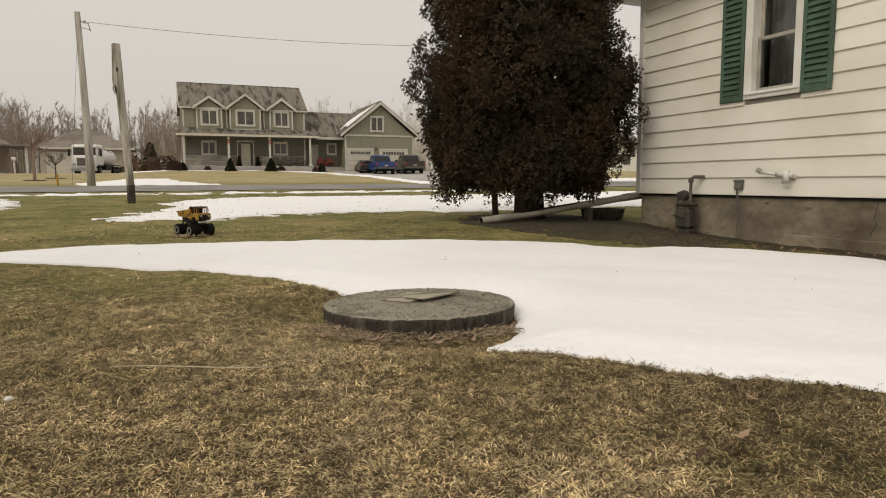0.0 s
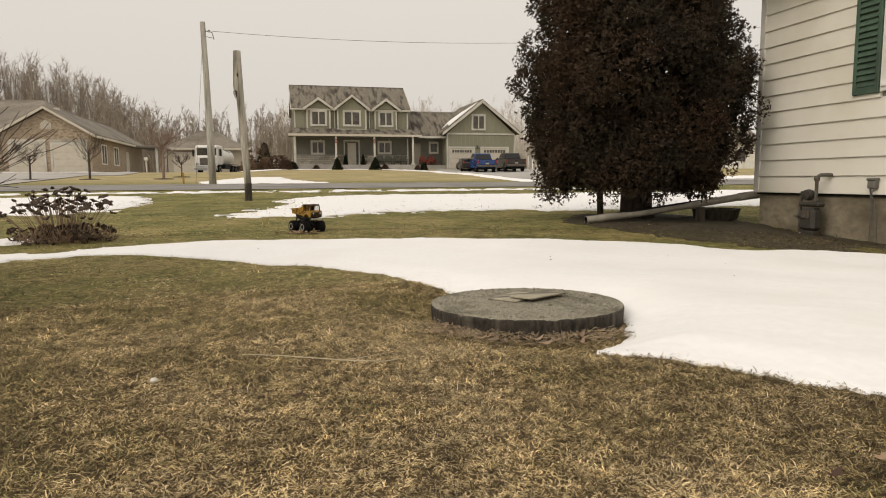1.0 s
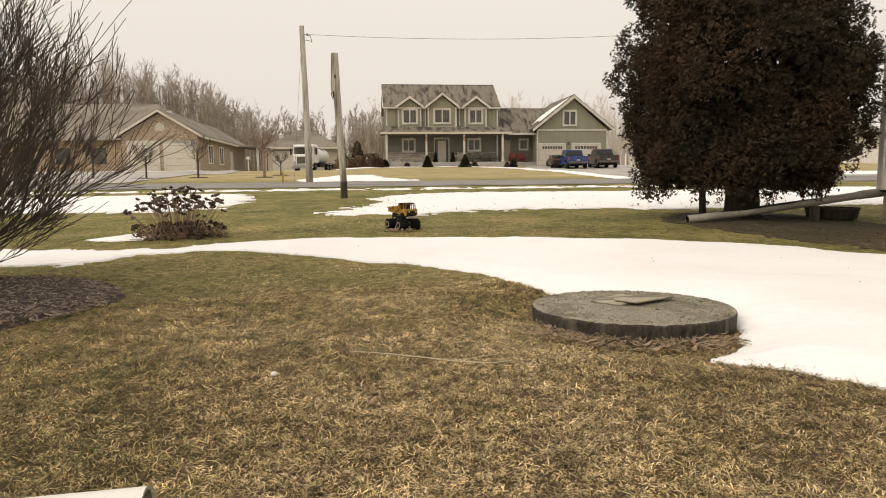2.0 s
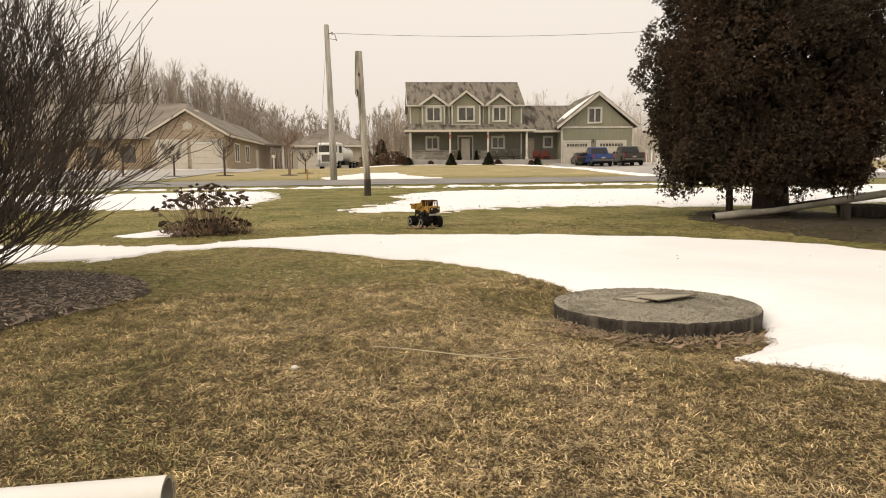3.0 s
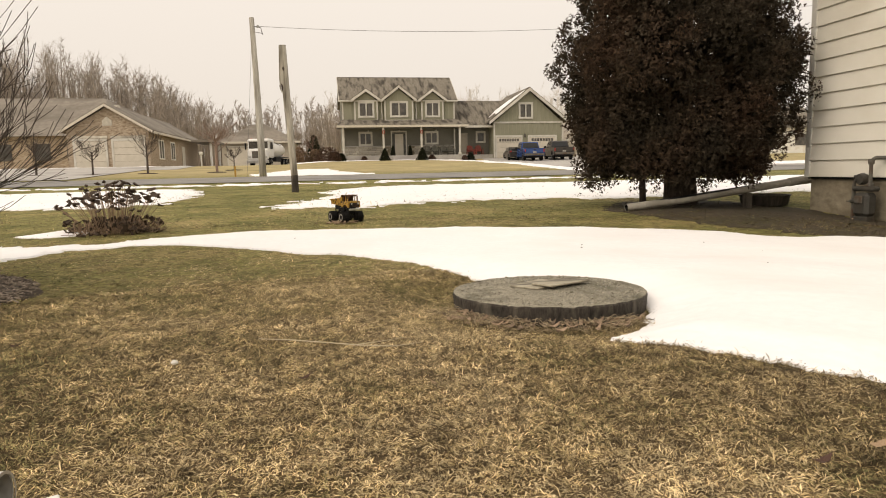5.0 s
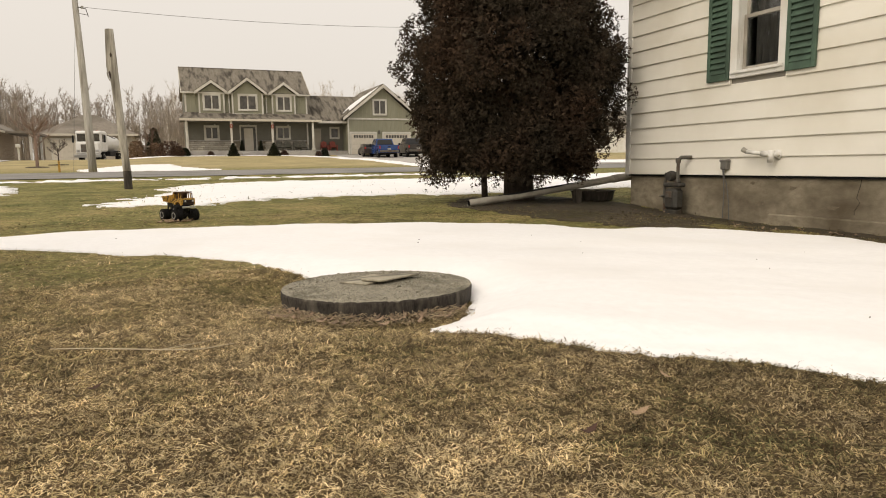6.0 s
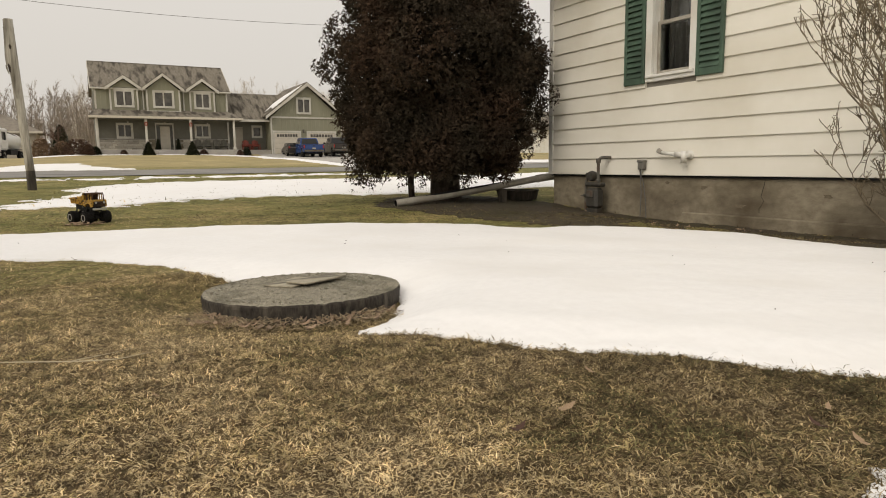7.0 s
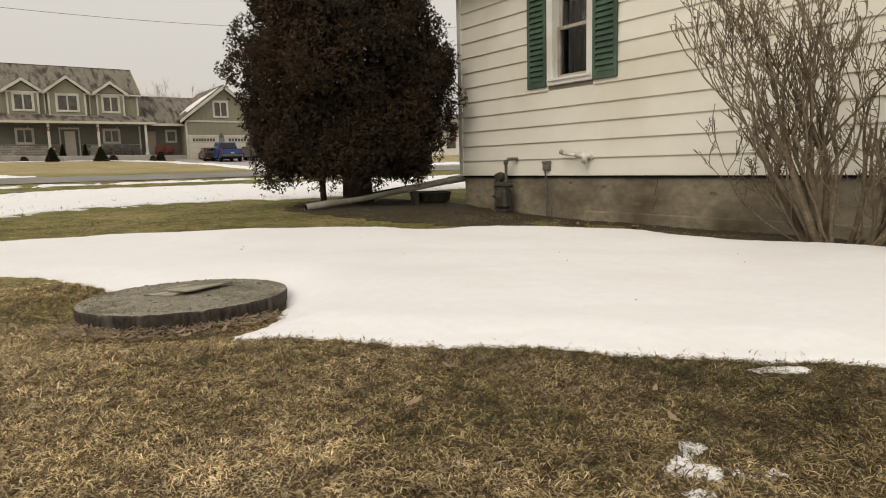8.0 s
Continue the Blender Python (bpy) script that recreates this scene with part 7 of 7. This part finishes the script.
def woods(name, trees, material, label, seed):
    """Many bare trees in one mesh: trunks that fork into fans of thin twigs."""
    rg = np.random.RandomState(seed)
    V, F, T = [], [], []
    total = 0

    def sticks(p, q, r0, r1):
        nonlocal total
        d = q - p
        d /= np.linalg.norm(d, axis=1, keepdims=True) + 1e-9
        a = np.cross(d, rg.normal(size=d.shape))
        a /= np.linalg.norm(a, axis=1, keepdims=True) + 1e-9
        c = np.cross(d, a)
        ring = []
        for w in (0, 2.0944, 4.18879):
            o = a * math.cos(w) + c * math.sin(w)
            ring.append((p + o * r0[:, None], q + o * r1[:, None]))
        n = len(p)
        V.append(np.concatenate([np.stack([ring[k][0] for k in range(3)], 1), np.stack([ring[k][1] for k in range(3)], 1)], 1).reshape(-1, 3))
        i = total + np.arange(n)[:, None] * 6
        for k in range(3):
            F.append(np.concatenate([i + k, i + (k + 1) % 3, i + 3 + (k + 1) % 3, i + 3 + k], 1))
        total += n * 6

    x, y, h = trees
    base = np.stack([x, y, ground_z(x, y) - 0.3], 1)
    lean = rg.normal(size=(len(x), 3)) * 0.05
    lean[:, 2] = 1
    top = base + lean * (h * 0.55)[:, None]
    sticks(base, top, 0.011 * h + 0.03, 0.007 * h + 0.01)
    tip = top + (lean + rg.normal(size=lean.shape) * 0.06) * (h * 0.32)[:, None]
    sticks(top, tip, 0.006 * h + 0.01, np.full(len(h), 0.01))
    t = rg.uniform(0.40, 1.5, size=(len(x), 15))
    p = np.where((t < 1)[..., None], base[:, None] + (top - base)[:, None] * t[..., None], top[:, None] + (tip - top)[:, None] * ((t - 1) * 2)[..., None])
    w = rg.uniform(0, 6.28319, size=t.shape)
    l = h[:, None] * rg.uniform(0.10, 0.24, size=t.shape) * (1.25 - t * 0.5)
    q = p + np.stack([np.cos(w) * 0.42, np.sin(w) * 0.42, rg.uniform(0.6, 1.1, size=w.shape)], -1) * l[..., None]
    p, q, l = p.reshape(-1, 3), q.reshape(-1, 3), l.ravel()
    sticks(p, q, 0.014 + l * 0.005, np.full(len(l), 0.008))
    # fine twigs that blur the crowns
    for k in range(14):
        f = rg.uniform(0.2, 1.0, size=(len(p), 1))
        s = p + (q - p) * f
        e = s + (q - p) * 0.22 + rg.normal(size=p.shape) * (l * 0.23)[:, None] + np.array([0, 0, 1.0]) * (l * 0.12)[:, None]
        o = rg.normal(size=p.shape)
        o *= 0.034 / np.linalg.norm(o, axis=1, keepdims=True)
        T.append(np.stack([s - o, s + o, e], 1).reshape(-1, 3))
    quads = np.concatenate(F)
    tris = np.concatenate([quads[:, [0, 1, 2]], quads[:, [0, 2, 3]], total + np.arange(sum(len(t_) for t_ in T)).reshape(-1, 3)])
    ob = new(name, fast_mesh(name, np.concatenate(V + T), tris, material))
    return tagged(ob, label, "woods", "", "stuff")


rg = np.random.RandomState(7)
n = 640
x = rg.uniform(-105, -22, n)
y = rg.uniform(108, 150, n)
woods("woodland", (x, y, rg.uniform(19, 23.5, n) * np.where(x < -48, 1.0, np.interp(x, [-48, -32, -22], [1.0, 0.9, 0.62]))), M_WOODS, "tall grey-brown leafless woods behind the bungalow", 1)
n = 400
x = rg.uniform(-50, 6, n)
y = rg.uniform(95, 135, n)
woods("woodland", (x, y, rg.uniform(8, 11.5, n)), M_WOODS, "leafless scrub woods behind the shed", 2)
n = 330
x = rg.uniform(0, 95, n)
y = rg.uniform(130, 180, n)
woods("woodland", (x, y, rg.uniform(14.5, 18.5, n)), M_WOODS_FAR, "leafless woods behind the house, paled by painted haze", 3)
n = 220
x = rg.uniform(-200, 120, n)
y = rg.uniform(170, 230, n)
woods("woodland", (x, y, rg.uniform(14, 20, n)), M_WOODS_FAR, "distant leafless woods, paled by painted haze", 4)


# ---------------------------------------------------------------- litter on the lawn
def leaf_mesh(seed, curl):
    """A dry lobed leaf, curled along its rib."""
    rg = random.Random(seed)
    n = 14
    rim = []
    for k in range(n):
        a = 6.28319 * k / n
        r = (0.75 + 0.25 * math.cos(2 * a)) * (1 + 0.22 * math.cos(5 * a)) * rg.uniform(0.85, 1.1)
        rim.append((r * math.cos(a), 0.62 * r * math.sin(a)))
    vs = [(0, 0, 0)] + [(x, y, curl * (y * y + 0.4 * x * x)) for x, y in rim]
    b = Build().add(vs + [(x, y, z + 0.03) for x, y, z in vs], [(0, 1 + k, 1 + (k + 1) % n) for k in range(n)] + [(n + 1, n + 2 + (k + 1) % n, n + 2 + k) for k in range(n)]
                    + [(1 + k, n + 2 + k, n + 2 + (k + 1) % n, 1 + (k + 1) % n) for k in range(n)])
    return b.mesh("leaf", M_LEAF_DRY)


leaf_meshes = [leaf_mesh(s, c) for s, c in ((1, 0.5), (2, 0.9), (3, -0.4), (4, 1.3))]
M_LEAF_DARK = mat("dark_wet_leaf", (0.05, 0.025, 0.018), (0.11, 0.055, 0.035), 30, 0.7, 0.3)
M_LEAF_TAN = mat("bleached_leaf", (0.33, 0.22, 0.13), (0.48, 0.35, 0.23), 40, 0.8, 0.3, (0.25, 0.16, 0.09), 25)
tan_leaf = leaf_mesh(6, 0.4)
tan_leaf.materials.clear()
tan_leaf.materials.append(M_LEAF_TAN)
dark_leaf = leaf_mesh(9, 0.8)
dark_leaf.materials.clear()
dark_leaf.materials.append(M_LEAF_DARK)


def fallen_leaf(x, y, size, rot, mesh, label, z=0.03, tilt=8):
    o = new("fallen_leaf", mesh)
    o.matrix_basis = pose(x, y, gz(x, y) + z, tilt, -tilt * 0.6, rot) @ Matrix.Diagonal((size, size, size, 1))
    tagged(o, label, "leaf", "fallen leaves")


for x_, y_, s_, r_, k_ in ((1.175, 1.02, 0.026, 10, 0), (1.565, 0.572, 0.024, 60, 1), (1.69, 0.71, 0.018, 30, 2), (1.405, 1.196, 0.020, 80, 0), (0.35, 1.62, 0.013, 120, 3)):
    fallen_leaf(x_, y_, s_, r_, tan_leaf, "dry tan fallen leaf on the grass")
for x_, y_, s_, r_ in ((1.008, 0.98, 0.024, 20), (1.568, 0.662, 0.024, 75), (-1.0, 2.35, 0.02, 5), (0.0, 1.75, 0.02, 40), (1.9, 1.9, 0.02, 40)):
    fallen_leaf(x_, y_, s_, r_, dark_leaf, "dark shrivelled fallen leaf")
rng = random.Random(77)
for k in range(150):
    a = rng.uniform(math.radians(195), math.radians(298))
    r_ = LID_R + rng.uniform(0.0, 0.17) * rng.random() + 0.008
    fallen_leaf(LID_X + r_ * math.cos(a), LID_Y + r_ * math.sin(a), rng.uniform(0.009, 0.020), rng.uniform(0, 360), rng.choice(leaf_meshes), "dry brown leaf heaped against the concrete cover", rng.uniform(0.008, 0.026), rng.uniform(-35, 35))
straw_ = Build()
for k in range(520):
    a = rng.uniform(math.radians(190), math.radians(296))
    r_ = LID_R + 0.01 + 0.15 * rng.random() ** 1.6
    x_, y_ = LID_X + r_ * math.cos(a), LID_Y + r_ * math.sin(a)
    w_, l_ = a + rng.gauss(0, 1.0), rng.uniform(0.02, 0.055)
    z0_ = gz(x_, y_) + 0.012 + rng.uniform(0, 0.02) * (1 - (r_ - LID_R) / 0.2)
    straw_.tube([(x_, y_, z0_), (x_ + 0.5 * l_ * math.cos(w_), y_ + 0.5 * l_ * math.sin(w_), z0_ + rng.uniform(0.0, 0.018)), (x_ + l_ * math.cos(w_ + 0.4), y_ + l_ * math.sin(w_ + 0.4), z0_ + rng.uniform(-0.006, 0.008))], [0.0009, 0.0012, 0.0005], 3, False)
single("dead_straw", straw_, M_STRAW, "bleached dead straw matted against the concrete cover", "straw", "", "stuff")
for k in range(60):
    a, r_ = rng.uniform(math.radians(200), math.radians(292)), LID_R + rng.uniform(0.02, 0.2)
    fallen_leaf(LID_X + r_ * math.cos(a), LID_Y + r_ * math.sin(a), rng.uniform(0.014, 0.026), rng.uniform(0, 360), rng.choice(leaf_meshes), "dry brown leaf heaped against the concrete cover", rng.uniform(0.018, 0.03), rng.uniform(-20, 20))
for k in range(40):
    x_, y_ = rng.uniform(4.7, 5.9), rng.uniform(3.5, 7)
    fallen_leaf(x_, y_, rng.uniform(0.02, 0.035), rng.uniform(0, 360), rng.choice(leaf_meshes), "dry brown leaf on the soil by the wall", 0.02, rng.uniform(-30, 30))
single("stone", Build().lathe([(0.005, 0), (0.011, 0.003), (0.012, 0.008), (0.007, 0.013), (0.002, 0.014)], (-0.41, 2.03, 0.016), "z", 9), M_PVC, "small pale stone in the grass", "stone")
single("litter_scrap", Build().box((-0.018, -0.01, 0), (0.018, 0.01, 0.006), 0.002, pose(-0.44, 1.16, 0.02, 10, 0, 25)), M_PVC, "scrap of white paper in the grass", "scrap")
b = Build()
tw_ = [(-0.17, 2.23), (-0.05, 2.17), (0.06, 2.12), (0.18, 2.04), (0.28, 2.015), (0.38, 2.03)]
b.tube([(x_, y_, 0.031 + 0.003 * (k % 2)) for k, (x_, y_) in enumerate(tw_)], [0.0014, 0.0018, 0.002, 0.002, 0.0016, 0.001], 6)
b.tube([(0.15, 2.06, 0.032), (0.22, 2.07, 0.034), (0.33, 2.12, 0.031)], [0.0014, 0.0012, 0.0008], 5)
single("fallen_twig", b, M_TWIG_DRY, "thin pale fallen twig on the grass", "twig")
b = Build()
for k in range(44):
    b.box((-0.02, -0.012, 0), (0.02, 0.012, 0.005), 0.002, pose(0.24 + rng.gauss(0, 0.09), 7.08 + rng.gauss(0, 0.05), gz(0, 7.0) + rng.uniform(0.005, 0.035), rng.uniform(-20, 20), rng.uniform(-20, 20), rng.uniform(0, 180)))
single("leaf_heap", b, M_LEAF_DRY, "small heap of tan leaves on the grass", "leaves", "", "stuff")
# specks on the snow
b = Build()
for k in range(38):
    x_, y_ = rng.uniform(-2, 4.6), rng.uniform(1.2, 6.3)
    d_ = float(snow_field(np.array([x_]), np.array([y_]), MAIN_SNOW, 1.0, 0.055)[0])
    if d_ > 0.25:
        s_ = rng.uniform(0.002, 0.006)
        b.box((-s_, -s_ * 0.4, 0), (s_, s_ * 0.4, 0.004), 0.001, pose(x_, y_, gz(x_, y_) + 0.056 + float(ripple(x_, y_)), 0, 0, rng.uniform(0, 180)))
single("snow_specks", b, M_BARK, "bits of bark and leaf on the snow", "debris", "", "stuff")


# ---------------------------------------------------------------- grass blades
def grass(name, tufts, each, r0, r1, power, length, width, seed, label, spread=0.016, stray=0.07, flat=1.0, sector=(-52, 82), in_snow=False, bent=False):
    """Short matted blades in small tufts; bent: each with a fold in its middle."""
    rg = np.random.RandomState(seed)
    t = rg.rand(tufts)
    r = (r0 ** power + (r1 ** power - r0 ** power) * t) ** (1 / power)
    a = rg.uniform(math.radians(sector[0]), math.radians(sector[1]), tufts)
    lush = rg.uniform(0.55, 1.35, tufts)
    lean = rg.uniform(0, 6.28319, tufts)
    x, y = np.repeat(0.1 + r * np.sin(a), each), np.repeat(-0.15 + r * np.cos(a), each)
    lush, lean = np.repeat(lush, each), np.repeat(lean, each)
    count = tufts * each
    ox, oy = rg.normal(0, spread, count), rg.normal(0, spread, count)
    x, y = x + ox, y + oy
    edge = snow_field(x, y, MAIN_SNOW, 1.0, 0.055)
    keep = (edge < 0.02 + 0.05 * rg.rand(count) ** 3) | ((x < -1.1) & (rg.rand(count) < 0.10))
    keep &= np.hypot(x - LID_X, y - LID_Y) > LID_R * 0.99
    keep &= ~((x > WALL_X - 0.5) & (y < CORNER_Y))
    keep &= ((x - BED_X) / 1.28) ** 2 + ((y - BED_Y) / (0.82 * 1.28)) ** 2 > 1 - 0.25 * rg.rand(count)
    keep &= y < 22.6
    keep &= rg.rand(count) < 0.72 + 0.28 * np.exp(-np.maximum(0, inside(x, y, SOIL) - 0.1 * wobble(x, y, 1.2)) / 0.30)
    buried = np.zeros(count)
    for poly, k, amp in ((BAND_RIGHT, 0.8, 0.45), (BAND_LEFT, 0.8, 0.4)):
        deep = np.maximum(0, snow_field(x, y, poly, k, amp))
        buried += deep
        keep &= rg.rand(count) < 0.94 * np.exp(-deep / 0.22) + stray * np.exp(-deep / 1.2) + 0.015
    if in_snow:
        keep = (buried > 0.03) & (rg.rand(count) < 0.15 + 0.85 * np.exp(-buried / 0.5))
    x, y, ox, oy, lush, lean = x[keep], y[keep], ox[keep], oy[keep], lush[keep], lean[keep]
    n = len(x)
    z = ground_z(x, y) + ripple(x, y) - 0.004 + (0.02 if in_snow else 0) + 0.012 * (inside(x, y, SOIL) > 0)
    # blades fall outwards from the middle of their tuft
    w = np.where(rg.rand(n) < 0.5, np.arctan2(oy, ox), lean) + rg.normal(0, 0.8, n)
    l = length * lush * rg.uniform(0.6, 1.35, n)
    rise = np.where(rg.rand(n) < 0.14, rg.normal(0.7, 0.3, n), np.abs(rg.normal(0.22, 0.25, n))) * flat
    d = np.stack([np.cos(w), np.sin(w), np.zeros(n)], 1)
    s = np.stack([-np.sin(w), np.cos(w), np.zeros(n)], 1) * (width * rg.uniform(0.6, 1.3, n))[:, None]
    up = np.array([0, 0, 1.0])
    p0 = np.stack([x, y, z], 1)
    p0[:, 2] += rg.rand(n) * length * 0.4 * lush
    p1 = p0 + (d * np.cos(rise)[:, None] + up * np.sin(rise)[:, None]) * (l * 0.5)[:, None]
    droop = rise - rg.uniform(0.1, 1.3, n)
    turn = w + rg.normal(0, 0.6, n)
    d2 = np.stack([np.cos(turn), np.sin(turn), np.zeros(n)], 1)
    p2 = p1 + (d2 * np.cos(droop)[:, None] + up * np.sin(droop)[:, None]) * (l * 0.5)[:, None]
    p2[:, 2] = np.maximum(p2[:, 2], z + length * (0.12 + 0.3 * rg.rand(n)))
    if bent:
        p1[:, 2] = np.maximum(p1[:, 2], z + length * 0.1)
        v = np.stack([p0, p1 - s, p1 + s, p2], 1).reshape(-1, 3)
        f = (np.arange(n)[:, None] * 4 + np.array([0, 1, 2, 1, 3, 2])[None]).reshape(-1, 3)
    else:
        v = np.stack([p0 - s, p0 + s, p2], 1).reshape(-1, 3)
        f = np.arange(3 * n).reshape(-1, 3)
    return tagged(new(name, fast_mesh(name, v, f, M_BLADE)), label, "grass", "", "stuff")


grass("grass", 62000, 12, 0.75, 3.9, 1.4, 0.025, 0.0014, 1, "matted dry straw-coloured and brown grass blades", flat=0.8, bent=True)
grass("grass", 14000, 10, 0.05, 3.9, 1.6, 0.030, 0.0030, 4, "matted dry grass on the rest of the lawn", 0.022, 0.07, 1.0, (82, 308))
grass("grass", 900, 12, 0.02, 0.75, 2.0, 0.028, 0.0022, 5, "matted dry grass at the near end of the lawn", 0.020, 0.07, 1.0, (-52, 82))
grass("grass", 19000, 13, 3.5, 7.8, 1.2, 0.030, 0.0026, 2, "matted olive winter grass blades", 0.026, 0.07, 0.6)
grass("grass", 13000, 8, 7.4, 22.5, 1.0, 0.045, 0.0070, 3, "short winter turf towards the road", 0.09, 0.10, 0.25)


grass("grass", 2600, 9, 9.3, 20.0, 1.0, 0.075, 0.0065, 6, "tufts of grass and dirt standing out of the thin snow", 0.07, 0.0, 1.0, (-30, 60), True)


def litter(count, seed):
    """Dead leaves, needles and weeds on the bare soil by the wall and under the cedar."""
    rg = np.random.RandomState(seed)
    x, y = rg.uniform(2.6, 6.1, count), rg.uniform(-0.5, 9.3, count)
    keep = (inside(x, y, SOIL) > 0.12 * wobble(x, y, 1.2)) & (snow_field(x, y, MAIN_SNOW, 1.0, 0.055) < 0)
    keep &= rg.rand(count) > 0.9 * np.exp(-np.maximum(0, inside(x, y, SOIL)) / 0.35)
    x, y = x[keep], y[keep]
    n = len(x)
    w, l = rg.uniform(0, 6.28319, n), rg.uniform(0.016, 0.046, n)
    rise = np.where(rg.rand(n) < 0.12, rg.uniform(0.5, 1.3, n), rg.uniform(0.0, 0.35, n))
    s = np.stack([-np.sin(w), np.cos(w), np.zeros(n)], 1) * rg.uniform(0.0013, 0.005, n)[:, None]
    p0 = np.stack([x, y, ground_z(x, y) + ripple(x, y) + 0.013 + 0.012 * rg.rand(n)], 1)
    tip = p0 + np.stack([np.cos(w) * np.cos(rise), np.sin(w) * np.cos(rise), np.sin(rise)], 1) * l[:, None]
    mid_ = (p0 + tip) / 2 + np.array([0, 0, 0.004])
    v = np.stack([p0, mid_ + s, tip, mid_ - s], 1).reshape(-1, 3)
    f = np.arange(n)[:, None] * 4 + np.arange(4)[None]
    return tagged(new("leaf_litter", fast_mesh("leaf_litter", v, f, M_LITTER)), "dark brown needle and leaf litter on bare soil", "litter", "", "stuff")


litter(9000, 5)
